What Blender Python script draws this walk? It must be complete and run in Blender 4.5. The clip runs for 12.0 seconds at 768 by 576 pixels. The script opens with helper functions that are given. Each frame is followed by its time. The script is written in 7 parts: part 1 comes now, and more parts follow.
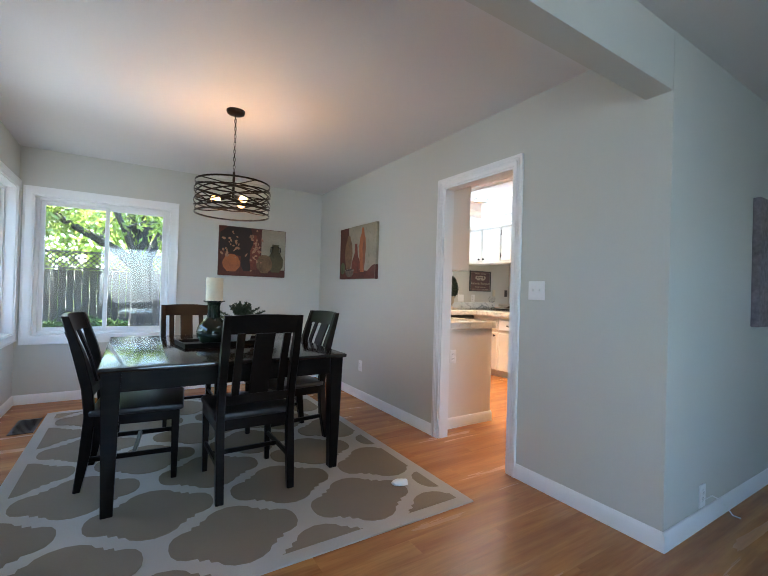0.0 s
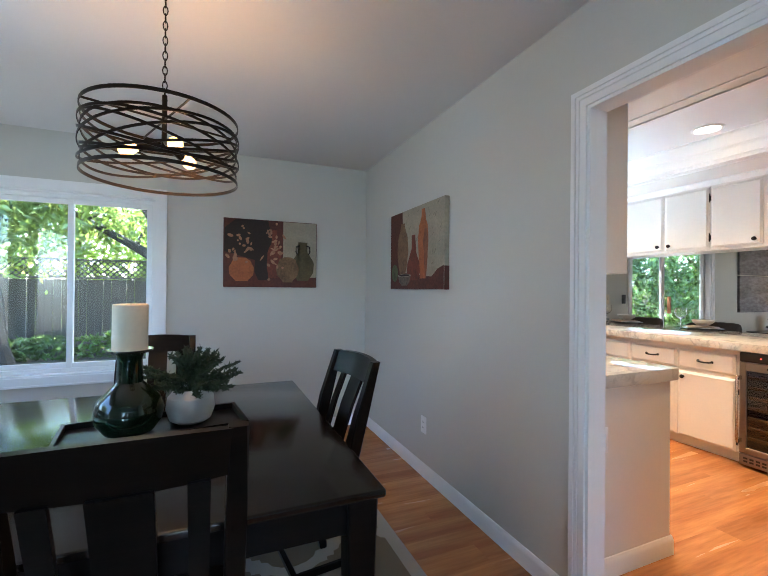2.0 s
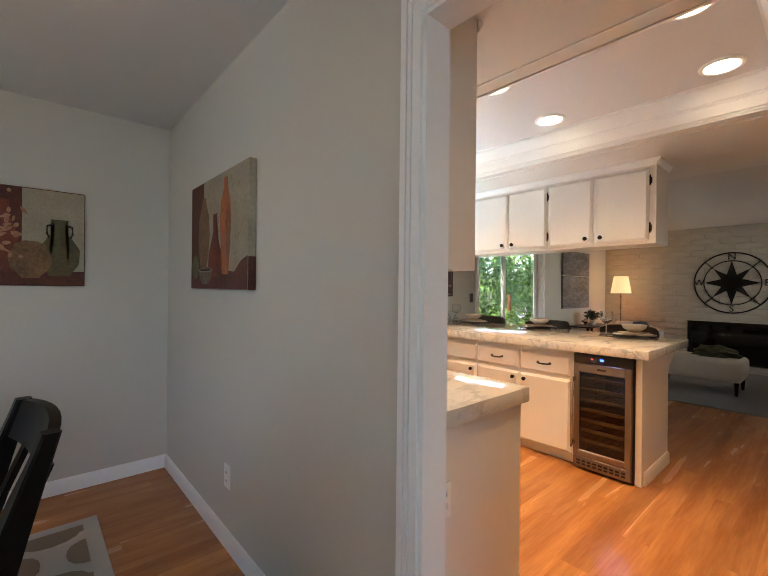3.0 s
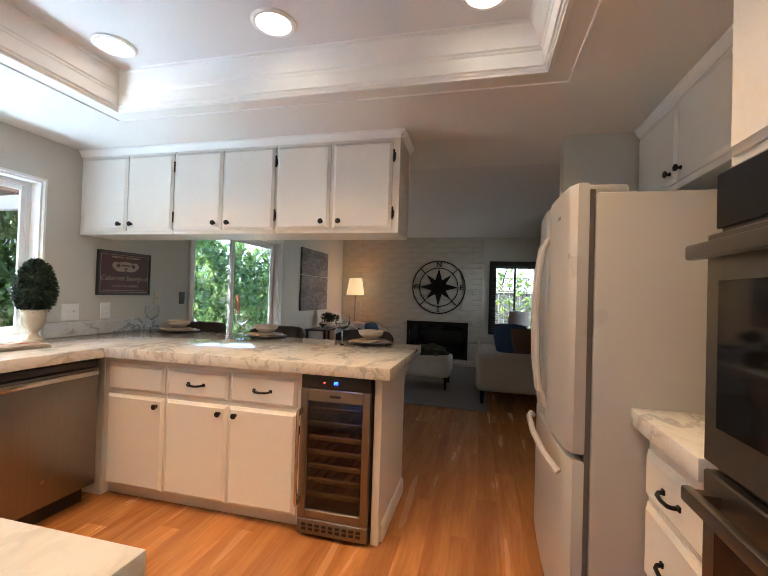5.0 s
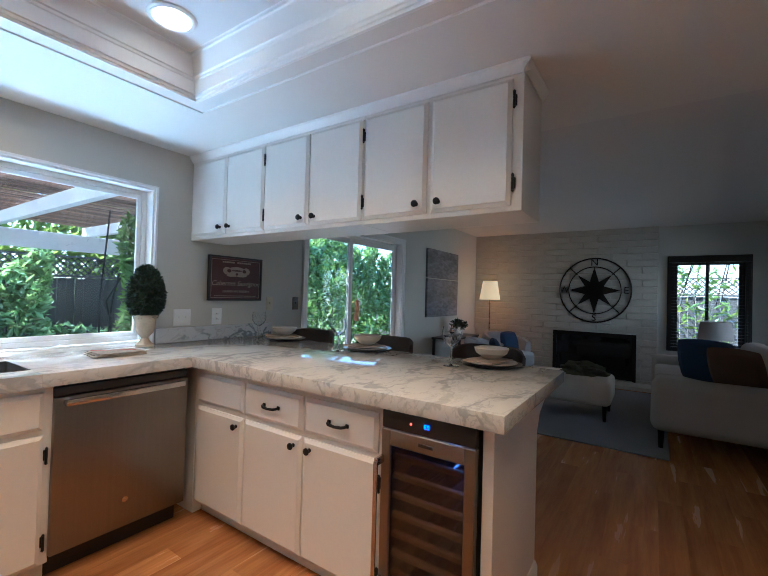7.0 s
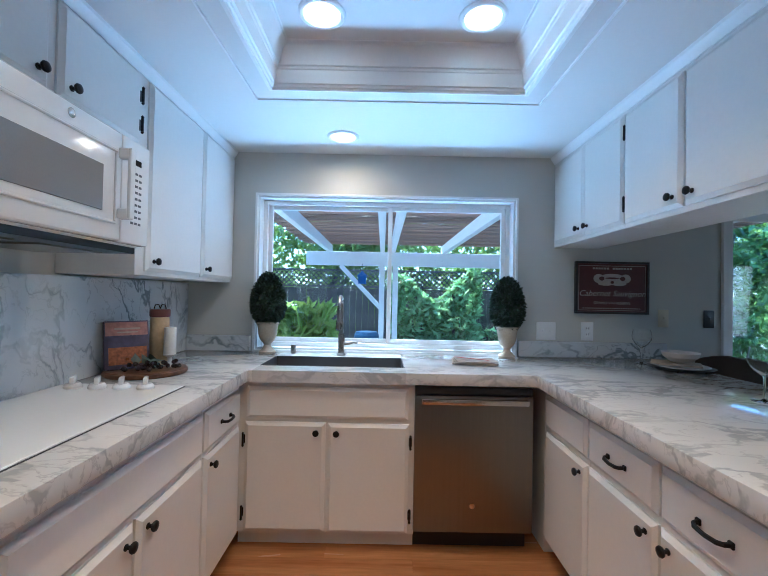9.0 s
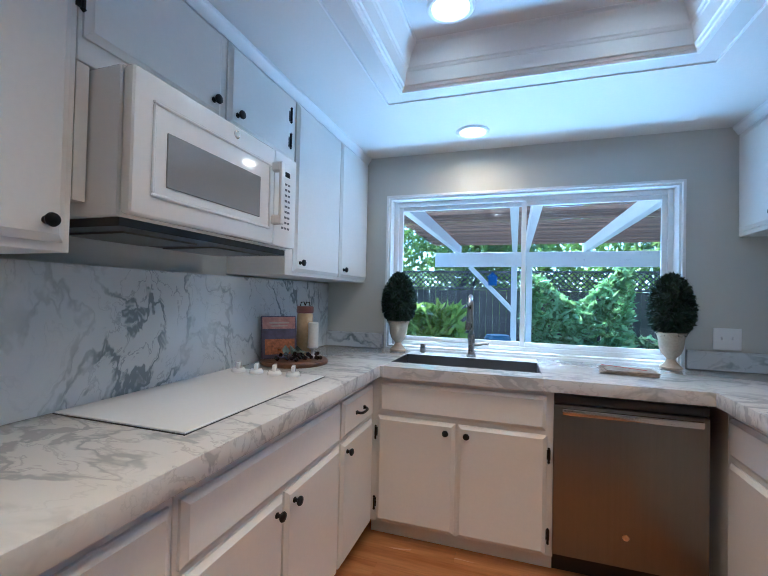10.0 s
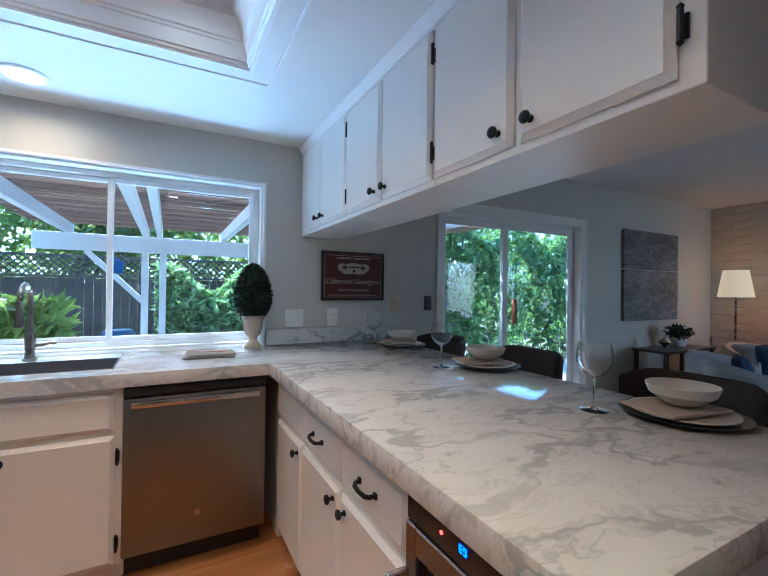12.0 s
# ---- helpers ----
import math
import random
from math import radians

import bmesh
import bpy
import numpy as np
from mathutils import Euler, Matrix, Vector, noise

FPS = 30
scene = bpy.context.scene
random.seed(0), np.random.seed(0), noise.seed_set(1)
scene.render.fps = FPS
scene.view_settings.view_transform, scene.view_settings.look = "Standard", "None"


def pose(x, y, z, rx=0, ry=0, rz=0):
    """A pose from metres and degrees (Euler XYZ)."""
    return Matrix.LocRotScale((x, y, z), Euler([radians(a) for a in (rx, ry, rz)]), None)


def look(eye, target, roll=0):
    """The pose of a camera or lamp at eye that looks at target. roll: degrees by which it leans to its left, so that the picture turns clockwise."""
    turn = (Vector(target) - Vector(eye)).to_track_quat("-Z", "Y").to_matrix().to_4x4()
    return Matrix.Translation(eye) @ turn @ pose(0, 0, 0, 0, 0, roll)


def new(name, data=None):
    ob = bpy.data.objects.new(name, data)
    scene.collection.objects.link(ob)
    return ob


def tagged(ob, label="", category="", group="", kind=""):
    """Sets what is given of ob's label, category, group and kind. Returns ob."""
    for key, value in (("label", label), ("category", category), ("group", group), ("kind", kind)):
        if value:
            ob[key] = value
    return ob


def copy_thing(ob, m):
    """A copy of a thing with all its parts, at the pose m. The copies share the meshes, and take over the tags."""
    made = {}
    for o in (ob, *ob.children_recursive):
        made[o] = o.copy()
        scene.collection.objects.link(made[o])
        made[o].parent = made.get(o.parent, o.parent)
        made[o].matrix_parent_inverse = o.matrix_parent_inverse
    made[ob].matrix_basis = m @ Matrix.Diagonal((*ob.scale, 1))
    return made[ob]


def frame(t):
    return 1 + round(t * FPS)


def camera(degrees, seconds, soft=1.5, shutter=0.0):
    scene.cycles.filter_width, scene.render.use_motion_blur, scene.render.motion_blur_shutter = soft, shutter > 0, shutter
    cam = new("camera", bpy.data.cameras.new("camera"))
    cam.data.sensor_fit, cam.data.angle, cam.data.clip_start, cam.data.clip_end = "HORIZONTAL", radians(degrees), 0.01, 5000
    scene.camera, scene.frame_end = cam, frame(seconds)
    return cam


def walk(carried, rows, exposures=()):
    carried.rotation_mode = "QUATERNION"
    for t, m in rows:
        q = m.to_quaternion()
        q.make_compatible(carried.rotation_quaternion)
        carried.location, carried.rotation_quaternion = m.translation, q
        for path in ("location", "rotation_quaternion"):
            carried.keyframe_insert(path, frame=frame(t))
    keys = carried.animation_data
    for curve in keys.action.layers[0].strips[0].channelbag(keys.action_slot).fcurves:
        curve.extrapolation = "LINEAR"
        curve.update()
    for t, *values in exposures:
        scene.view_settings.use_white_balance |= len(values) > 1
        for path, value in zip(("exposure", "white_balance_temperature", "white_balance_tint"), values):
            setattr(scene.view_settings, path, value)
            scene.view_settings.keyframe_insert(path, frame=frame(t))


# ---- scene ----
cam = camera(87.3, 12.0, soft=0.7)

PATH = [
    (0, (0.349, 0.295, 1.171), (1.411, 1.99, 1.185), 1.7),
    (0.5, (0.476, 0.624, 1.164), (1.246, 2.47, 1.183), 1.1),
    (1, (0.687, 1.013, 1.185), (1.274, 2.925, 1.201), 1.0),
    (1.5, (0.872, 1.375, 1.243), (1.46, 3.287, 1.254), 0.8),
    (2, (1.118, 1.652, 1.288), (1.898, 3.494, 1.295), 0.5),
    (2.5, (1.431, 1.888, 1.309), (2.466, 3.599, 1.305), 0.5),
    (3, (1.712, 2.085, 1.306), (3.036, 3.584, 1.306), 0.6),
    (3.5, (1.995, 2.229, 1.307), (3.53, 3.512, 1.3), 0.7),
    (5.3, (2.866, 2.479, 1.281), (4.829, 2.864, 1.303), 1.7),
    (5.5, (2.936, 2.488, 1.287), (4.903, 2.85, 1.3), 1.6),
    (6, (3.117, 2.523, 1.286), (5.06, 2.997, 1.307), 1.8),
    (6.5, (3.259, 2.53, 1.29), (5.113, 3.278, 1.319), 1.8),
    (7, (3.409, 2.506, 1.291), (5.07, 3.619, 1.324), 1.6),
    (7.5, (3.553, 2.529, 1.298), (4.849, 4.052, 1.329), 1.3),
    (7.7, (3.607, 2.544, 1.316), (4.721, 4.205, 1.338), 1.0),
    (9.3, (3.923, 2.612, 1.304), (3.716, 4.601, 1.335), 1.4),
    (9.5, (3.91, 2.614, 1.298), (3.566, 4.584, 1.333), 1.5),
    (10, (3.9, 2.634, 1.287), (3.28, 4.535, 1.321), 1.3),
    (10.5, (3.897, 2.664, 1.291), (3.312, 4.576, 1.321), 1.0),
    (10.9, (3.922, 2.675, 1.291), (3.659, 4.658, 1.317), 0.6),
    (11, (3.936, 2.661, 1.292), (3.763, 4.654, 1.316), 0.6),
    (11.5, (4.021, 2.631, 1.285), (4.434, 4.588, 1.299), 0.6),
    (12, (4.245, 2.607, 1.284), (5.19, 4.37, 1.296), 0.7),
]

# white balance and exposure follow the clip's own camera
EXPOSURES = [(0.0, 4.05, 6000, 3), (1.5, 4.0, 5600, 2), (2.2, 3.75, 5800, 2), (3.0, 3.5, 6900, 6), (3.6, 3.4, 7100, 7), (5.3, 3.25, 5700, 2), (6.5, 3.0, 5100, 0), (7.5, 2.68, 4550, -1), (9.5, 2.6, 4200, -3), (10.5, 2.6, 4200, -3), (12.0, 2.7, 4400, -2)]
walk(cam, [(t, look(eye, target, roll)) for t, eye, target, roll in PATH], EXPOSURES)

# ---- world, sun, lamps ----
world = bpy.data.worlds.new("sky")
scene.world = world
world.use_nodes = True
wn = world.node_tree.nodes
wl = world.node_tree.links
sky = wn.new("ShaderNodeTexSky")
sky.sky_type = "NISHITA"
sky.sun_disc = False
sky.ozone_density = 5.0
sky.sun_elevation = radians(60)
sky.sun_rotation = radians(-27)
wn["Background"].inputs[1].default_value = 0.15
wl.new(sky.outputs[0], wn["Background"].inputs[0])
sun_data = bpy.data.lights.new("sun", "SUN")
sun_data.energy = 5.0
sun_data.angle = radians(0.5)
sun_data.color = (1.0, 0.98, 0.94)
sun = new("sun", sun_data)
sun.matrix_world = look((-2.3, 4.5, 8.7), (0, 0, 0))


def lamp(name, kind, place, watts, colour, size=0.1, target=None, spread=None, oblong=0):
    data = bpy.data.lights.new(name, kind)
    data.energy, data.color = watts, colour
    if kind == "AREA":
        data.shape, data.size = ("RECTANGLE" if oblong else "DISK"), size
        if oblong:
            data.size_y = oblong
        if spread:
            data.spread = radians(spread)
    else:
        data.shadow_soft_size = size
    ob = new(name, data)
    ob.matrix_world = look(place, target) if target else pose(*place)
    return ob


WARM = (1.0, 0.50, 0.20)
CAN = (1.0, 0.57, 0.27)
CANS = [(x, y, 2.43) for x in (3.64, 4.285) for y in (2.48, 3.36, 4.20)] + [(3.65, 5.0, 2.25)]
for cx, cy, cz in CANS:
    lamp("can_lamp", "AREA", (cx, cy, cz - 0.012), 0.58, CAN, 0.12, (cx, cy, 0), 112 if cz > 2.3 else 160)

# fill lamps added at sink, both west, front and living windows, boosting daylight
FILL_BLUE = (0.62, 0.81, 1.0)
lamp("sink_window_fill", "AREA", (3.92, 6.0, 0.62), 3.8, FILL_BLUE, 1.9, (3.92, 4.6, 1.9), 120, 0.3)
lamp("west_window_fill", "AREA", (-0.95, 3.75, 0.50), 1.3, FILL_BLUE, 0.35, (0.2, 3.75, 1.2), 130, 2.9)
lamp("front_window_fill", "AREA", (0.75, -1.69, 1.35), 0.7, FILL_BLUE, 2.2, (1.6, 1.5, 1.2), 120, 1.4)
lamp("living_window_fill", "AREA", (9.675, 0.96, 1.31), 2.0, (1.0, 0.92, 0.82), 1.45, (9.3, 2.5, 1.1), 150, 1.25)


# ---- materials ----
def mat(name, colour, rough=0.5, metal=0.0, vary=0.06, scale=3.0, fine=60.0, bump=0.02, rough_vary=0.08, stretch=(1, 1, 1), coat=0.0, island=False):
    m = bpy.data.materials.new(name)
    m.use_nodes = True
    n, k = m.node_tree.nodes, m.node_tree.links
    b = n["Principled BSDF"]
    co = n.new("ShaderNodeTexCoord")
    mp = n.new("ShaderNodeMapping")
    mp.inputs["Scale"].default_value = stretch
    k.new(co.outputs["Object"], mp.inputs[0])
    big, small = n.new("ShaderNodeTexNoise"), n.new("ShaderNodeTexNoise")
    big.inputs["Scale"].default_value, small.inputs["Scale"].default_value = scale, fine
    big.inputs["Detail"].default_value, small.inputs["Detail"].default_value = 3, 4
    for t in (big, small):
        k.new(mp.outputs[0], t.inputs["Vector"])
    mean = n.new("ShaderNodeMath")
    mean.operation = "ADD"
    k.new(big.outputs["Fac"], mean.inputs[0])
    k.new(small.outputs["Fac"], mean.inputs[1])
    span = n.new("ShaderNodeMapRange")
    span.inputs["From Min"].default_value, span.inputs["From Max"].default_value = 0.6, 1.4
    span.inputs["To Min"].default_value, span.inputs["To Max"].default_value = 1 - vary, 1 + vary
    k.new(mean.outputs[0], span.inputs["Value"])
    mul = n.new("ShaderNodeVectorMath")
    mul.operation = "SCALE"
    mul.inputs[0].default_value = colour
    k.new(span.outputs[0], mul.inputs["Scale"])
    out = mul.outputs[0]
    if island:
        info = n.new("ShaderNodeNewGeometry")
        hv = n.new("ShaderNodeHueSaturation")
        vr = n.new("ShaderNodeMapRange")
        vr.inputs["To Min"].default_value, vr.inputs["To Max"].default_value = 1 - island, 1 + island
        k.new(info.outputs["Random Per Island"], vr.inputs["Value"])
        k.new(vr.outputs[0], hv.inputs["Value"])
        k.new(out, hv.inputs["Color"])
        out = hv.outputs[0]
    k.new(out, b.inputs["Base Color"])
    rr = n.new("ShaderNodeMapRange")
    rr.inputs["To Min"].default_value, rr.inputs["To Max"].default_value = max(0.02, rough - rough_vary), min(1, rough + rough_vary)
    k.new(big.outputs["Fac"], rr.inputs["Value"])
    k.new(rr.outputs[0], b.inputs["Roughness"])
    b.inputs["Metallic"].default_value = metal
    b.inputs["Coat Weight"].default_value = coat
    if bump:
        bp = n.new("ShaderNodeBump")
        bp.inputs["Strength"].default_value = 1.0
        bp.inputs["Distance"].default_value = bump * 0.01
        k.new(small.outputs["Fac"], bp.inputs["Height"])
        k.new(bp.outputs[0], b.inputs["Normal"])
    return m


def glow(name, colour, power):
    m = bpy.data.materials.new(name)
    m.use_nodes = True
    b = m.node_tree.nodes["Principled BSDF"]
    b.inputs["Base Color"].default_value = (*colour, 1)
    b.inputs["Emission Color"].default_value = (*colour, 1)
    b.inputs["Emission Strength"].default_value = power
    return m


def glass_mat(name, colour=(1, 1, 1), rough=0.0, ior=1.45):
    m = bpy.data.materials.new(name)
    m.use_nodes = True
    b = m.node_tree.nodes["Principled BSDF"]
    b.inputs["Base Color"].default_value = (*colour, 1)
    b.inputs["Roughness"].default_value = rough
    b.inputs["Transmission Weight"].default_value = 1
    b.inputs["IOR"].default_value = ior
    return m


def wood(name, light, dark, grain=(1.2, 14, 14), rough=0.32, random_tone=0.18, bump=0.01, object_random=True, coat=0.0):
    """Streaky wood; the grain runs along the object's x."""
    m = bpy.data.materials.new(name)
    m.use_nodes = True
    n, k = m.node_tree.nodes, m.node_tree.links
    b = n["Principled BSDF"]
    co, mp, info = n.new("ShaderNodeTexCoord"), n.new("ShaderNodeMapping"), n.new("ShaderNodeObjectInfo")
    mp.inputs["Scale"].default_value = grain
    k.new(co.outputs["Object"], mp.inputs[0])
    shift = n.new("ShaderNodeVectorMath")
    shift.operation = "MULTIPLY_ADD"
    k.new(info.outputs["Random"], shift.inputs[0])
    shift.inputs[1].default_value = (37, 53, 11)
    k.new(mp.outputs[0], shift.inputs[2])
    no, fi = n.new("ShaderNodeTexNoise"), n.new("ShaderNodeTexNoise")
    no.inputs["Scale"].default_value, no.inputs["Detail"].default_value, no.inputs["Distortion"].default_value = 1.1, 5, 0.5
    fi.inputs["Scale"].default_value, fi.inputs["Detail"].default_value = 7, 6
    for t in (no, fi):
        k.new(shift.outputs[0], t.inputs["Vector"])
    ramp = n.new("ShaderNodeValToRGB")
    ramp.color_ramp.elements[0].position, ramp.color_ramp.elements[1].position = 0.34, 0.68
    ramp.color_ramp.elements[0].color, ramp.color_ramp.elements[1].color = (*dark, 1), (*light, 1)
    k.new(no.outputs["Fac"], ramp.inputs[0])
    hv, vr, fr, both = n.new("ShaderNodeHueSaturation"), n.new("ShaderNodeMapRange"), n.new("ShaderNodeMapRange"), n.new("ShaderNodeMath")
    vr.inputs["To Min"].default_value, vr.inputs["To Max"].default_value = 1 - random_tone, 1 + random_tone
    fr.inputs["From Min"].default_value, fr.inputs["From Max"].default_value = 0.3, 0.7
    fr.inputs["To Min"].default_value, fr.inputs["To Max"].default_value = 0.86, 1.1
    both.operation = "MULTIPLY"
    geo = n.new("ShaderNodeNewGeometry")
    k.new(info.outputs["Random"] if object_random else geo.outputs["Random Per Island"], vr.inputs["Value"])
    k.new(fi.outputs["Fac"], fr.inputs["Value"])
    k.new(vr.outputs[0], both.inputs[0])
    k.new(fr.outputs[0], both.inputs[1])
    k.new(both.outputs[0], hv.inputs["Value"])
    k.new(ramp.outputs[0], hv.inputs["Color"])
    k.new(hv.outputs[0], b.inputs["Base Color"])
    rr = n.new("ShaderNodeMapRange")
    rr.inputs["To Min"].default_value, rr.inputs["To Max"].default_value = rough - 0.025, rough + 0.035
    k.new(no.outputs["Fac"], rr.inputs["Value"])
    k.new(rr.outputs[0], b.inputs["Roughness"])
    b.inputs["Coat Weight"].default_value = coat
    bp = n.new("ShaderNodeBump")
    bp.inputs["Strength"].default_value, bp.inputs["Distance"].default_value = 1.0, bump * 0.05
    k.new(fi.outputs["Fac"], bp.inputs["Height"])
    k.new(bp.outputs[0], b.inputs["Normal"])
    return m


def marble_mat(name, base, vein, scale=2.2, width=0.05, rough=0.12, soft=0.35, stretch=(1, 1.7, 1.2)):
    m = bpy.data.materials.new(name)
    m.use_nodes = True
    n, k = m.node_tree.nodes, m.node_tree.links
    b = n["Principled BSDF"]
    co = n.new("ShaderNodeTexCoord")
    mp = n.new("ShaderNodeMapping")
    mp.inputs["Rotation"].default_value = (0.3, 0.2, 0.6)
    mp.inputs["Scale"].default_value = stretch
    k.new(co.outputs["Object"], mp.inputs[0])
    warp = n.new("ShaderNodeTexNoise")
    warp.inputs["Scale"].default_value, warp.inputs["Detail"].default_value = scale * 1.1, 5
    k.new(mp.outputs[0], warp.inputs["Vector"])
    sub = n.new("ShaderNodeVectorMath")
    sub.operation = "MULTIPLY_ADD"
    k.new(warp.outputs["Color"], sub.inputs[0])
    sub.inputs[1].default_value = (0.6, 0.6, 0.6)
    k.new(mp.outputs[0], sub.inputs[2])
    layers = []
    for s, w, a in ((scale, width, 1.0), (scale * 2.6, width * 0.7, 0.5)):
        no = n.new("ShaderNodeTexNoise")
        no.inputs["Scale"].default_value, no.inputs["Detail"].default_value, no.inputs["Roughness"].default_value = s, 4, 0.55
        k.new(sub.outputs[0], no.inputs["Vector"])
        d = n.new("ShaderNodeMath")
        d.operation = "SUBTRACT"
        d.inputs[1].default_value = 0.5
        k.new(no.outputs["Fac"], d.inputs[0])
        ab = n.new("ShaderNodeMath")
        ab.operation = "ABSOLUTE"
        k.new(d.outputs[0], ab.inputs[0])
        r = n.new("ShaderNodeMapRange")
        r.interpolation_type = "SMOOTHSTEP"
        r.inputs["From Min"].default_value, r.inputs["From Max"].default_value = 0.0, w
        r.inputs["To Min"].default_value, r.inputs["To Max"].default_value = a, 0.0
        k.new(ab.outputs[0], r.inputs["Value"])
        layers.append(r.outputs[0])
    cloud = n.new("ShaderNodeTexNoise")
    cloud.inputs["Scale"].default_value, cloud.inputs["Detail"].default_value = scale * 0.9, 3
    k.new(mp.outputs[0], cloud.inputs["Vector"])
    cr = n.new("ShaderNodeMapRange")
    cr.inputs["From Min"].default_value, cr.inputs["From Max"].default_value = 0.26, 0.58
    k.new(cloud.outputs["Fac"], cr.inputs["Value"])
    mx = n.new("ShaderNodeMath")
    mx.operation = "MAXIMUM"
    k.new(layers[0], mx.inputs[0])
    k.new(layers[1], mx.inputs[1])
    gate = n.new("ShaderNodeMath")
    gate.operation = "MULTIPLY"
    k.new(mx.outputs[0], gate.inputs[0])
    k.new(cr.outputs[0], gate.inputs[1])
    haze = n.new("ShaderNodeMath")
    haze.operation = "MULTIPLY_ADD"
    k.new(cr.outputs[0], haze.inputs[0])
    haze.inputs[1].default_value = soft * 0.4
    k.new(gate.outputs[0], haze.inputs[2])
    mix = n.new("ShaderNodeMix")
    mix.data_type = "RGBA"
    mix.inputs["A"].default_value, mix.inputs["B"].default_value = (*base, 1), (*vein, 1)
    mix.clamp_factor = True
    k.new(haze.outputs[0], mix.inputs["Factor"])
    k.new(mix.outputs["Result"], b.inputs["Base Color"])
    b.inputs["Roughness"].default_value = rough
    return m


M_WALL = mat("wall_paint", (0.55, 0.545, 0.495), 0.62, vary=0.025, scale=1.2, fine=180, bump=0.03)
M_CEIL = mat("ceiling_paint", (0.66, 0.65, 0.64), 0.6, vary=0.02, scale=1.0, fine=120, bump=0.03)
M_SOFFIT = mat("soffit_paint", (0.70, 0.69, 0.66), 0.34, vary=0.02, scale=2.0, fine=60, bump=0.05)
M_TRIM = mat("white_trim_paint", (0.80, 0.80, 0.79), 0.35, vary=0.02, scale=4, fine=90, bump=0.01)
M_CAB = mat("cabinet_paint", (0.74, 0.725, 0.69), 0.33, vary=0.025, scale=3, fine=70, bump=0.015)
M_BLACK = mat("black_metal", (0.012, 0.011, 0.011), 0.38, 0.6, vary=0.2, scale=20, fine=200, bump=0.02)
M_STEEL = mat("brushed_steel", (0.235, 0.215, 0.195), 0.34, 1.0, vary=0.07, scale=2, fine=40, bump=0.006, stretch=(40, 40, 0.6), rough_vary=0.06)
M_STEELH = mat("polished_steel", (0.55, 0.52, 0.49), 0.22, 1.0, vary=0.05, scale=8, fine=60, bump=0.0)
M_NICKEL = mat("brushed_nickel", (0.30, 0.27, 0.245), 0.28, 1.0, vary=0.06, scale=12, fine=90, bump=0.004)
M_WHITE_GLOSS = mat("white_enamel", (0.80, 0.80, 0.78), 0.14, vary=0.015, scale=3, fine=60, bump=0.004, rough_vary=0.04)
M_FRIDGE = mat("fridge_enamel", (0.48, 0.47, 0.455), 0.30, vary=0.015, scale=3, fine=240, bump=0.02)
M_GLASS = glass_mat("window_glass")
M_CLEAR = glass_mat("clear_glass", (0.97, 0.98, 0.98))
M_DARKGLASS = mat("dark_glass", (0.008, 0.008, 0.009), 0.06, vary=0.1, scale=3, fine=40, bump=0.0, rough_vary=0.02)
M_GREYGLASS = mat("microwave_window", (0.26, 0.26, 0.26), 0.12, vary=0.05, scale=3, fine=300, bump=0.0, rough_vary=0.03)
M_BLACKPL = mat("black_plastic", (0.015, 0.015, 0.016), 0.35, vary=0.1, scale=10, fine=150, bump=0.01)
M_SINK = mat("dark_composite_sink", (0.03, 0.03, 0.033), 0.5, vary=0.15, scale=10, fine=260, bump=0.03)
M_MARBLE = marble_mat("marble_counter", (0.66, 0.655, 0.635), (0.39, 0.395, 0.395), 2.3, 0.045, 0.08, 0.7, (1.0, 1.9, 1.5))
M_MARBLE_WALL = marble_mat("marble_splash", (0.66, 0.68, 0.69), (0.22, 0.25, 0.27), 2.1, 0.032, 0.16, 0.6)
M_ESPRESSO = wood("espresso_wood", (0.008, 0.005, 0.004), (0.003, 0.0025, 0.002), (3, 20, 20), 0.30, 0.1, 0.004)
M_ESPRESSO.node_tree.nodes["Principled BSDF"].inputs["Specular IOR Level"].default_value = 0.14
M_TABLETOP = wood("espresso_tabletop", (0.010, 0.006, 0.005), (0.004, 0.003, 0.0025), (3, 26, 26), 0.12, 0.08, 0.003, coat=0.1)
M_FLOOR = wood("oak_floor", (0.50, 0.225, 0.075), (0.33, 0.130, 0.040), (0.9, 10, 10), 0.26, 0.12, 0.003)
M_FLOOR_REST = wood("oak_floor_rest", (0.50, 0.225, 0.075), (0.33, 0.130, 0.040), (0.9, 10, 10), 0.26, 0.12, 0.003, object_random=False)
M_SHELF = wood("beech_shelf", (0.42, 0.27, 0.15), (0.30, 0.18, 0.09), (4, 30, 30), 0.45, 0.1, 0.004)
M_SEAT = mat("dark_leather_seat", (0.022, 0.018, 0.016), 0.42, vary=0.15, scale=6, fine=160, bump=0.08)
M_RUG = mat("rug_ground", (0.42, 0.385, 0.335), 0.95, vary=0.06, scale=5, fine=400, bump=0.25)
M_RUG_MOTIF = mat("rug_motif", (0.205, 0.165, 0.115), 0.95, vary=0.07, scale=5, fine=400, bump=0.25)
M_GREYRUG = mat("grey_rug", (0.20, 0.205, 0.215), 0.95, vary=0.1, scale=4, fine=300, bump=0.3)
M_LINEN = mat("linen_upholstery", (0.40, 0.365, 0.32), 0.9, vary=0.06, scale=4, fine=500, bump=0.12)
M_OTTO = mat("oatmeal_upholstery", (0.55, 0.51, 0.46), 0.9, vary=0.06, scale=4, fine=500, bump=0.12)
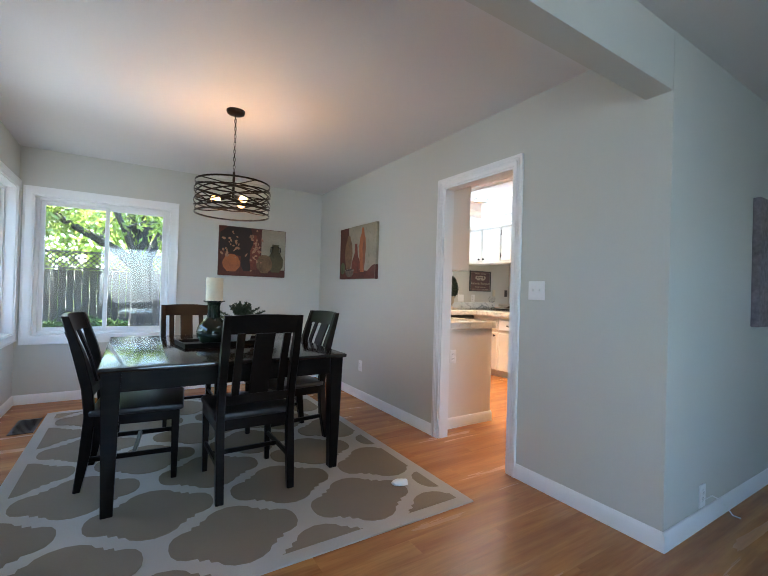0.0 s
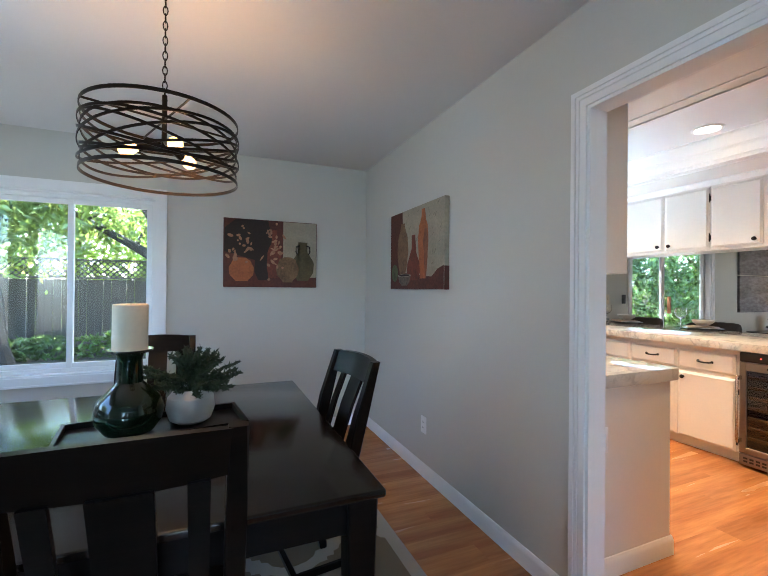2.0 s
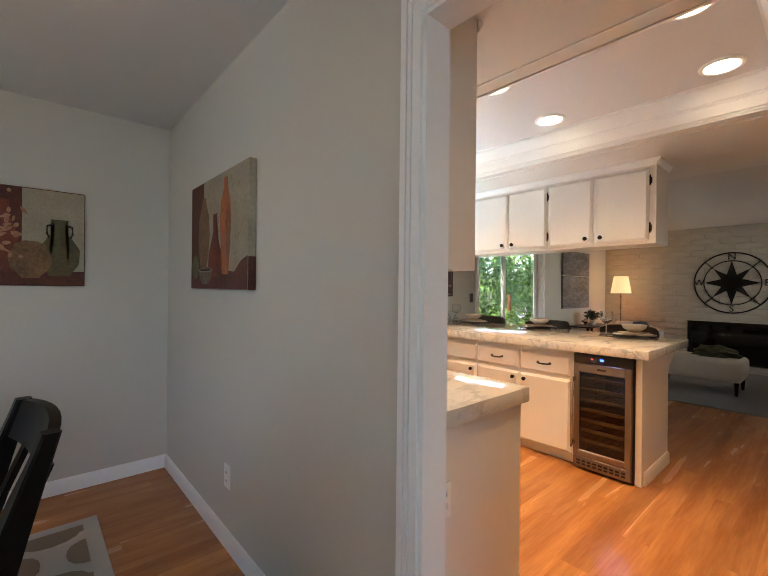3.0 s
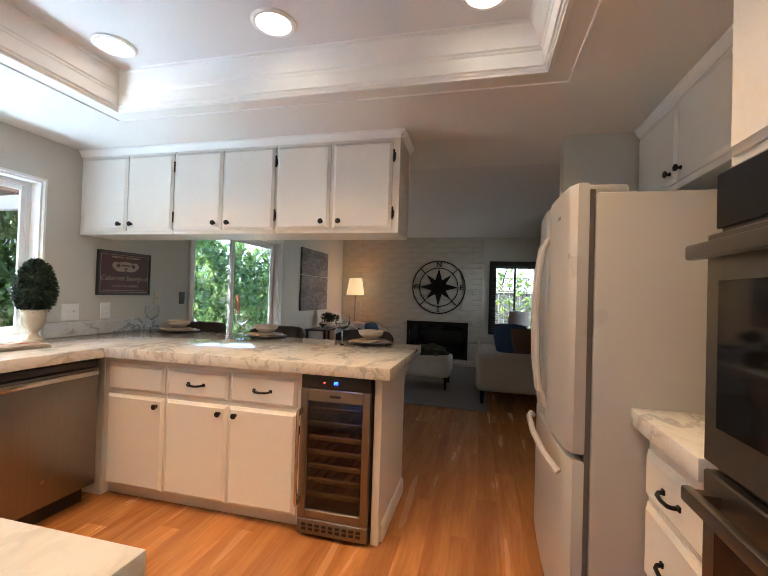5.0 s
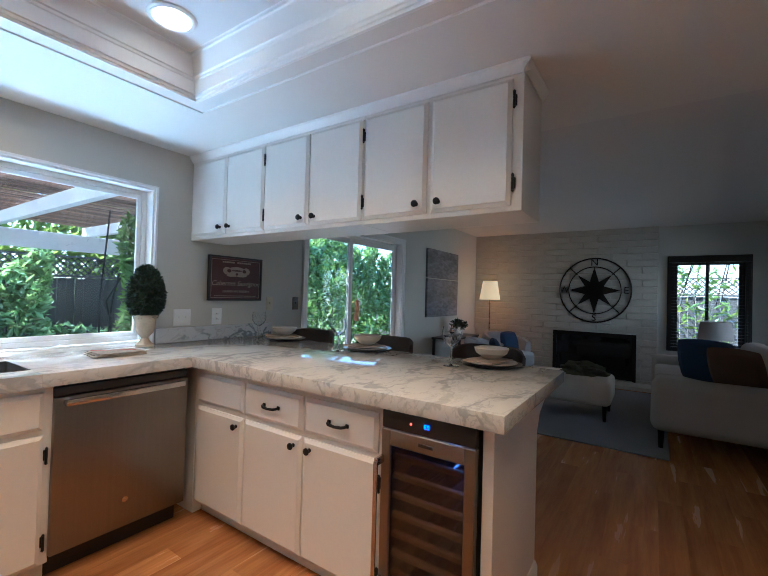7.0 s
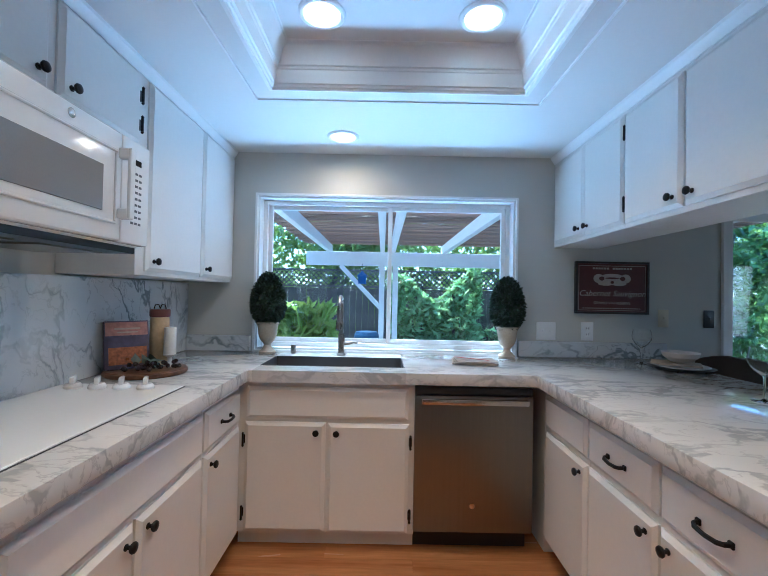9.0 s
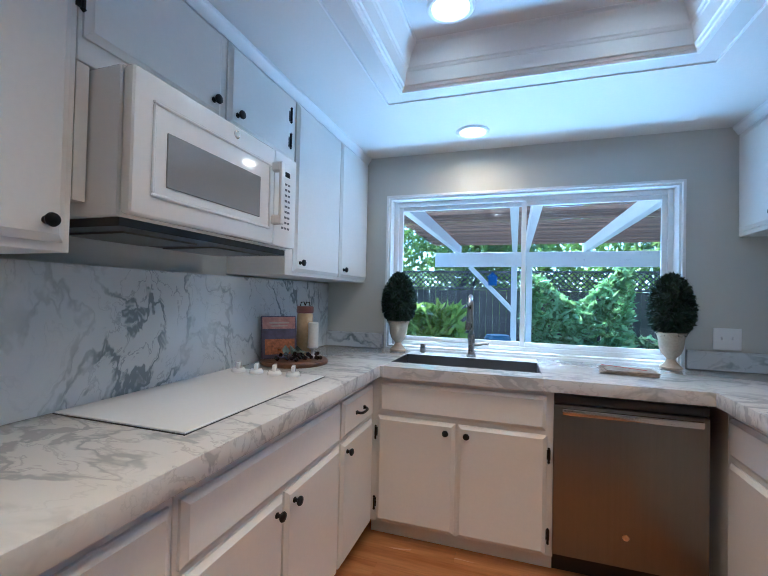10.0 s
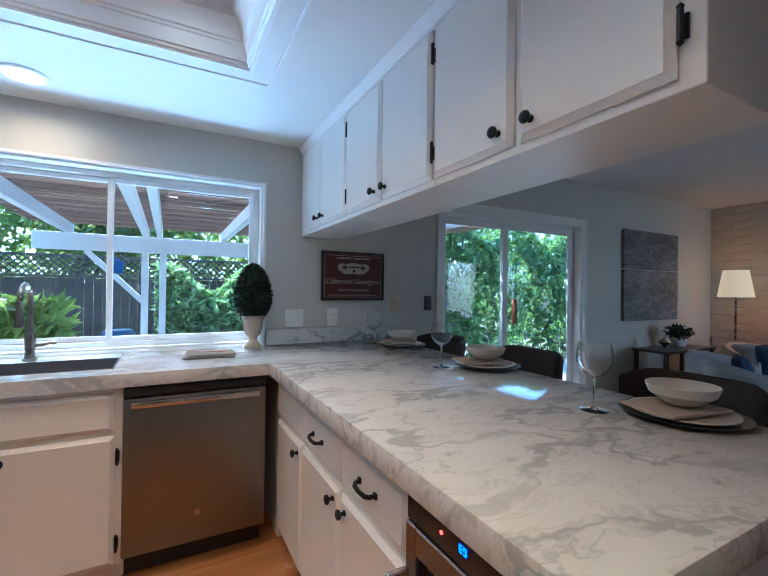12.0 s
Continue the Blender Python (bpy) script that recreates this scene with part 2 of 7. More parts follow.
M_STOOL = mat("brown_upholstery", (0.06, 0.045, 0.036), 0.75, vary=0.1, scale=5, fine=400, bump=0.1)
M_GREYCHAIR = mat("grey_upholstery", (0.42, 0.43, 0.45), 0.9, vary=0.06, scale=4, fine=500, bump=0.12)
M_BLUE = mat("blue_cushion", (0.02, 0.05, 0.11), 0.85, vary=0.12, scale=5, fine=300, bump=0.12)
M_BROWN = mat("brown_cushion", (0.10, 0.055, 0.03), 0.8, vary=0.12, scale=5, fine=300, bump=0.12)
M_LEAF = mat("leaf_green", (0.055, 0.085, 0.028), 0.5, vary=0.25, scale=2, fine=9, bump=0.0, island=0.5)
M_LEAF_LIGHT = mat("leaf_bright", (0.12, 0.18, 0.04), 0.5, vary=0.25, scale=1.2, fine=9, bump=0.0, island=0.5)
M_BOX_LEAF = mat("boxwood_leaf", (0.018, 0.034, 0.016), 0.5, vary=0.25, scale=9, fine=40, bump=0.0, island=0.5)
M_HERB = mat("herb_leaf", (0.030, 0.050, 0.022), 0.55, vary=0.2, scale=9, fine=40, bump=0.0, island=0.4)
M_BARK = mat("bark", (0.05, 0.045, 0.038), 0.9, vary=0.3, scale=4, fine=30, bump=0.35, stretch=(1, 1, 0.3))
M_FENCE = mat("weathered_fence", (0.085, 0.075, 0.065), 0.85, vary=0.25, scale=2, fine=40, bump=0.15, stretch=(6, 6, 0.5), island=0.25)
M_GROUND = mat("garden_soil", (0.10, 0.085, 0.06), 0.95, vary=0.35, scale=0.8, fine=14, bump=1.2)
M_PAVING = mat("patio_concrete", (0.34, 0.345, 0.35), 0.85, vary=0.12, scale=1.0, fine=30, bump=0.2)
M_PATH = mat("path_concrete", (0.24, 0.24, 0.235), 0.85, vary=0.15, scale=1.0, fine=30, bump=0.2)
M_PERGOLA = mat("pergola_white", (0.78, 0.78, 0.77), 0.5, vary=0.05, scale=2, fine=30, bump=0.05)
M_REED = mat("pergola_slat", (0.23, 0.14, 0.09), 0.8, vary=0.3, scale=3, fine=40, bump=0.1, stretch=(0.6, 12, 12), island=0.6)
M_STUCCO = mat("outer_stucco", (0.55, 0.53, 0.48), 0.9, vary=0.06, scale=1, fine=60, bump=0.3)


# ---- mesh helpers ----
def solid(bm, x0, x1, y0, y1, z0, z1, r=0.0, seg=2):
    """A box in bm, with its edges rounded by r."""
    made = bmesh.ops.create_cube(bm, size=1.0)["verts"]
    for v in made:
        v.co = Vector(((x0 + x1) / 2 + v.co.x * (x1 - x0), (y0 + y1) / 2 + v.co.y * (y1 - y0), (z0 + z1) / 2 + v.co.z * (z1 - z0)))
    if r:
        edges = list({e for v in made for e in v.link_edges})
        bmesh.ops.bevel(bm, geom=edges, offset=r, segments=seg, profile=0.5, affect="EDGES")
    return bm


def box(x0, x1, y0, y1, z0, z1, r=0.0, seg=2):
    return solid(bmesh.new(), x0, x1, y0, y1, z0, z1, r, seg)


def lathe(profile, n=24, cx=0.0, cy=0.0, cz=0.0, bm=None):
    """A body of revolution round z; profile is (radius, height) from bottom to top."""
    bm = bm or bmesh.new()
    rings = []
    for r, z in profile:
        if r < 1e-5:
            rings.append([bm.verts.new((cx, cy, cz + z))])
        else:
            rings.append([bm.verts.new((cx + r * math.cos(a), cy + r * math.sin(a), cz + z)) for a in (2 * math.pi * i / n for i in range(n))])
    for a, b in zip(rings, rings[1:]):
        for i in range(n):
            j = (i + 1) % n
            quad = [a[i % len(a)], a[j % len(a)], b[j % len(b)], b[i % len(b)]]
            quad = list(dict.fromkeys(quad))
            if len(quad) > 2:
                bm.faces.new(quad)
    for ring, up in ((rings[0], False), (rings[-1], True)):
        if len(ring) > 2:
            bm.faces.new(ring if up else ring[::-1])
    return bm


def tube(points, r, n=8, bm=None, closed=False, radii=None):
    """A round bar along points."""
    bm = bm or bmesh.new()
    pts = [Vector(p) for p in points]
    rings = []
    up = Vector((0.13, 0.29, 0.95)).normalized()
    for i, p in enumerate(pts):
        if closed:
            d = pts[(i + 1) % len(pts)] - pts[i - 1]
        else:
            d = pts[min(i + 1, len(pts) - 1)] - pts[max(i - 1, 0)]
        d.normalize()
        s = d.cross(up)
        if s.length < 0.05:
            s = d.cross(Vector((1, 0, 0)))
        s.normalize()
        w = s.cross(d)
        rad = radii[i] if radii else r
        rings.append([bm.verts.new(p + s * rad * math.cos(a) + w * rad * math.sin(a)) for a in (2 * math.pi * q / n for q in range(n))])
    pairs = list(zip(rings, rings[1:])) + ([(rings[-1], rings[0])] if closed else [])
    for a, b in pairs:
        for i in range(n):
            bm.faces.new((a[i], a[(i + 1) % n], b[(i + 1) % n], b[i]))
    if not closed:
        bm.faces.new(rings[0][::-1])
        bm.faces.new(rings[-1])
    return bm


def mesh_of(name, bm, material, smooth=28):
    bmesh.ops.recalc_face_normals(bm, faces=bm.faces)
    me = bpy.data.meshes.new(name)
    bm.to_mesh(me)
    bm.free()
    me.materials.append(material)
    if smooth:
        me.shade_smooth()
        me.set_sharp_from_angle(angle=radians(smooth))
    return me


def part(name, bm, material, parent, label="", smooth=28):
    ob = new(name, mesh_of(name, bm, material, smooth))
    ob.parent = parent
    return tagged(ob, label)


def thing(name, m, label, category, group=""):
    ob = new(name)
    ob.empty_display_size = 0.1
    ob.matrix_world = m
    return tagged(ob, label, category, group)


def single(name, bm, material, m, label, category, group="", smooth=28):
    ob = new(name, mesh_of(name, bm, material, smooth))
    ob.matrix_world = m
    return tagged(ob, label, category, group)


def built(name, bm, material, label="", category="", smooth=0):
    """A piece of the setting, in world places."""
    return tagged(new(name, mesh_of(name, bm, material, smooth)), label, category, kind="structure")


def from_arrays(name, verts, faces, material, smooth=False):
    me = bpy.data.meshes.new(name)
    me.from_pydata(verts, [], faces)
    me.materials.append(material)
    if smooth:
        me.shade_smooth()
    return me


def wall(name, axis, at0, at1, a0, a1, z0, z1, holes, material, label):
    """A wall between at0 and at1 on its thin axis, from a0 to a1 along the other, with holes (b0, b1, zb, zt)."""
    bm = bmesh.new()
    def put(b0, b1, zb, zt):
        if b1 - b0 > 1e-4 and zt - zb > 1e-4:
            if axis == "x":
                solid(bm, at0, at1, b0, b1, zb, zt)
            else:
                solid(bm, b0, b1, at0, at1, zb, zt)
    pos = a0
    for b0, b1, zb, zt in sorted(holes):
        put(pos, b0, z0, z1)
        put(b0, b1, z0, zb)
        put(b0, b1, zt, z1)
        pos = b1
    put(pos, a1, z0, z1)
    return built(name, bm, material, label, "wall")

# ---- structure ----
NW, CE, SO = 5.305, 2.43, 2.25      # north wall, ceiling, kitchen soffit
built("floor", box(-0.71, 10.89, -1.74, 5.445, -0.15, -0.014), M_GROUND, "subfloor under oak planks", "floor")
wall("wall_west", "x", -0.71, -0.57, -1.74, 5.445, 0, CE, [(2.30, 3.95, 0.67, 2.03), (4.18, 5.23, 0.67, 2.03)], M_WALL, "warm grey painted dining wall with two windows")
wall("wall_north", "y", NW, 5.445, -0.57, 10.89, 0, CE, [(-0.465, 0.70, 0.632, 1.995), (3.06, 4.785, 0.93, 1.957), (6.24, 7.995, 0.0, 1.97)], M_WALL, "warm grey painted outer wall with windows and sliding door")
wall("wall_dining_kitchen", "x", 2.47, 2.555, 1.18, NW, 0, CE, [(2.09, 2.80, 0.0, 2.02)], M_WALL, "warm grey painted wall with cased doorway")
wall("wall_kitchen_south", "y", 1.18, 1.30, 2.555, 5.29, 0, CE, [], M_WALL, "warm grey painted wall")
wall("wall_pier", "x", 5.29, 5.40, 1.00, 2.017, 0, CE, [], M_WALL, "short painted wall beside the fridge")
wall("wall_living_south", "y", 1.00, 1.12, 5.40, 10.75, 0, CE, [(8.9, 10.45, 0.62, 2.0)], M_WALL, "painted living room wall with window")
wall("wall_east", "x", 10.75, 10.89, 1.00, NW, 0, CE, [(1.44, 2.29, 0.63, 1.93), (2.73, 3.89, 0.06, 0.75)], M_WALL, "painted fireplace wall")
wall("wall_entry_south", "y", -1.74, -1.60, -0.57, 6.14, 0, CE, [(-0.4, 1.9, 0.6, 2.1)], M_WALL, "plain painted wall")
wall("wall_entry_east", "x", 6.0, 6.14, -1.60, 1.00, 0, CE, [], M_WALL, "plain painted wall")
built("ceiling", box(-0.71, 10.89, -1.74, 5.445, CE, CE + 0.12), M_CEIL, "matt white painted ceiling", "ceiling")
built("beam", box(-0.57, 2.47, 1.182, 1.302, 2.15, CE), M_WALL, "painted drywall beam across the opening", "beam")
TX0, TX1, TY0, TY1 = 3.362, 4.562, 2.205, 4.465
bm = bmesh.new()
solid(bm, 2.555, TX0, 1.30, NW, SO, CE)
solid(bm, TX1, 5.80, 2.017, NW, SO, CE)
solid(bm, TX1, 5.29, 1.30, 2.017, SO, CE)
solid(bm, 5.40, 5.80, 1.12, 2.017, SO, CE)
solid(bm, TX0, TX1, 1.30, TY0, SO, CE)
solid(bm, TX0, TX1, TY1, NW, SO, CE)
built("ceiling_soffit", bm, M_SOFFIT, "satin white dropped kitchen soffit round a tray", "ceiling")


def ring_moulding(x0, x1, y0, y1, profile):
    """A moulding round the inside of a rectangle; profile is (inset, height)."""
    bm = bmesh.new()
    rings = [[bm.verts.new(p) for p in ((x0 + o, y0 + o, z), (x1 - o, y0 + o, z), (x1 - o, y1 - o, z), (x0 + o, y1 - o, z))] for o, z in profile]
    for a, b in zip(rings, rings[1:]):
        for i in range(4):
            bm.faces.new((a[i], a[(i + 1) % 4], b[(i + 1) % 4], b[i]))
    return bm


crown = [(0.0, SO - 0.004), (0.016, SO - 0.006), (0.018, SO + 0.004), (0.024, SO + 0.006), (0.027, SO + 0.016), (0.034, SO + 0.019), (0.036, SO + 0.032), (0.042, SO + 0.075),
         (0.046, SO + 0.079), (0.049, SO + 0.088), (0.056, SO + 0.092), (0.066, SO + 0.125), (0.090, SO + 0.162), (0.097, SO + 0.166), (0.099, SO + 0.178), (0.108, SO + 0.182), (0.108, CE)]
built("tray_crown_moulding", ring_moulding(TX0 - 0.003, TX1 + 0.003, TY0 - 0.003, TY1 + 0.003, crown), M_TRIM, "white stepped crown moulding in the ceiling tray", "moulding", 25)
built("tray_bead", ring_moulding(TX0 - 0.095, TX1 + 0.095, TY0 - 0.095, TY1 + 0.095, [(0.0, SO), (0.002, SO - 0.005), (0.009, SO - 0.006), (0.012, SO)]), M_TRIM, "thin white bead on the soffit", "moulding", 25)


def base_run(name, pts):
    """Baseboard from point to point along a wall; the board lies to the left of the way."""
    bm = bmesh.new()
    for (xa, ya), (xb, yb) in zip(pts, pts[1:]):
        d = Vector((xb - xa, yb - ya, 0))
        L = d.length
        d.normalize()
        s = Vector((-d.y, d.x, 0)) * 0.014
        prof = [(0.0, 0.0), (1.0, 0.0), (1.0, 0.066), (0.72, 0.078), (0.35, 0.088), (0.0, 0.09)]
        a = [bm.verts.new(Vector((xa, ya, 0)) + s * u + Vector((0, 0, z))) for u, z in prof]
        b = [bm.verts.new(Vector((xb, yb, 0)) + s * u + Vector((0, 0, z))) for u, z in prof]
        for i in range(len(prof) - 1):
            bm.faces.new((a[i], b[i], b[i + 1], a[i + 1]))
        bm.faces.new(a)
        bm.faces.new(b[::-1])
    return built(name, bm, M_TRIM, "white painted baseboard", "baseboard", 25)


base_run("baseboard_dining_north", [(2.47, NW), (-0.57, NW)])
base_run("baseboard_dining_west", [(-0.57, NW), (-0.57, -1.60)])
base_run("baseboard_dining_east", [(2.47, 2.866), (2.47, NW)])
base_run("baseboard_dining_stub", [(2.47, 1.18), (2.47, 2.024)])
base_run("baseboard_entry_north", [(6.0, 1.0), (5.41, 1.0)])
base_run("baseboard_entry_stub", [(5.28, 1.18), (2.456, 1.18)])
base_run("baseboard_entry_south", [(-0.57, -1.60), (6.0, -1.60)])
base_run("baseboard_entry_east", [(6.0, -1.60), (6.0, 1.0)])
base_run("baseboard_living_north", [(6.17, NW), (5.38, NW)])
base_run("baseboard_living_north_far", [(10.75, NW), (8.12, NW)])
base_run("baseboard_living_south", [(5.41, 1.12), (10.75, 1.12)])
base_run("baseboard_kitchen_west", [(2.555, 2.03), (2.555, 1.30)])

# doorway: jamb lining and fluted casing
door = thing("door_1", pose(2.47, 2.09, 0), "white cased doorway without a door leaf", "doorway")
door["kind"] = "structure"
bm = bmesh.new()
solid(bm, -0.004, 0.089, 0.0, 0.016, 0.0, 2.004)
solid(bm, -0.004, 0.089, 0.694, 0.71, 0.0, 2.004)
solid(bm, -0.004, 0.089, 0.0, 0.71, 2.004, 2.02)
part("jamb", bm, M_TRIM, door)
for side in (0, 1):
    bm = bmesh.new()
    steps = [(0.000, 0.020, 0.018), (0.020, 0.025, 0.012), (0.025, 0.037, 0.016), (0.037, 0.042, 0.011), (0.042, 0.068, 0.014)]
    C = 0.065
    for u0, u1, d in steps:
        xa, xb = (-d, -0.0) if side == 0 else (0.085, 0.085 + 0.5 * d)
        solid(bm, xa, xb, -C + u0, -C + u1, 0.0, 2.02 + C - u0)
        solid(bm, xa, xb, 0.71 + C - u1, 0.71 + C - u0, 0.0, 2.02 + C - u0)
        solid(bm, xa, xb, -C + u1, 0.71 + C - u1, 2.02 + C - u1, 2.02 + C - u0)
    part("casing", bm, M_TRIM, door)


def window(name, m, w, h, label, casing=0.07, sill=0.0, split=0.5, frame_mat=M_TRIM, depth=0.075, bars=0.038, right_in=True):
    """A sliding window; x along the wall, y outwards from the inner face, z up from the opening's foot."""
    win = thing(name, m, label, "window")
    win["kind"] = "structure"
    if casing:
        bm = bmesh.new()
        for d, t0, t1 in ((0.022, 0.0, 0.014), (0.016, 0.014, casing)):
            solid(bm, -casing + t0, -casing + t1, -d, 0.0, -casing + t0, h + casing - t0)
            solid(bm, w + casing - t1, w + casing - t0, -d, 0.0, -casing + t0, h + casing - t0)
            solid(bm, -casing + t1, w + casing - t1, -d, 0.0, h + casing - t1, h + casing - t0)
            solid(bm, -casing + t1, w + casing - t1, -d, 0.0, -casing + t0, -casing + t1)
        part("casing", bm, frame_mat, win)
    bm = bmesh.new()
    solid(bm, 0.0, 0.012, -0.003, 0.14, 0.0, h)
    solid(bm, w - 0.012, w, -0.003, 0.14, 0.0, h)
    solid(bm, 0.012, w - 0.012, -0.003, 0.14, h - 0.012, h)
    solid(bm, 0.012, w - 0.012, -0.003 - sill, 0.14, 0.0, 0.012)
    part("lining", bm, frame_mat, win)
    bm = bmesh.new()
    f = 0.03
    solid(bm, 0.012, 0.012 + f, depth, 0.135, 0.012, h - 0.012, 0.003, 1)
    solid(bm, w - 0.012 - f, w - 0.012, depth, 0.135, 0.012, h - 0.012, 0.003, 1)
    solid(bm, 0.012 + f, w - 0.012 - f, depth, 0.135, h - 0.012 - f, h - 0.012, 0.003, 1)
    solid(bm, 0.012 + f, w - 0.012 - f, depth, 0.135, 0.012, 0.012 + f, 0.003, 1)
    part("window_frame", bm, frame_mat, win)
    e = 0.012 + f
    mid = e + (w - 2 * e) * split
    spans = [(e, mid + bars / 2), (mid - bars / 2, w - e)] if split else [(e, w - e)]
    for i, (a, b) in enumerate(spans):
        y = depth + (0.026 if (i == 0) == right_in else 0.004)
        bm = bmesh.new()
        solid(bm, a, a + bars, y, y + 0.02, e, h - e, 0.003, 1)
        solid(bm, b - bars, b, y, y + 0.02, e, h - e, 0.003, 1)
        solid(bm, a + bars, b - bars, y, y + 0.02, h - e - bars, h - e, 0.003, 1)
        solid(bm, a + bars, b - bars, y, y + 0.02, e, e + bars, 0.003, 1)
        sash = part("sash", bm, frame_mat, win)
        bm = bmesh.new()
        solid(bm, a + bars - 0.004, b - bars + 0.004, y + 0.008, y + 0.012, e + bars - 0.004, h - e - bars + 0.004)
        pane = part("pane", bm, M_GLASS, sash, smooth=0)
        pane.visible_shadow = False
    return win


window("window_1", pose(-0.465, NW, 0.632), 1.165, 1.363, "white framed sliding window onto a fenced garden")
window("window_2", pose(-0.57, 4.18, 0.67, 0, 0, 90), 1.05, 1.36, "white framed single window with deep white reveal", split=0)
window("window_3", pose(-0.57, 2.30, 0.67, 0, 0, 90), 1.65, 1.36, "wide white framed window with deep white reveal", split=0)
window("window_4", pose(3.06, NW, 0.93), 1.725, 1.027, "white sliding window over the kitchen sink", casing=0.016, split=0.515, bars=0.03)
window("window_5", pose(10.75, 2.29, 0.63, 0, 0, -90), 0.85, 1.30, "dark framed window with venetian blind", casing=0.05, frame_mat=M_BLACKPL)
window("window_6", pose(10.45, 1.12, 0.62, 0, 0, 180), 1.55, 1.38, "dark framed window with venetian blind", casing=0.05, frame_mat=M_BLACKPL)
# unseen window, added so daylight reaches the dining side from the south
window("window_7_added", pose(1.9, -1.60, 0.6, 0, 0, 180), 2.3, 1.5, "white framed front window, added out of view to let daylight in")
slider = window("door_2", pose(6.24, NW, 0.0), 1.755, 1.97, "white framed sliding glass patio door", casing=0.065, split=0.44, bars=0.06)
slider["category"] = "door"
bm = box(0.86, 0.885, 0.03, 0.078, 0.98, 1.22, 0.006)
part("handle", bm, mat("handle_wood", (0.35, 0.13, 0.05), 0.4), slider, "brown wooden pull handle")


# ---- cabinets ----
def door_slab(x0, x1, z0, z1, t=0.019, lip=0.017):
    """A slab front with a bevelled lip; its back lies on y = 0 and it faces -y."""
    bm = bmesh.new()
    o = 0.008
    rings = []
    for ins, y in ((0.0, 0.0), (0.0, -o), (lip * 0.75, -t + 0.004), (lip, -t), (lip + 0.006, -t + 0.001)):
        rings.append([bm.verts.new(p) for p in ((x0 + ins, y, z0 + ins), (x1 - ins, y, z0 + ins), (x1 - ins, y, z1 - ins), (x0 + ins, y, z1 - ins))])
    for a, b in zip(rings, rings[1:]):
        for i in range(4):
            bm.faces.new((a[i], a[(i + 1) % 4], b[(i + 1) % 4], b[i]))
    bm.faces.new(rings[-1])
    bm.faces.new(rings[0][::-1])
    return bm


def knob_mesh(x, z):
    bm = lathe([(0.009, 0.0), (0.010, 0.003), (0.006, 0.006), (0.006, 0.014), (0.014, 0.018), (0.0165, 0.023), (0.0145, 0.028), (0.008, 0.031), (0.0, 0.032)], 16)
    bmesh.ops.transform(bm, matrix=pose(x, -0.018, z, 90), verts=bm.verts)
    return bm


def pull_mesh(x, z, w=0.1):
    bm = tube([(x - w / 2, -0.018, z), (x - w / 2 + 0.004, -0.036, z - 0.002), (x - w / 2 + 0.016, -0.044, z - 0.004), (x, -0.046, z - 0.006), (x + w / 2 - 0.016, -0.044, z - 0.004), (x + w / 2 - 0.004, -0.036, z - 0.002), (x + w / 2, -0.018, z)], 0.0065, 8)
    for sx in (-1, 1):
        solid(bm, x + sx * w / 2 - 0.009, x + sx * w / 2 + 0.009, -0.026, -0.017, z - 0.009, z + 0.009, 0.003, 1)
    return bm


def hinge_mesh(x, z):
    bm = tube([(x, -0.016, z - 0.03), (x, -0.016, z + 0.03)], 0.0055, 8)
    lathe([(0.0, 0), (0.007, 0.004), (0.0, 0.012)], 8, x, -0.016, z + 0.028, bm)
    lathe([(0.0, -0.012), (0.007, -0.004), (0.0, 0.0)], 8, x, -0.016, z - 0.028, bm)
    solid(bm, x - 0.008, x + 0.008, -0.006, 0.0, z - 0.022, z + 0.022)
    return bm


def cabinet(name, m, w, d, z0, z1, fronts, label, kick=0.0, group=""):
    """fronts: (kind, x0, x1, z0, z1, handle, hinge side); x along the front, y into the cabinet."""
    cab = thing(name, m, label, "cabinet", group)
    body = bmesh.new()
    solid(body, 0.001, w - 0.001, 0.0, d, z0, z1, 0.002, 1)
    part("body", body, M_CAB, cab)
    if kick:
        part("kick_board", box(0.0, w, 0.055, 0.07, 0.0, z0), M_CAB, cab)
    for kind, x0, x1, b, t, handle, hinge in fronts:
        front = part("door" if kind == "door" else "drawer", door_slab(x0, x1, b, t), M_CAB, cab)
        if handle == "pull":
            part("handle", pull_mesh((x0 + x1) / 2, (b + t) / 2), M_BLACK, front, "black metal bar pull")
        elif handle:
            kx = x1 - 0.045 if "r" in handle else x0 + 0.045
            kz = t - 0.045 if "t" in handle else b + 0.045
            part("knob", knob_mesh(kx, kz), M_BLACK, front, "round black metal knob")
        if hinge:
            hx = x0 - 0.009 if hinge == "l" else x1 + 0.009
            for hz in (b + 0.09, t - 0.09):
                part("hinge", hinge_mesh(hx, hz), M_BLACK, front, "black metal hinge")
    return cab


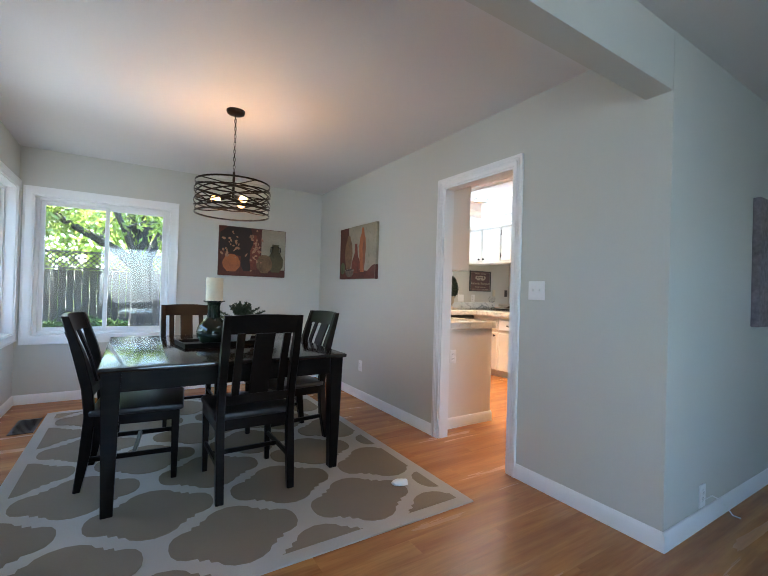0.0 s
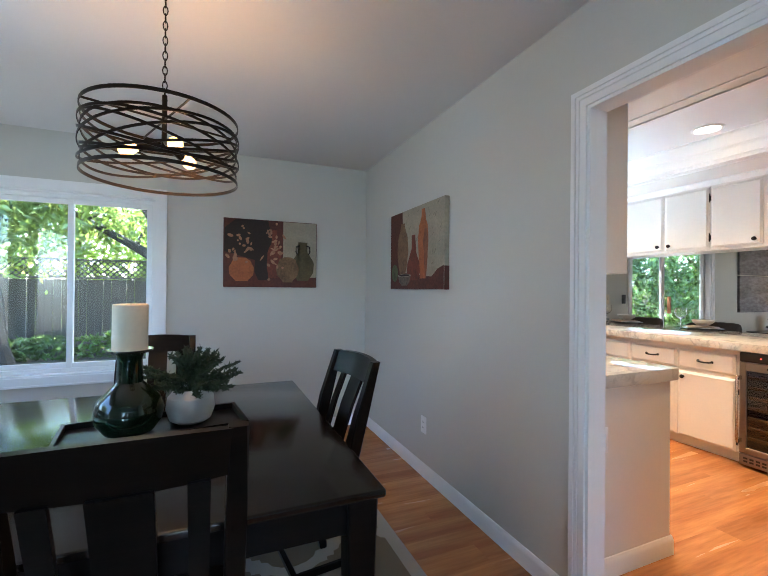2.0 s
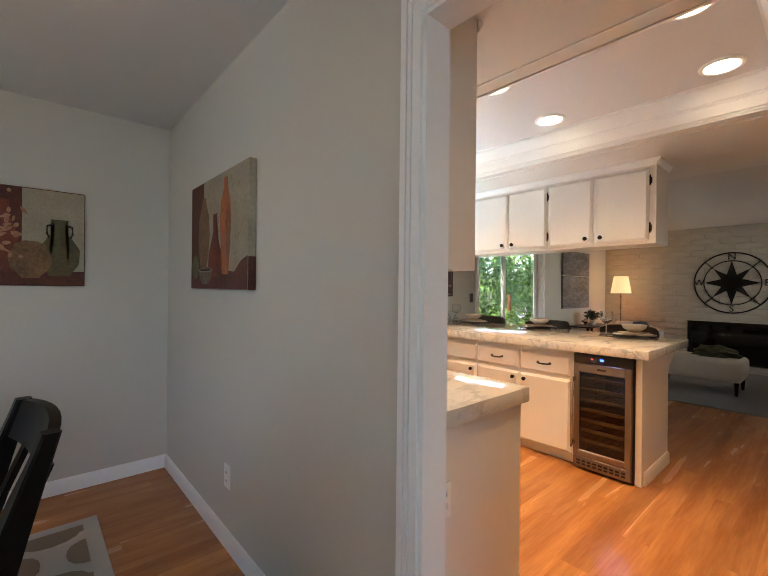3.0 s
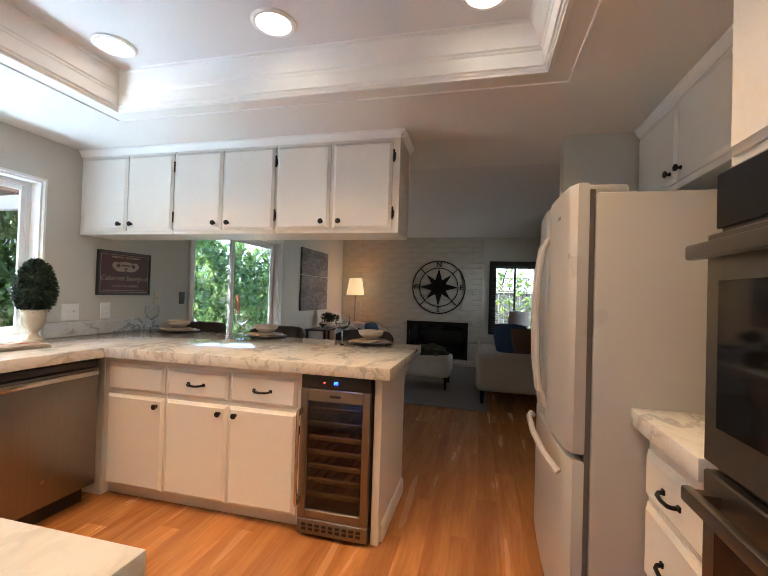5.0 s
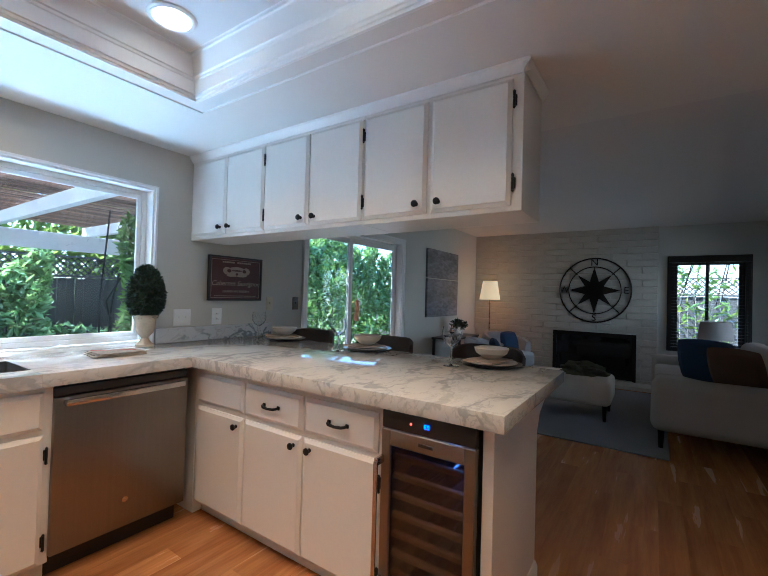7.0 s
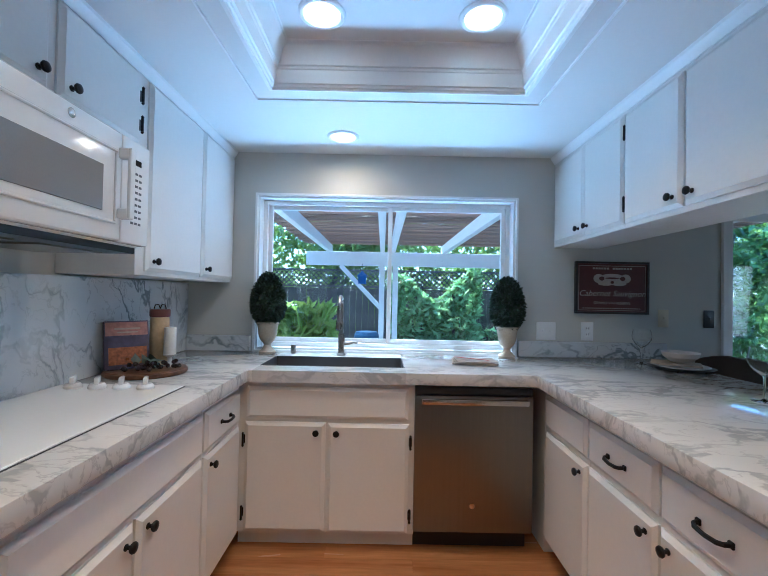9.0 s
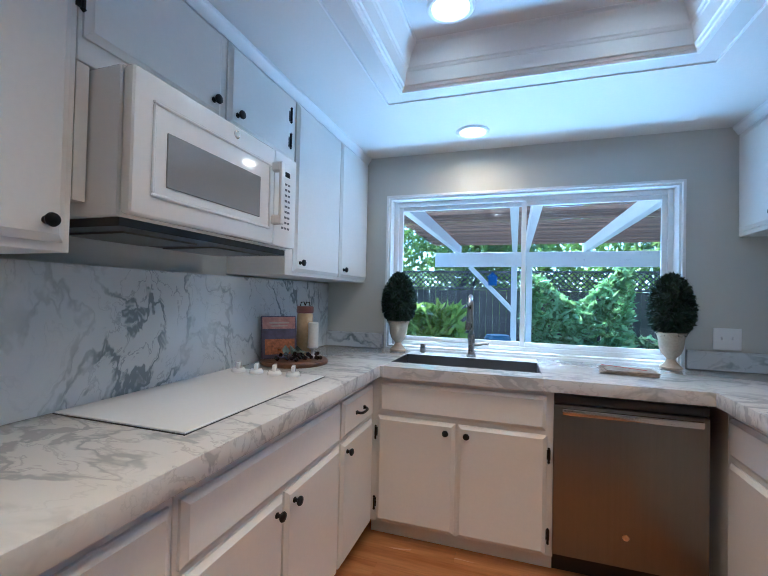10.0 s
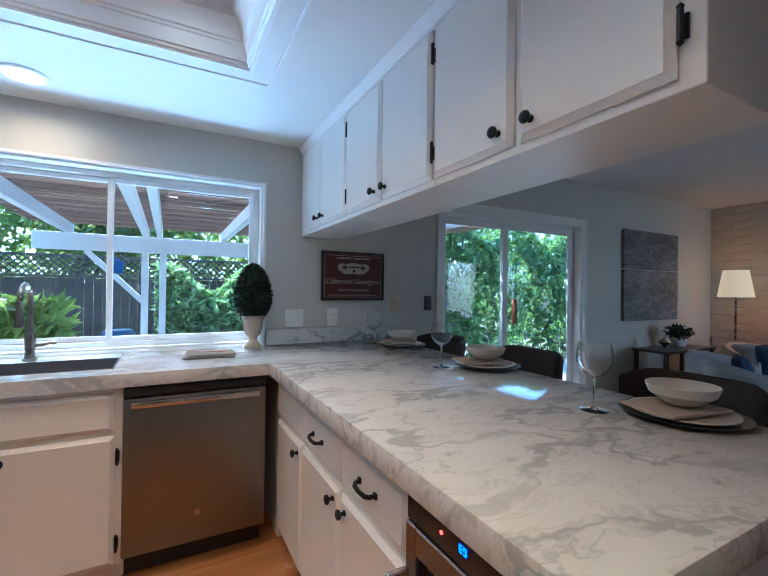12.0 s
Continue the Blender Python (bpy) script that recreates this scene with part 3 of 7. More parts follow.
PEN = lambda y: pose(4.76, y, 0, 0, 0, -90)
BASEG, UPG = "white base cabinets", "white wall cabinets"
cabinet("base_cabinet", PEN(4.70), 0.455, 0.6, 0.085, 0.853, [("drawer", 0.04, 0.445, 0.655, 0.815, "", ""), ("door", 0.04, 0.445, 0.088, 0.63, "rt", "")],
        "white painted base cabinet with drawer and door under the peninsula", 0.1, BASEG)
cabinet("base_cabinet", PEN(4.245), 0.855, 0.6, 0.085, 0.853, [("drawer", 0.008, 0.412, 0.655, 0.815, "pull", ""), ("drawer", 0.429, 0.833, 0.655, 0.815, "pull", ""),
        ("door", 0.006, 0.412, 0.088, 0.63, "rt", ""), ("door", 0.424, 0.836, 0.088, 0.63, "lt", "r")], "white painted double base cabinet with drawers under the peninsula", 0.1, BASEG)
pen_panel = thing("peninsula_panel", pose(0, 0, 0), "white painted end and back panels of the peninsula", "panel")
part("end_panel", box(4.76, 5.37, 2.945, 2.985, 0.0, 0.853, 0.002, 1), M_CAB, pen_panel)
part("back_panel", box(5.355, 5.37, 2.986, NW - 0.001, 0.0, 0.853, 0.002, 1), M_CAB, pen_panel)
part("corner_filler", box(4.76, 5.354, 4.702, NW - 0.001, 0.0, 0.853, 0.002, 1), M_CAB, pen_panel)
base_run("baseboard_peninsula", [(4.80, 2.945), (5.37, 2.945), (5.37, NW)][::-1])
bm = bmesh.new()
prof = [(5.372, 0.853), (5.62, 0.853), (5.62, 0.82), (5.55, 0.78), (5.46, 0.74), (5.41, 0.66), (5.372, 0.62)]
a = [bm.verts.new((x, 2.955, z)) for x, z in prof]
b = [bm.verts.new((x, 2.995, z)) for x, z in prof]
bm.faces.new(a)
bm.faces.new(b[::-1])
for i in range(len(prof)):
    bm.faces.new((a[i], a[(i + 1) % len(prof)], b[(i + 1) % len(prof)], b[i]))
single("bracket", bm, M_CAB, pose(0, 0, 0), "white painted corbel under the peninsula overhang", "bracket")

NOR = lambda x: pose(x, 4.685, 0)
cabinet("sink_cabinet", NOR(3.17), 0.915, 0.6, 0.085, 0.853, [("drawer", 0.052, 0.878, 0.668, 0.828, "", ""), ("door", 0.046, 0.455, 0.098, 0.648, "rt", "l"), ("door", 0.468, 0.882, 0.094, 0.646, "lt", "r")],
        "white painted sink base cabinet with two doors and false drawer", 0.1, BASEG)
WES = lambda y: pose(3.18, y, 0, 0, 0, 90)
cabinet("base_cabinet", WES(2.945), 0.41, 0.585, 0.085, 0.853, [("drawer", 0.02, 0.392, 0.65, 0.812, "pull", ""), ("door", 0.02, 0.392, 0.09, 0.63, "rt", "")],
        "white painted base cabinet at the end of the cooktop counter", 0.1, BASEG)
cabinet("base_cabinet", WES(3.355), 0.895, 0.585, 0.085, 0.853, [("drawer", 0.015, 0.88, 0.65, 0.812, "", ""), ("door", 0.015, 0.44, 0.09, 0.63, "rt", ""), ("door", 0.456, 0.88, 0.09, 0.63, "lt", "")],
        "white painted double base cabinet under the cooktop", 0.1, BASEG)
cabinet("base_cabinet", WES(4.25), 0.43, 0.585, 0.085, 0.853, [("drawer", 0.012, 0.405, 0.65, 0.812, "pull", ""), ("door", 0.012, 0.405, 0.09, 0.63, "lt", "")],
        "narrow white painted base cabinet in the corner", 0.1, BASEG)
single("cabinet_end_panel", box(2.557, 3.20, 2.93, 2.943, 0.0, 0.853, 0.002, 1), M_CAB, pose(0, 0, 0), "painted end panel of the cooktop counter", "panel")
base_run("baseboard_end_panel", [(2.557, 2.93), (3.21, 2.93)][::-1])

# wall cabinets over the peninsula
UP = lambda y: pose(5.048, y, 0, 0, 0, -90)
for y1, w, fr in ((5.303, 0.80, ((0.043, 0.418), (0.426, 0.796))), (4.503, 0.757, ((0.004, 0.374), (0.386, 0.750))), (3.746, 0.796, ((0.010, 0.366), (0.388, 0.752)))):
    fronts = [("door", *fr[0], 1.668, 2.187, "rb", ""), ("door", *fr[1], 1.668, 2.187, "lb", "r")]
    cabinet("wall_cabinet", UP(y1), w, 0.30, 1.645, SO - 0.002, fronts, "white painted double wall cabinet hung over the peninsula", 0.0, UPG)


def crown_run(name, pts):
    """A small crown under the soffit, to the left of the way."""
    bm = bmesh.new()
    for (xa, ya), (xb, yb) in zip(pts, pts[1:]):
        d = Vector((xb - xa, yb - ya, 0)).normalized()
        s = Vector((-d.y, d.x, 0))
        prof = [(0.0, -0.045), (0.006, -0.045), (0.010, -0.036), (0.022, -0.018), (0.028, -0.012), (0.030, 0.0), (0.0, 0.0)]
        a = [bm.verts.new(Vector((xa, ya, SO)) + s * u + Vector((0, 0, z))) for u, z in prof]
        b = [bm.verts.new(Vector((xb, yb, SO)) + s * u + Vector((0, 0, z))) for u, z in prof]
        for i in range(len(prof) - 1):
            bm.faces.new((a[i], b[i], b[i + 1], a[i + 1]))
        bm.faces.new(a)
        bm.faces.new(b[::-1])
    return built(name, bm, M_TRIM, "small white crown moulding over cabinets", "moulding", 25)


crown_run("crown_peninsula", [(5.048, 2.925), (5.048, NW)])
crown_run("crown_peninsula_end", [(5.35, 2.95), (5.023, 2.95)])
crown_run("crown_west", [(2.884, NW), (2.884, 2.93)])

# wall cabinets over the cooktop counter
WUP = lambda y: pose(2.884, y, 0, 0, 0, 90)
cabinet("wall_cabinet", WUP(2.93), 0.385, 0.327, 1.37, SO - 0.002, [("door", 0.02, 0.365, 1.392, 2.20, "rb", "")], "tall white painted wall cabinet beside the doorway", 0, UPG)
cabinet("wall_cabinet", WUP(3.315), 0.945, 0.327, 1.84, SO - 0.002, [("door", 0.01, 0.485, 1.90, 2.20, "rb", "l"), ("door", 0.52, 0.935, 1.90, 2.20, "lb", "r")], "short white painted wall cabinet above the microwave", 0, UPG)
cabinet("wall_cabinet", WUP(4.26), 1.042, 0.327, 1.37, SO - 0.002, [("door", 0.06, 0.565, 1.388, 2.20, "lb", ""), ("door", 0.58, 1.03, 1.388, 2.20, "lb", "")], "white painted double wall cabinet beside the window", 0, UPG)
single("filler_panel", box(2.606, 2.882, 3.317, 3.348, 1.50, 1.838), M_CAB, pose(0, 0, 0), "cream filler panel beside the microwave", "panel", smooth=0)

# counters and splashbacks
def slab(outline, z0, z1, bevel=0.003):
    bm = bmesh.new()
    a = [bm.verts.new((x, y, z0)) for x, y in outline]
    f = bm.faces.new(a)
    out = bmesh.ops.extrude_face_region(bm, geom=[f])
    bmesh.ops.translate(bm, vec=(0, 0, z1 - z0), verts=[v for v in out["geom"] if isinstance(v, bmesh.types.BMVert)])
    bmesh.ops.bevel(bm, geom=list(bm.edges), offset=bevel, segments=2, profile=0.5, affect="EDGES")
    return bm


SX0, SX1, SY0, SY1 = 3.25, 4.03, 4.79, 5.115
bm = slab([(2.557, 2.91), (3.23, 2.91), (3.23, 4.645), (SX0, 4.645), (SX0, NW - 0.002), (2.557, NW - 0.002)], 0.855, 0.915)
top = thing("countertop", pose(0, 0, 0), "white marble look worktop with grey veins round the kitchen", "countertop")
part("west_run", bm, M_MARBLE, top)
bm = bmesh.new()
solid(bm, SX0 + 0.0005, SX1, 4.645, SY0, 0.855, 0.915)
solid(bm, SX0 + 0.0005, SX1, SY1, NW - 0.002, 0.855, 0.915)
part("sink_run", bm, M_MARBLE, top, smooth=0)
bm = slab([(SX1, 4.645), (4.695, 4.645), (4.695, 2.893), (5.725, 2.893), (5.725, NW - 0.002), (SX1, NW - 0.002)], 0.855, 0.915)
part("peninsula_run", bm, M_MARBLE, top)
splash = thing("splashback", pose(0, 0, 0), "white marble look splashback with grey veins", "splashback")
part("tall_panel", box(2.557, 2.604, 2.93, NW - 0.002, 0.916, 1.36), M_MARBLE_WALL, splash, smooth=0)
part("low_strip", box(2.606, 3.03, 5.28, NW - 0.002, 0.916, 1.02, 0.003, 1), M_MARBLE_WALL, splash)
part("low_strip", box(4.81, 5.80, 5.28, NW - 0.002, 0.916, 1.02, 0.003, 1), M_MARBLE_WALL, splash)

# ---- kitchen appliances ----
dw = thing("dishwasher", pose(4.076, 4.685, 0), "stainless steel dishwasher under the counter", "dishwasher")
part("tub", box(0.006, 0.604, 0.0, 0.55, 0.105, 0.850), M_BLACKPL, dw, smooth=0)
part("door_panel", box(0.004, 0.606, -0.028, 0.002, 0.115, 0.800, 0.006), M_STEEL, dw)
part("control_strip", box(0.004, 0.606, -0.022, 0.002, 0.806, 0.846, 0.004), M_BLACKPL, dw, "dark control strip")
bm = box(0.035, 0.575, -0.062, -0.045, 0.762, 0.792, 0.006)
for hx in (0.035, 0.557):
    solid(bm, hx, hx + 0.018, -0.05, -0.024, 0.768, 0.788, 0.003, 1)
part("handle", bm, M_STEELH, dw, "wide steel bar handle")
bm = lathe([(0.0, 0), (0.014, 0.0), (0.014, 0.003), (0.0, 0.003)], 16)
bmesh.ops.transform(bm, matrix=pose(0.30, -0.028, 0.25, 90), verts=bm.verts)
part("badge", bm, M_STEELH, dw)
part("toe_panel", box(0.01, 0.60, 0.06, 0.08, 0.0, 0.105), M_BLACKPL, dw, smooth=0)

wine = thing("wine_cooler", pose(4.755, 3.378, 0, 0, 0, -90), "stainless steel wine cooler with a glass door and wooden shelves", "wine cooler")
W = 0.385
bm = bmesh.new()
solid(bm, 0.002, 0.02, 0.0, 0.55, 0.02, 0.85)
solid(bm, W - 0.02, W - 0.002, 0.0, 0.55, 0.02, 0.85)
solid(bm, 0.02, W - 0.02, 0.53, 0.55, 0.02, 0.85)
solid(bm, 0.02, W - 0.02, 0.0, 0.53, 0.02, 0.10)
solid(bm, 0.02, W - 0.02, 0.0, 0.53, 0.80, 0.85)
part("body", bm, M_BLACKPL, wine, smooth=0)
part("control_panel", box(0.002, W - 0.002, -0.032, 0.0, 0.778, 0.848, 0.004), M_BLACKPL, wine, "black control panel with blue digits")
bm = bmesh.new()
for x0, x1, z0, z1 in ((0.002, 0.042, 0.105, 0.775), (W - 0.042, W - 0.002, 0.105, 0.775), (0.042, W - 0.042, 0.715, 0.775), (0.042, W - 0.042, 0.105, 0.15)):
    solid(bm, x0, x1, -0.036, -0.004, z0, z1, 0.003, 1)
frame_ = part("door", bm, M_STEEL, wine, "steel framed glass door")
dg = glass_mat("smoked_glass", (0.17, 0.17, 0.18))
pane = part("door_pane", box(0.04, W - 0.04, -0.026, -0.018, 0.148, 0.717), dg, frame_, "dark tinted glass", smooth=0)
pane.visible_shadow = False
bm = tube([(0.012, -0.085, 0.20), (0.012, -0.085, 0.66)], 0.009, 10)
solid(bm, 0.004, 0.020, -0.088, -0.036, 0.185, 0.215, 0.003, 1)
solid(bm, 0.004, 0.020, -0.088, -0.036, 0.645, 0.675, 0.003, 1)
part("handle", bm, M_STEELH, frame_, "vertical steel bar handle")
for i in range(7):
    z = 0.20 + i * 0.075
    shelf = part("shelf", box(0.03, W - 0.03, 0.005, 0.030, z, z + 0.02, 0.003, 1), M_SHELF, wine, "pale wooden shelf front")
    bm = bmesh.new()
    for j in range(6):
        x = 0.05 + j * 0.055
        solid(bm, x, x + 0.006, 0.03, 0.50, z + 0.006, z + 0.012)
    part("wire_rack", bm, M_STEELH, shelf, smooth=0)
bm = bmesh.new()
for i in range(9):
    for j in range(2):
        solid(bm, 0.03 + i * 0.037, 0.03 + i * 0.037 + 0.024, -0.038, -0.03, 0.045 + j * 0.022, 0.058 + j * 0.022)
part("grille_slots", bm, M_BLACKPL, wine, smooth=0)
part("grille", box(0.002, W - 0.002, -0.034, -0.002, 0.022, 0.10, 0.003, 1), M_STEEL, wine)
M_BLUE_LED = glow("blue_led", (0.03, 0.10, 1.0), 1.2)
M_RED_LED = glow("red_led", (1.0, 0.03, 0.015), 1.5)
bm = bmesh.new()
for seg in ((0, 0, .012, .003), (0, .018, .012, .021), (0, .009, .012, .012), (0, 0, .003, .021), (0.017, 0, 0.029, .003), (.017, .018, .029, .021), (.026, 0, .029, .021), (.017, .009, .020, .021)):
    solid(bm, 0.185 + seg[0] * 0.7, 0.185 + seg[2] * 0.7, -0.0335, -0.0318, 0.806 + seg[1] * 0.7, 0.806 + seg[3] * 0.7)
part("digits", bm, M_BLUE_LED, wine, "blue lit temperature digits", smooth=0)
part("red_light", lathe([(0.0, 0), (0.004, 0), (0.004, 0.002), (0.0, 0.003)], 10, 0, 0, 0), M_RED_LED, wine).matrix_local = pose(0.13, -0.032, 0.812, 90)
bm = box(0.165, 0.225, -0.040, -0.036, 0.738, 0.752, 0.0018, 1)
part("badge", bm, M_BLACKPL, frame_)
cool = lamp("cooler_lamp", "POINT", (5.0, 3.18, 0.77), 0.25, (0.15, 0.35, 1.0), 0.03)

mw = thing("microwave", pose(3.01, 3.352, 1.463, 0, 0, 90), "white over the range microwave with a grey window", "microwave")
part("body", box(0.0, 0.76, 0.025, 0.405, 0.0, 0.373, 0.004, 1), M_WHITE_GLOSS, mw)
bm = box(0.0, 0.60, -0.015, 0.022, 0.005, 0.370, 0.012, 3)
dr = part("door", bm, M_WHITE_GLOSS, mw, "white door with raised frame")
bm = bmesh.new()
for a, b, c, d in ((0.055, 0.57, 0.058, 0.068), (0.055, 0.57, 0.294, 0.304), (0.055, 0.065, 0.068, 0.294), (0.56, 0.57, 0.068, 0.294)):
    solid(bm, a, b, -0.021, -0.013, c, d, 0.003, 1)
part("raised_border", bm, M_WHITE_GLOSS, dr)
part("door_window", box(0.101, 0.506, -0.0185, -0.014, 0.092, 0.236, 0.0015, 1), M_GREYGLASS, dr, "grey mesh window")
bm = box(0.578, 0.606, -0.058, -0.044, 0.08, 0.315, 0.006)
solid(bm, 0.578, 0.606, -0.05, -0.012, 0.08, 0.115, 0.004, 1)
solid(bm, 0.578, 0.606, -0.05, -0.012, 0.28, 0.315, 0.004, 1)
part("handle", bm, M_WHITE_GLOSS, dr, "white upright handle")
panel = part("control_panel", box(0.603, 0.76, -0.013, 0.022, 0.005, 0.370, 0.008, 2), M_WHITE_GLOSS, mw)
M_PRINT = mat("grey_print", (0.10, 0.10, 0.11), 0.5)
part("display", box(0.655, 0.705, -0.0145, -0.012, 0.285, 0.305), M_DARKGLASS, panel, smooth=0)
bm = bmesh.new()
for r in range(9):
    for c in range(3):
        solid(bm, 0.653 + c * 0.021, 0.667 + c * 0.021, -0.0142, -0.012, 0.075 + r * 0.022, 0.083 + r * 0.022)
part("key_print", bm, M_PRINT, panel, smooth=0)
bm = lathe([(0.0, 0.0), (0.014, 0.0), (0.014, 0.002), (0.011, 0.003), (0.0, 0.003)], 20)
bmesh.ops.transform(bm, matrix=pose(0.375, -0.015, 0.338, 90), verts=bm.verts)
part("badge", bm, M_STEELH, dr)
bm = box(0.01, 0.75, 0.03, 0.362, -0.022, -0.0005)
under = part("vent_tray", bm, M_BLACKPL, mw, smooth=0)
for fx in (0.08, 0.42):
    part("filter", box(fx, fx + 0.26, 0.10, 0.33, -0.028, -0.0225), M_STEEL, under, "metal mesh filter", smooth=0)

cook = thing("cooktop", pose(0, 0, 0), "white glass cooktop set into the marble counter", "cooktop")
part("trim", box(2.616, 3.104, 3.462, 4.262, 0.9155, 0.9185, 0.001, 1), M_BLACKPL, cook)
part("glass_top", box(2.620, 3.100, 3.466, 4.258, 0.917, 0.9225, 0.0015, 1), M_WHITE_GLOSS, cook, "glossy white glass surface")
for i in range(4):
    bm = lathe([(0.021, 0.0), (0.021, 0.006), (0.017, 0.012), (0.015, 0.014), (0.0, 0.014)], 20)
    solid(bm, -0.0055, 0.0055, -0.018, 0.018, 0.012, 0.032, 0.003, 2)
    k = part("knob", bm, M_WHITE_GLOSS, cook, "white plastic knob")
    k.matrix_local = pose(2.705 + i * 0.092, 4.185 + 0.004 * i, 0.9225, 0, 0, 25) @ Matrix.Diagonal((1.5, 1.5, 1.4, 1))

# sink, faucet, soap pump
sink = thing("sink", pose(0, 0, 0), "dark grey composite undermount sink", "sink")
bm = bmesh.new()
solid(bm, SX0 - 0.012, SX1 + 0.012, SY0 - 0.012, SY1 + 0.012, 0.700, 0.712)
for a, b, c, d in ((SX0 - 0.012, SX0, SY0 - 0.012, SY1 + 0.012), (SX1, SX1 + 0.012, SY0 - 0.012, SY1 + 0.012), (SX0, SX1, SY0 - 0.012, SY0), (SX0, SX1, SY1, SY1 + 0.012)):
    solid(bm, a, b, c, d, 0.712, 0.854)
part("basin", bm, M_SINK, sink, smooth=0)
bm = bmesh.new()
for a, b, c, d in ((SX0 + 0.001, SX0 + 0.006, SY0, SY1), (SX1 - 0.006, SX1 - 0.001, SY0, SY1), (SX0 + 0.006, SX1 - 0.006, SY0 + 0.001, SY0 + 0.006), (SX0 + 0.006, SX1 - 0.006, SY1 - 0.006, SY1 - 0.001)):
    solid(bm, a, b, c, d, 0.85, 0.917)
part("rim", bm, M_SINK, sink, smooth=0)
part("drain", lathe([(0.0, 0.0), (0.045, 0.0), (0.045, 0.003), (0.0, 0.003)], 20, 3.65, 5.0, 0.7125), M_STEELH, sink)
fau = thing("faucet", pose(3.645, 5.195, 0.915), "brushed nickel gooseneck kitchen faucet with side lever", "faucet")
part("base", lathe([(0.030, 0.0), (0.030, 0.008), (0.022, 0.016), (0.020, 0.05), (0.023, 0.10), (0.021, 0.13), (0.016, 0.15), (0.0125, 0.165), (0.0, 0.166)], 20), M_NICKEL, fau)
arc = [(0, 0, 0.16), (0, 0, 0.27)] + [(0, -0.085 + 0.085 * math.cos(a), 0.29 + 0.085 * math.sin(a)) for a in [math.pi * q / 12 for q in range(0, 12)]] + [(0, -0.17, 0.27)]
part("spout", tube(arc, 0.0115, 12), M_NICKEL, fau)
part("spray_head", lathe([(0.013, 0.0), (0.020, 0.005), (0.019, 0.03), (0.014, 0.07), (0.013, 0.10), (0.0, 0.10)], 16, 0, -0.17, 0.175), M_NICKEL, fau)
bm = tube([(0.015, 0, 0.075), (0.05, 0, 0.078), (0.075, 0, 0.085), (0.105, 0, 0.082)], 0.008, 10, radii=[0.012, 0.011, 0.008, 0.007])
part("lever", bm, M_NICKEL, fau)
single("soap_pump", lathe([(0.018, 0.0), (0.018, 0.05), (0.016, 0.054), (0.0, 0.055)], 18), M_NICKEL, pose(3.33, 5.235, 0.916), "brushed nickel soap dispenser cap beside the sink", "soap pump")

# fridge
M_GASKET = mat("grey_gasket", (0.16, 0.15, 0.14), 0.6)
fr = thing("refrigerator", pose(4.335, 1.335, 0), "white french door refrigerator with a bottom freezer drawer", "refrigerator")
FW = 0.91
part("body", box(0.0, FW, 0.0, 0.735, 0.02, 1.675, 0.006), M_FRIDGE, fr)


def bowed(x0, x1, y0, depth, bow, z0, z1, n=14, r=0.012):
    """A door that bows out towards +y."""
    bm = bmesh.new()
    pts = [(x0, y0)]
    for i in range(n + 1):
        u = i / n
        edge = min(u, 1 - u) * (x1 - x0)
        soft = r * (1 - min(1, edge / r)) ** 2
        pts.append((x0 + u * (x1 - x0), y0 + depth + bow * (1 - ((x0 + u * (x1 - x0)) / FW * 2 - 1) ** 2) - soft))
    pts.append((x1, y0))
    a = [bm.verts.new((x, y, z0)) for x, y in pts]
    b = [bm.verts.new((x, y, z1)) for x, y in pts]
    bm.faces.new(a)
    bm.faces.new(b[::-1])
    for i in range(len(pts)):
        bm.faces.new((a[i], a[(i + 1) % len(pts)], b[(i + 1) % len(pts)], b[i]))
    bmesh.ops.bevel(bm, geom=[e for e in bm.edges if abs(e.verts[0].co.z - e.verts[1].co.z) < 1e-4], offset=0.012, segments=2, affect="EDGES", profile=0.5)
    return bm


d1 = part("door", bowed(0.002, FW / 2 - 0.002, 0.757, 0.05, 0.022, 0.725, 1.715), M_FRIDGE, fr)
d3 = part("door", bowed(FW / 2 + 0.002, FW - 0.002, 0.757, 0.05, 0.022, 0.725, 1.715), M_FRIDGE, fr)
d2 = part("freezer_drawer", bowed(0.002, FW - 0.002, 0.757, 0.05, 0.022, 0.06, 0.705), M_FRIDGE, fr)
part("gasket", box(0.014, FW - 0.014, 0.736, 0.756, 0.06, 1.69), M_GASKET, fr, smooth=0)
for hx, leaf_door in ((FW / 2 - 0.04, d1), (FW / 2 + 0.04, d3)):
    bm = tube([(hx, 0.826, 0.79), (hx, 0.856, 0.86), (hx, 0.874, 1.0), (hx, 0.879, 1.2), (hx, 0.874, 1.38), (hx, 0.856, 1.52), (hx, 0.826, 1.57)], 0.014, 10)
    part("handle", bm, M_FRIDGE, leaf_door, "curved white door handle")
bm = tube([(0.07, 0.83, 0.63), (0.09, 0.845, 0.645), (0.2, 0.867, 0.655), (FW / 2, 0.878, 0.66), (FW - 0.2, 0.867, 0.655), (FW - 0.09, 0.845, 0.645), (FW - 0.07, 0.83, 0.63)], 0.014, 10)
part("handle", bm, M_FRIDGE, d2, "curved white drawer handle")
part("hinge_cover", box(0.03, 0.14, 0.62, 0.80, 1.676, 1.712, 0.01), M_FRIDGE, fr)
part("hinge_cover", box(FW - 0.14, FW - 0.03, 0.62, 0.80, 1.676, 1.712, 0.01), M_FRIDGE, fr)
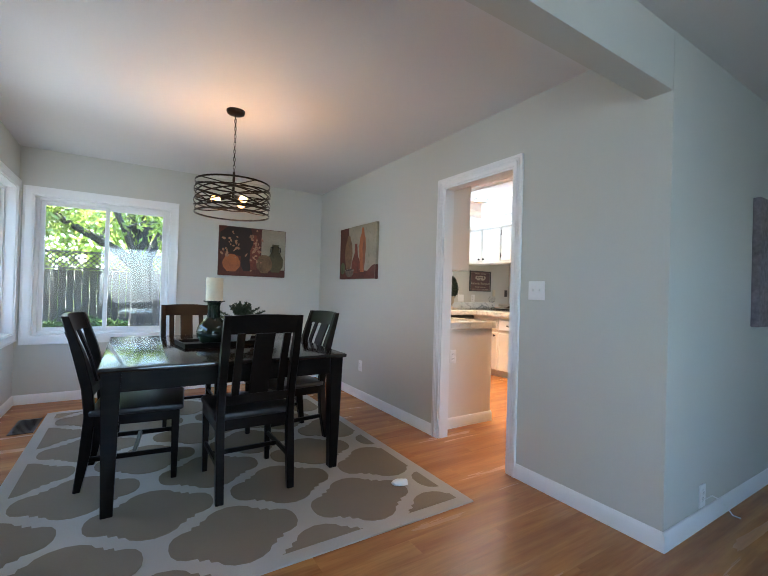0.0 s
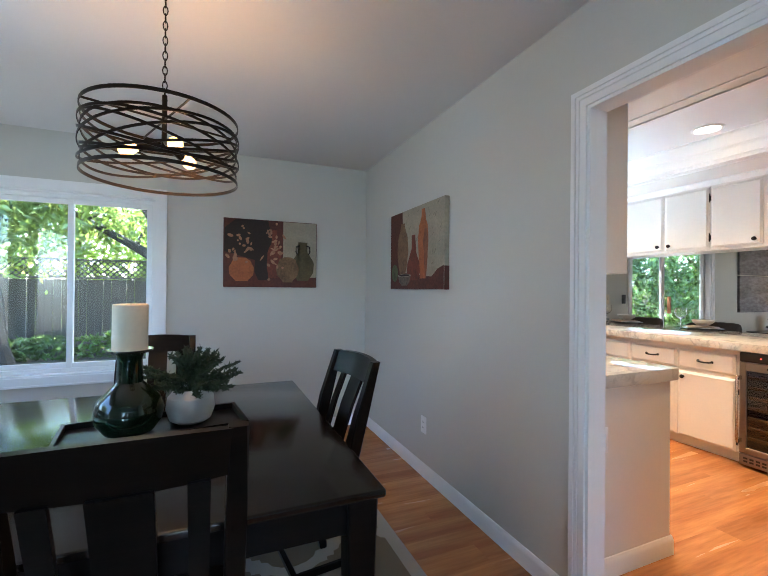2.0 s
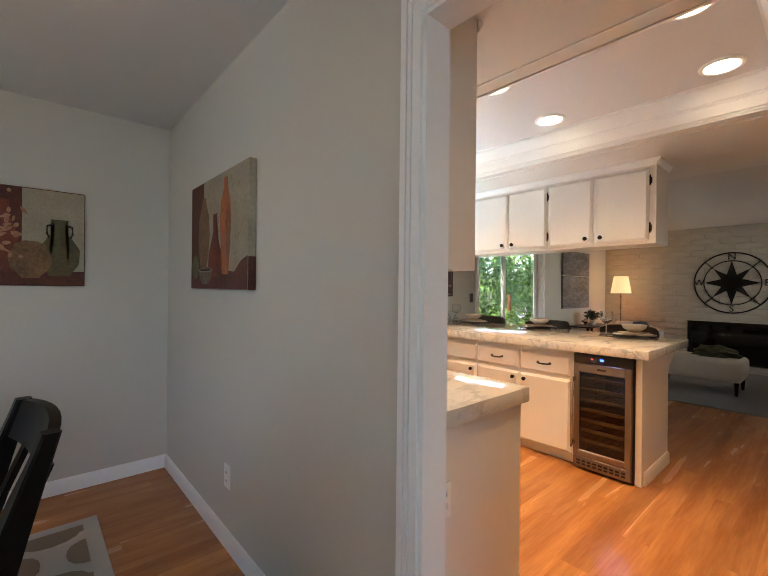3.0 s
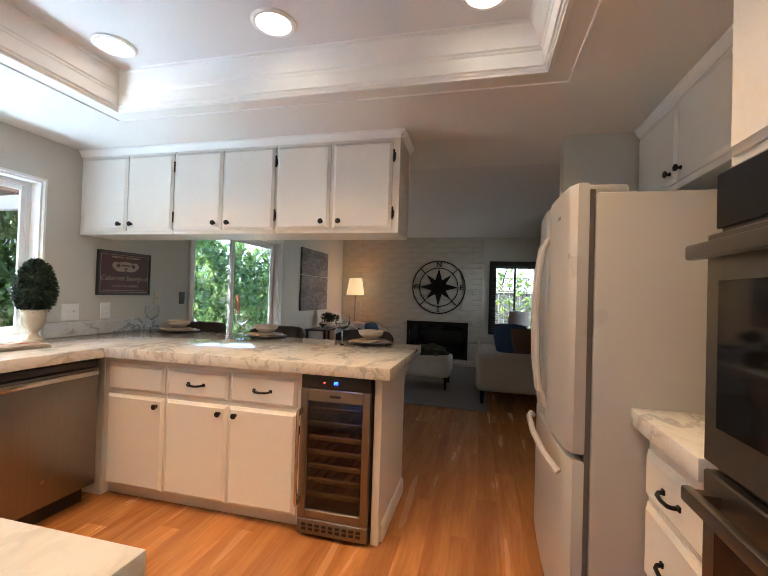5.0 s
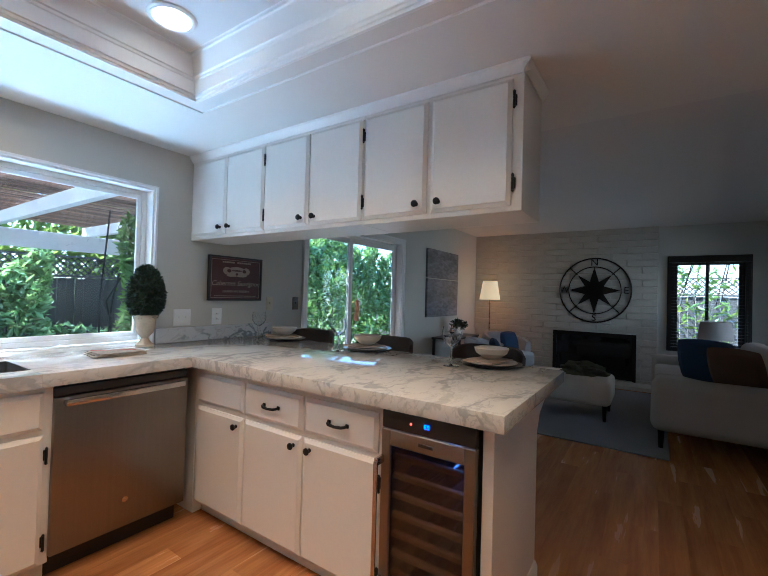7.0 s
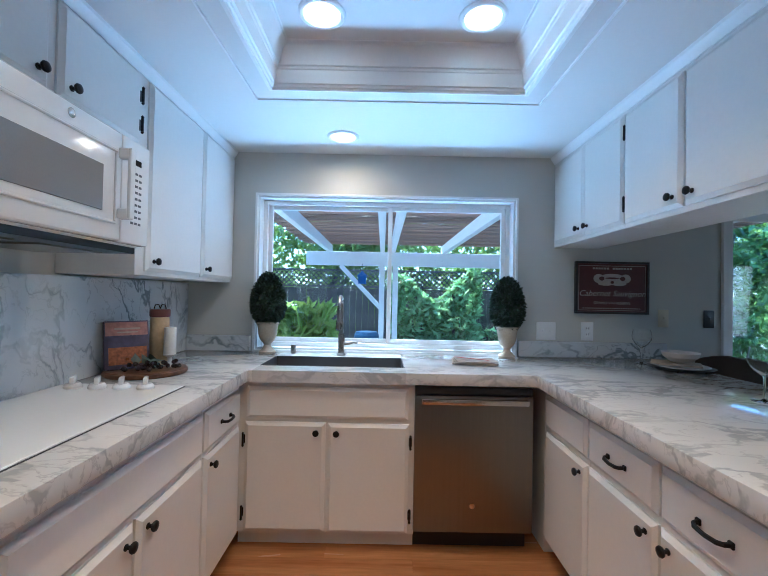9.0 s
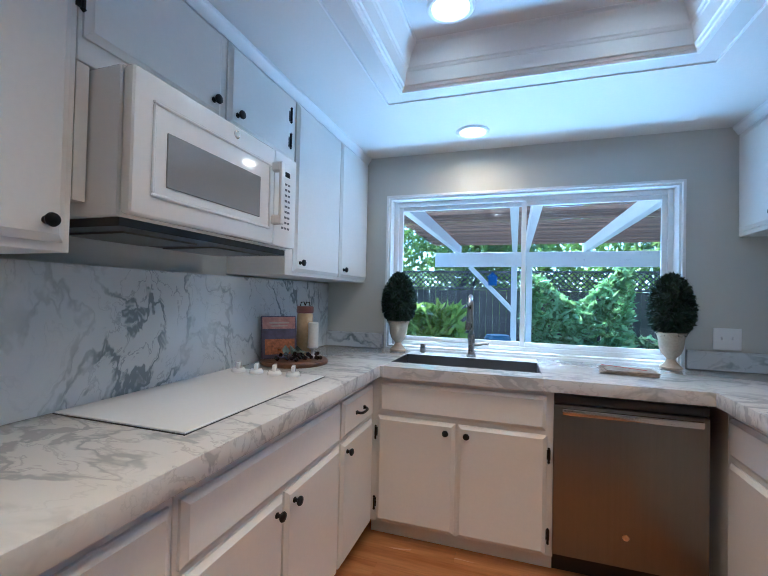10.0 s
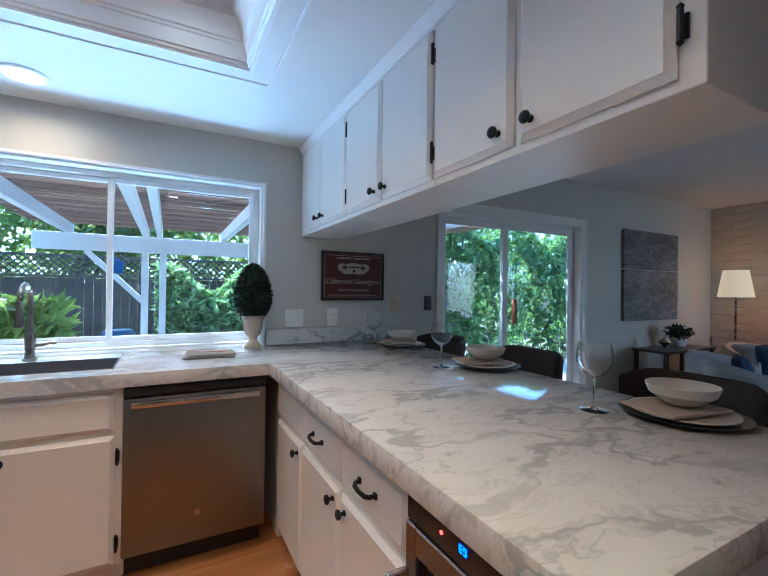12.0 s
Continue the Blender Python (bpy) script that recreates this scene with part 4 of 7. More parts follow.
part("badge", box(0.19, 0.24, 0.812, 0.826, 1.612, 1.626), M_STEELH, d1)

# south side: oven tower, drawer unit, cabinets
SOU = lambda x: pose(x, 1.895, 0, 0, 0, 180)
cabinet("drawer_cabinet", SOU(4.312), 0.436, 0.59, 0.10, 0.853, [("drawer", 0.015, 0.42, 0.635, 0.79, "pull", ""), ("drawer", 0.015, 0.42, 0.375, 0.615, "pull", ""), ("drawer", 0.015, 0.42, 0.11, 0.355, "pull", "")],
        "white painted drawer cabinet beside the fridge", 0.1, BASEG)
single("side_counter", box(3.876, 4.33, 1.302, 1.95, 0.855, 0.915, 0.006), M_MARBLE, pose(0, 0, 0), "short marble look worktop beside the fridge", "countertop")
tower = cabinet("oven_cabinet", pose(3.872, 1.895, 0, 0, 0, 180), 0.84, 0.59, 0.10, SO - 0.002, [("door", 0.02, 0.41, 1.63, 2.195, "rb", ""), ("door", 0.43, 0.82, 1.63, 2.195, "lb", ""), ("drawer", 0.02, 0.82, 0.11, 0.32, "pull", "")],
                "tall white painted cabinet around the double oven", 0.1)
oven = thing("double_oven", pose(3.872, 1.895, 0, 0, 0, 180), "dark glass and steel double wall oven", "oven")
part("frame", box(0.012, 0.828, -0.022, -0.001, 0.34, 1.60, 0.003, 1), M_STEEL, oven)
part("control_panel", box(0.016, 0.824, -0.036, -0.023, 1.46, 1.59, 0.003, 1), M_DARKGLASS, oven)
for z0, z1 in ((0.92, 1.447), (0.36, 0.90)):
    od = part("door", box(0.014, 0.826, -0.052, -0.023, z0, z1, 0.004, 1), M_STEEL, oven)
    part("door_glass", box(0.07, 0.77, -0.055, -0.0525, z0 + 0.09, z1 - 0.11), M_DARKGLASS, od, smooth=0)
    bm = box(0.05, 0.79, -0.115, -0.09, z1 - 0.065, z1 - 0.03, 0.007)
    for hx in (0.06, 0.75):
        solid(bm, hx, hx + 0.03, -0.1, -0.05, z1 - 0.06, z1 - 0.035)
    part("handle", bm, M_STEEL, od, "wide steel bar handle")
cabinet("wall_cabinet", pose(5.285, 1.62, 0, 0, 0, 180), 0.965, 0.315, 1.80, SO - 0.002, [("door", 0.03, 0.48, 1.83, 2.185, "rb", ""), ("door", 0.495, 0.95, 1.83, 2.185, "lb", "")], "white painted wall cabinet above the fridge", 0, UPG)
cabinet("wall_cabinet", pose(4.318, 1.62, 0, 0, 0, 180), 0.442, 0.315, 1.36, SO - 0.002, [("door", 0.02, 0.42, 1.385, 2.195, "rb", "")], "white painted wall cabinet beside the oven", 0, UPG)
crown_run("crown_south", [(3.876, 1.62), (5.285, 1.62)])
single("low_cupboard_filler", box(2.557, 3.03, 1.302, 1.88, 0.0, SO - 0.002), M_CAB, pose(0, 0, 0), "plain white tall pantry cupboard", "cabinet", smooth=0)

# recessed ceiling lights
M_CANGLOW = glow("can_light_lens", (1.0, 0.84, 0.66), 2.0)
for i, (cx, cy, cz) in enumerate(CANS):
    can = thing("recessed_light", pose(cx, cy, cz), "round white recessed ceiling light, switched on", "ceiling light", "recessed lights")
    part("trim_ring", lathe([(0.070, -0.001), (0.095, -0.001), (0.094, -0.006), (0.086, -0.011), (0.074, -0.010), (0.070, -0.001)], 32), M_TRIM, can)
    part("lens", lathe([(0.0, -0.003), (0.071, -0.003), (0.071, -0.001), (0.0, -0.001)], 32), M_CANGLOW, can, "glowing white lens")

# ---- dining room ----
rug = thing("dining_rug", pose(0, 0, 0), "beige rug with an ivory trellis pattern under the dining table", "rug")
RX0, RX1, RY0, RY1 = -0.245, 2.012, 1.932, 4.855
part("rug_body", box(RX0, RX1, RY0, RY1, 0.0, 0.009, 0.003, 1), M_RUG, rug)
quarter = [(0.262, 0.0), (0.257, 0.042), (0.238, 0.078), (0.205, 0.098), (0.168, 0.104), (0.164, 0.126), (0.132, 0.128), (0.128, 0.152), (0.104, 0.160), (0.088, 0.190), (0.052, 0.214), (0.0, 0.226)]
outline = quarter + [(-x, y) for x, y in quarter[-2::-1]] + [(-x, -y) for x, y in quarter[1:]] + [(x, -y) for x, y in quarter[-2:0:-1]]
bm = bmesh.new()
for r in range(-2, 9):
    for c in range(-3, 4):
        mx, my = 0.805 + 0.67 * c + (0.335 if r % 2 else 0.0), 2.266 + 0.375 * r
        if mx < RX0 - 0.3 or mx > RX1 + 0.3 or my < RY0 - 0.3 or my > RY1 + 0.3:
            continue
        one = bmesh.new()
        one.faces.new([one.verts.new((mx + x * 1.1, my + y * 1.09, 0.011)) for x, y in outline])
        for co, no in (((RX0 + 0.07, 0, 0), (-1, 0, 0)), ((RX1 - 0.07, 0, 0), (1, 0, 0)), ((0, RY0 + 0.07, 0), (0, -1, 0)), ((0, RY1 - 0.07, 0), (0, 1, 0))):
            bmesh.ops.bisect_plane(one, geom=one.verts[:] + one.edges[:] + one.faces[:], plane_co=co, plane_no=no, clear_outer=True)
        for f in one.faces:
            bm.faces.new([bm.verts.new(v.co) for v in f.verts])
        one.free()
out = bmesh.ops.extrude_face_region(bm, geom=bm.faces[:])
bmesh.ops.translate(bm, vec=(0, 0, -0.0035), verts=[v for v in out["geom"] if isinstance(v, bmesh.types.BMVert)])
part("medallion_pattern", bm, M_RUG_MOTIF, rug, "taupe pile medallions", smooth=0)

table = thing("dining_table", pose(0.885, 3.33, 0.009), "square espresso stained wooden dining table", "table")
bm = box(-0.665, 0.665, -0.69, 0.69, 0.722, 0.746, 0.008, 3)
part("tabletop", bm, M_TABLETOP, table)
bm = bmesh.new()
solid(bm, -0.58, 0.58, -0.635, -0.61, 0.615, 0.722)
solid(bm, -0.58, 0.58, 0.61, 0.635, 0.615, 0.722)
solid(bm, -0.625, -0.60, -0.56, 0.56, 0.615, 0.722)
solid(bm, 0.60, 0.625, -0.56, 0.56, 0.615, 0.722)
part("apron", bm, M_ESPRESSO, table, smooth=0)
for sx in (-1, 1):
    for sy in (-1, 1):
        bm = box(-0.043, 0.043, -0.043, 0.043, 0.0, 0.722, 0.005, 1)
        for v in bm.verts:
            if v.co.z < 0.3:
                v.co.x *= 0.62
                v.co.y *= 0.62
        leg = part("leg", bm, M_ESPRESSO, table)
        leg.matrix_local = pose(sx * 0.61, sy * 0.618, 0)


def dining_chair(m, label):
    """Faces +y; the seat's middle is over the origin."""
    ch = thing("dining_chair", m, label, "chair", "chairs round the table")
    part("seat", box(-0.225, 0.225, -0.205, 0.235, 0.445, 0.485, 0.016, 3), M_SEAT, ch, "dark padded seat")
    bm = bmesh.new()
    solid(bm, -0.205, 0.205, 0.195, 0.215, 0.385, 0.445)
    solid(bm, -0.205, 0.205, -0.20, -0.18, 0.385, 0.445)
    solid(bm, -0.215, -0.195, -0.18, 0.195, 0.385, 0.445)
    solid(bm, 0.195, 0.215, -0.18, 0.195, 0.385, 0.445)
    part("seat_frame", bm, M_ESPRESSO, ch, smooth=0)
    for sx in (-1, 1):
        bm = box(-0.02, 0.02, -0.02, 0.02, 0.0, 0.445, 0.004, 1)
        for v in bm.verts:
            if v.co.z < 0.2:
                v.co.x *= 0.72
                v.co.y *= 0.72
        part("leg", bm, M_ESPRESSO, ch).matrix_local = pose(sx * 0.195, 0.195, 0)
        prof = [(-0.245, 0.0), (-0.215, 0.22), (-0.20, 0.45), (-0.215, 0.62), (-0.255, 0.82), (-0.315, 1.05)]
        bm = bmesh.new()
        rings = []
        for y, z in prof:
            w = 0.021 if z < 0.9 else 0.019
            d = 0.024 if 0.1 < z < 0.9 else 0.016
            rings.append([bm.verts.new((sx * 0.195 + a * w, y + b * d, z)) for a, b in ((-1, -1), (1, -1), (1, 1), (-1, 1))])
        for a, b in zip(rings, rings[1:]):
            for i in range(4):
                bm.faces.new((a[i], a[(i + 1) % 4], b[(i + 1) % 4], b[i]))
        bm.faces.new(rings[0][::-1])
        bm.faces.new(rings[-1])
        bmesh.ops.bevel(bm, geom=[e for e in bm.edges if abs(e.verts[0].co.z - e.verts[1].co.z) > 0.05], offset=0.005, segments=1, affect="EDGES", profile=0.5)
        part("back_leg", bm, M_ESPRESSO, ch)
    # curved top rail and slats
    def rail(z0, z1, y0, y1, t, bow):
        bm = bmesh.new()
        n = 8
        rings = []
        for i in range(n + 1):
            u = -1 + 2 * i / n
            x = u * 0.212
            off = -bow * (1 - u * u)
            rings.append([bm.verts.new(p) for p in ((x, y0 + off - t, z0), (x, y0 + off + t, z0), (x, y1 + off + t, z1 + 0.012 * (1 - u * u)), (x, y1 + off - t, z1 + 0.012 * (1 - u * u)))])
        for a, b in zip(rings, rings[1:]):
            for i in range(4):
                bm.faces.new((a[i], a[(i + 1) % 4], b[(i + 1) % 4], b[i]))
        bm.faces.new(rings[0][::-1])
        bm.faces.new(rings[-1])
        return bm
    part("top_rail", rail(0.945, 1.045, -0.285, -0.313, 0.011, 0.03), M_ESPRESSO, ch, smooth=30)
    part("lower_rail", rail(0.535, 0.58, -0.205, -0.21, 0.01, 0.012), M_ESPRESSO, ch, smooth=30)
    for x, w in ((-0.125, 0.02), (0.0, 0.052), (0.125, 0.02)):
        bm = bmesh.new()
        rings = []
        for y, z in ((-0.214, 0.575), (-0.232, 0.68), (-0.262, 0.81), (-0.305, 0.95)):
            off = -0.026 * (1 - (x / 0.212) ** 2) * (z - 0.5) / 0.45
            rings.append([bm.verts.new((x + a * w, y + off + b * 0.007, z)) for a, b in ((-1, -1), (1, -1), (1, 1), (-1, 1))])
        for a, b in zip(rings, rings[1:]):
            for i in range(4):
                bm.faces.new((a[i], a[(i + 1) % 4], b[(i + 1) % 4], b[i]))
        bm.faces.new(rings[0][::-1])
        bm.faces.new(rings[-1])
        part("slat", bm, M_ESPRESSO, ch)
    for sx in (-1, 1):
        part("stretcher", box(sx * 0.195 - 0.009, sx * 0.195 + 0.009, -0.215, 0.19, 0.17, 0.20, 0.003, 1), M_ESPRESSO, ch)
    part("stretcher", box(-0.19, 0.19, -0.01, 0.01, 0.172, 0.198, 0.003, 1), M_ESPRESSO, ch)
    return ch


RZ = 0.0095
CHAIR = Matrix.Diagonal((1.0, 1.04, 0.962, 1.0))
chair = dining_chair(pose(0.966, 2.82, RZ, 0, 0, 1) @ CHAIR, "espresso stained slat back dining chair with dark padded seat")
copy_thing(chair, pose(0.407, 3.234, RZ, 0, 0, -96) @ CHAIR)
copy_thing(chair, pose(1.39, 3.39, RZ, 0, 0, 97) @ CHAIR)
copy_thing(chair, pose(0.80, 4.20, RZ, 0, 0, 180) @ CHAIR)

TB = 0.755
tray = thing("serving_tray", pose(0.93, 3.36, TB, 0, 0, 8), "low dark wooden tray on the dining table", "tray")
part("base", box(-0.30, 0.30, -0.14, 0.14, 0.0, 0.010, 0.003, 1), M_ESPRESSO, tray)
bm = bmesh.new()
for a, b, c, d in ((-0.30, 0.30, -0.14, -0.128), (-0.30, 0.30, 0.128, 0.14), (-0.30, -0.288, -0.128, 0.128), (0.288, 0.30, -0.128, 0.128)):
    solid(bm, a, b, c, d, 0.010, 0.032)
part("rim", bm, M_ESPRESSO, tray, smooth=0)
M_GREENGLASS = mat("green_glaze", (0.005, 0.012, 0.005), 0.12, vary=0.2, scale=6, fine=30, bump=0.0, coat=0.1)
vase = single("green_vase", lathe([(0.07, 0.0), (0.095, 0.012), (0.128, 0.06), (0.135, 0.105), (0.118, 0.155), (0.075, 0.20), (0.052, 0.225), (0.048, 0.32), (0.056, 0.345), (0.054, 0.352), (0.0, 0.350)], 36), M_GREENGLASS, pose(0.845, 3.335, TB + 0.0105) @ Matrix.Scale(0.82, 4), "dark green glazed vase used as a candle stand", "vase")
single("candle_plate", lathe([(0.0, 0.0), (0.055, 0.0), (0.072, 0.008), (0.074, 0.014), (0.066, 0.012), (0.0, 0.008)], 32), M_STEELH, pose(0.845, 3.335, TB + 0.298), "silvery metal candle plate on the vase", "candle plate")
M_WAX = mat("candle_wax", (0.72, 0.60, 0.42), 0.55, vary=0.05, scale=8, fine=60, bump=0.03)
can_ = thing("pillar_candle", pose(0.845, 3.335, TB + 0.307), "thick cream pillar candle on the green vase", "candle")
part("wax", lathe([(0.054, 0.0), (0.056, 0.004), (0.056, 0.162), (0.053, 0.166), (0.047, 0.163), (0.0, 0.158)], 32), M_WAX, can_)
part("wick", tube([(0, 0, 0.157), (0.001, 0.001, 0.170)], 0.0015, 6), M_BLACK, can_, "black wick")


def leaves(n, place, size, seed, length=1.8, bend=0.25, droop=0.0):
    """n small pointed leaves; place(rng) gives a spot and an outward way."""
    rng = np.random.default_rng(seed)
    verts, faces = [], []
    for i in range(n):
        p, o = place(rng)
        p, o = np.array(p, float), np.array(o, float)
        o = o + rng.normal(0, 0.6, 3)
        o[2] -= droop
        o /= np.linalg.norm(o) + 1e-9
        s = np.cross(o, rng.normal(0, 1, 3))
        s /= np.linalg.norm(s) + 1e-9
        u = np.cross(s, o)
        L = size * length * rng.uniform(0.6, 1.2) * 0.5
        w = size * rng.uniform(0.35, 0.6) * 0.5
        k = len(verts)
        verts += [tuple(p - o * L), tuple(p + s * w + u * bend * w), tuple(p + o * L), tuple(p - s * w + u * bend * w)]
        faces += [(k, k + 1, k + 2), (k, k + 2, k + 3)]
    return verts, faces


def leaf_part(name, n, place, size, seed, material, parent, label="", length=1.8):
    v, f = leaves(n, place, size, seed, length)
    ob = new(name, from_arrays(name, v, f, material))
    ob.parent = parent
    return tagged(ob, label)


herb = thing("potted_plant", pose(1.04, 3.40, TB + 0.0105), "small leafy green plant in a round white pot", "potted plant")
M_POT = mat("white_ceramic", (0.55, 0.55, 0.54), 0.4, vary=0.05, scale=8, fine=80, bump=0.02)
part("pot", lathe([(0.05, 0.0), (0.075, 0.015), (0.088, 0.055), (0.082, 0.10), (0.062, 0.125), (0.058, 0.13), (0.052, 0.125), (0.0, 0.115)], 28), M_POT, herb, "round white ceramic pot")
bm = bmesh.new()
rs = random.Random(4)
tips = []
for i in range(80):
    a, e = rs.uniform(0, 6.283), rs.uniform(0.05, 1.5)
    L = rs.uniform(0.09, 0.21)
    tip = (math.cos(a) * math.cos(e) * L * 1.05, math.sin(a) * math.cos(e) * L * 1.05, 0.12 + math.sin(e) * L * 0.85)
    mid = (tip[0] * 0.45, tip[1] * 0.45, 0.12 + (tip[2] - 0.12) * 0.65)
    tube([(tip[0] * 0.05, tip[1] * 0.05, 0.115), mid, tip], 0.0014, 4, bm)
    tips.append((mid, tip))
part("stems", bm, M_HERB, herb)
def herb_place(rng):
    a, b = tips[rng.integers(len(tips))]
    u = rng.uniform(0.0, 1.1)
    p = [a[i] + (b[i] - a[i]) * u for i in range(3)]
    return p, (p[0] * 4, p[1] * 4, 0.4)
leaf_part("foliage", 4600, herb_place, 0.024, 11, M_HERB, herb, "small rounded green leaves", 1.5)

# pendant lamp
PX, PY = 0.947, 3.322
pend = thing("pendant_lamp", pose(PX, PY, 0), "dark bronze drum pendant lamp of woven metal bands with three bulbs", "pendant lamp")
M_BRONZE = mat("dark_bronze", (0.022, 0.016, 0.012), 0.35, 0.8, vary=0.2, scale=20, fine=120, bump=0.02)
part("canopy", lathe([(0.0, CE - 0.028), (0.02, CE - 0.028), (0.058, CE - 0.022), (0.064, CE - 0.008), (0.064, CE), (0.0, CE)], 32), M_BRONZE, pend)
bm = bmesh.new()
zc = CE - 0.03
i = 0
while zc > 1.98:
    pts = [(0.0075 * math.cos(a) * (1 if i % 2 else 0), 0.0075 * math.cos(a) * (0 if i % 2 else 1), zc - 0.016 + 0.017 * math.sin(a)) for a in (2 * math.pi * q / 10 for q in range(10))]
    tube(pts, 0.0022, 5, bm, True)
    zc -= 0.0275
    i += 1
part("chain", bm, M_BRONZE, pend, "dark metal chain")
DR, DZ0, DZ1 = 0.252, 1.685, 1.90
part("stem", tube([(0, 0, 1.99), (0, 0, 1.80)], 0.009, 10), M_BRONZE, pend)


def band(profile_z, w=0.011, r=DR, t=0.0016, n=72):
    bm = bmesh.new()
    rings = []
    for q in range(n):
        a = 2 * math.pi * q / n
        z = profile_z(a)
        rings.append([bm.verts.new(((r + dr) * math.cos(a), (r + dr) * math.sin(a), z + dz)) for dr, dz in ((-t, -w / 2), (t, -w / 2), (t, w / 2), (-t, w / 2))])
    for q in range(n):
        a, b = rings[q], rings[(q + 1) % n]
        for i in range(4):
            bm.faces.new((a[i], a[(i + 1) % 4], b[(i + 1) % 4], b[i]))
    return bm


part("ring", band(lambda a: DZ1, 0.012), M_BRONZE, pend)
part("ring", band(lambda a: DZ0, 0.012), M_BRONZE, pend)
for q in range(9):
    ph, amp, mid = q * 2.4, (0.068, 0.05, 0.078)[q % 3], (DZ0 + DZ1) / 2 + (-0.012, 0.010, 0.0)[q % 3]
    part("woven_band", band(lambda a, ph=ph, amp=amp, mid=mid, q=q: mid + amp * math.sin(a + ph), 0.009, DR + (0.004 if q % 2 else -0.004)), M_BRONZE, pend)
bm = bmesh.new()
for q in range(4):
    a = 0.4 + q * math.pi / 2
    tube([(0.0, 0.0, DZ1), (DR * math.cos(a), DR * math.sin(a), DZ1)], 0.004, 6, bm)
part("spider", bm, M_BRONZE, pend)
M_BULB = glow("bulb_glow", (1.0, 0.42, 0.12), 0.6)
for q in range(3):
    a = 0.9 + q * 2.094
    arm = part("arm", tube([(0.012 * math.cos(a), 0.012 * math.sin(a), 1.82), (0.05 * math.cos(a), 0.05 * math.sin(a), 1.803), (0.085 * math.cos(a), 0.085 * math.sin(a), 1.791)], 0.010, 8, radii=[0.009, 0.015, 0.016]), M_BRONZE, pend)
    bm = lathe([(0.0, 0.0), (0.012, 0.0), (0.016, 0.012), (0.024, 0.03), (0.025, 0.045), (0.018, 0.06), (0.0, 0.066)], 16)
    d = Vector((math.cos(a), math.sin(a), -0.25))
    bmesh.ops.transform(bm, matrix=Matrix.Translation((0.086 * math.cos(a), 0.086 * math.sin(a), 1.791)) @ d.to_track_quat("Z", "Y").to_matrix().to_4x4(), verts=bm.verts)
    part("bulb", bm, M_BULB, arm, "glowing warm bulb").visible_shadow = False
    lamp("pendant_bulb_lamp", "POINT", (PX + 0.12 * math.cos(a), PY + 0.12 * math.sin(a), 1.782), 0.45, WARM, 0.025)

# wall pictures in the dining room
P_RUST = mat("paint_rust", (0.085, 0.022, 0.013), 0.7, vary=0.5, scale=9, fine=60, bump=0.1)
P_CREAM = mat("paint_cream", (0.31, 0.28, 0.205), 0.7, vary=0.2, scale=8, fine=60, bump=0.1)
P_OLIVE = mat("paint_olive", (0.085, 0.072, 0.032), 0.7, vary=0.4, scale=14, fine=60, bump=0.1)
P_TERRA = mat("paint_terracotta", (0.21, 0.08, 0.035), 0.7, vary=0.35, scale=14, fine=60, bump=0.1)
P_BROWN = mat("paint_brown", (0.17, 0.098, 0.045), 0.7, vary=0.5, scale=11, fine=60, bump=0.1)
P_ORANGE = mat("paint_orange", (0.34, 0.105, 0.032), 0.7, vary=0.35, scale=11, fine=60, bump=0.1)
P_BRICK = mat("paint_brick_red", (0.15, 0.034, 0.018), 0.7, vary=0.45, scale=12, fine=60, bump=0.1)
P_GREEN = mat("paint_sage", (0.085, 0.105, 0.045), 0.7, vary=0.5, scale=14, fine=60, bump=0.1)
P_BOWL = mat("paint_stoneware", (0.13, 0.105, 0.075), 0.7, vary=0.6, scale=40, fine=90, bump=0.1)
P_OCHRE = mat("paint_ochre", (0.22, 0.19, 0.13), 0.7, vary=0.3, scale=20, fine=60, bump=0.1)
P_DARK = mat("paint_dark", (0.020, 0.012, 0.009), 0.7, vary=0.4, scale=14, fine=60, bump=0.1)
P_GRAPE = mat("paint_grape", (0.34, 0.17, 0.10), 0.7, vary=0.4, scale=14, fine=60, bump=0.1)


def shape_part(name, pts, lift, material, parent, label=""):
    """A flat painted patch on a canvas; pts in (x, z), the canvas faces -y."""
    bm = bmesh.new()
    bm.faces.new([bm.verts.new((x, -lift, z)) for x, z in pts])
    bmesh.ops.triangulate(bm, faces=bm.faces[:])
    return part(name, bm, material, parent, label, smooth=0)


def urn(cx, z0, prof):
    """A vase outline, eased between the given half widths."""
    soft = []
    for (r0, a), (r1, c) in zip(prof, prof[1:]):
        for q in range(5):
            u = q / 5
            soft.append((r0 + (r1 - r0) * (u * 0.4 + 0.6 * u * u * (3 - 2 * u)), a + (c - a) * u))
    soft.append(prof[-1])
    return [(cx + r, z0 + z) for r, z in soft] + [(cx - r, z0 + z) for r, z in soft[::-1]]


def ellipse(cx, cz, a, b, n=20, rot=0.0):
    return [(cx + a * math.cos(t) * math.cos(rot) - b * math.sin(t) * math.sin(rot), cz + a * math.cos(t) * math.sin(rot) + b * math.sin(t) * math.cos(rot)) for t in (2 * math.pi * q / n for q in range(n))]


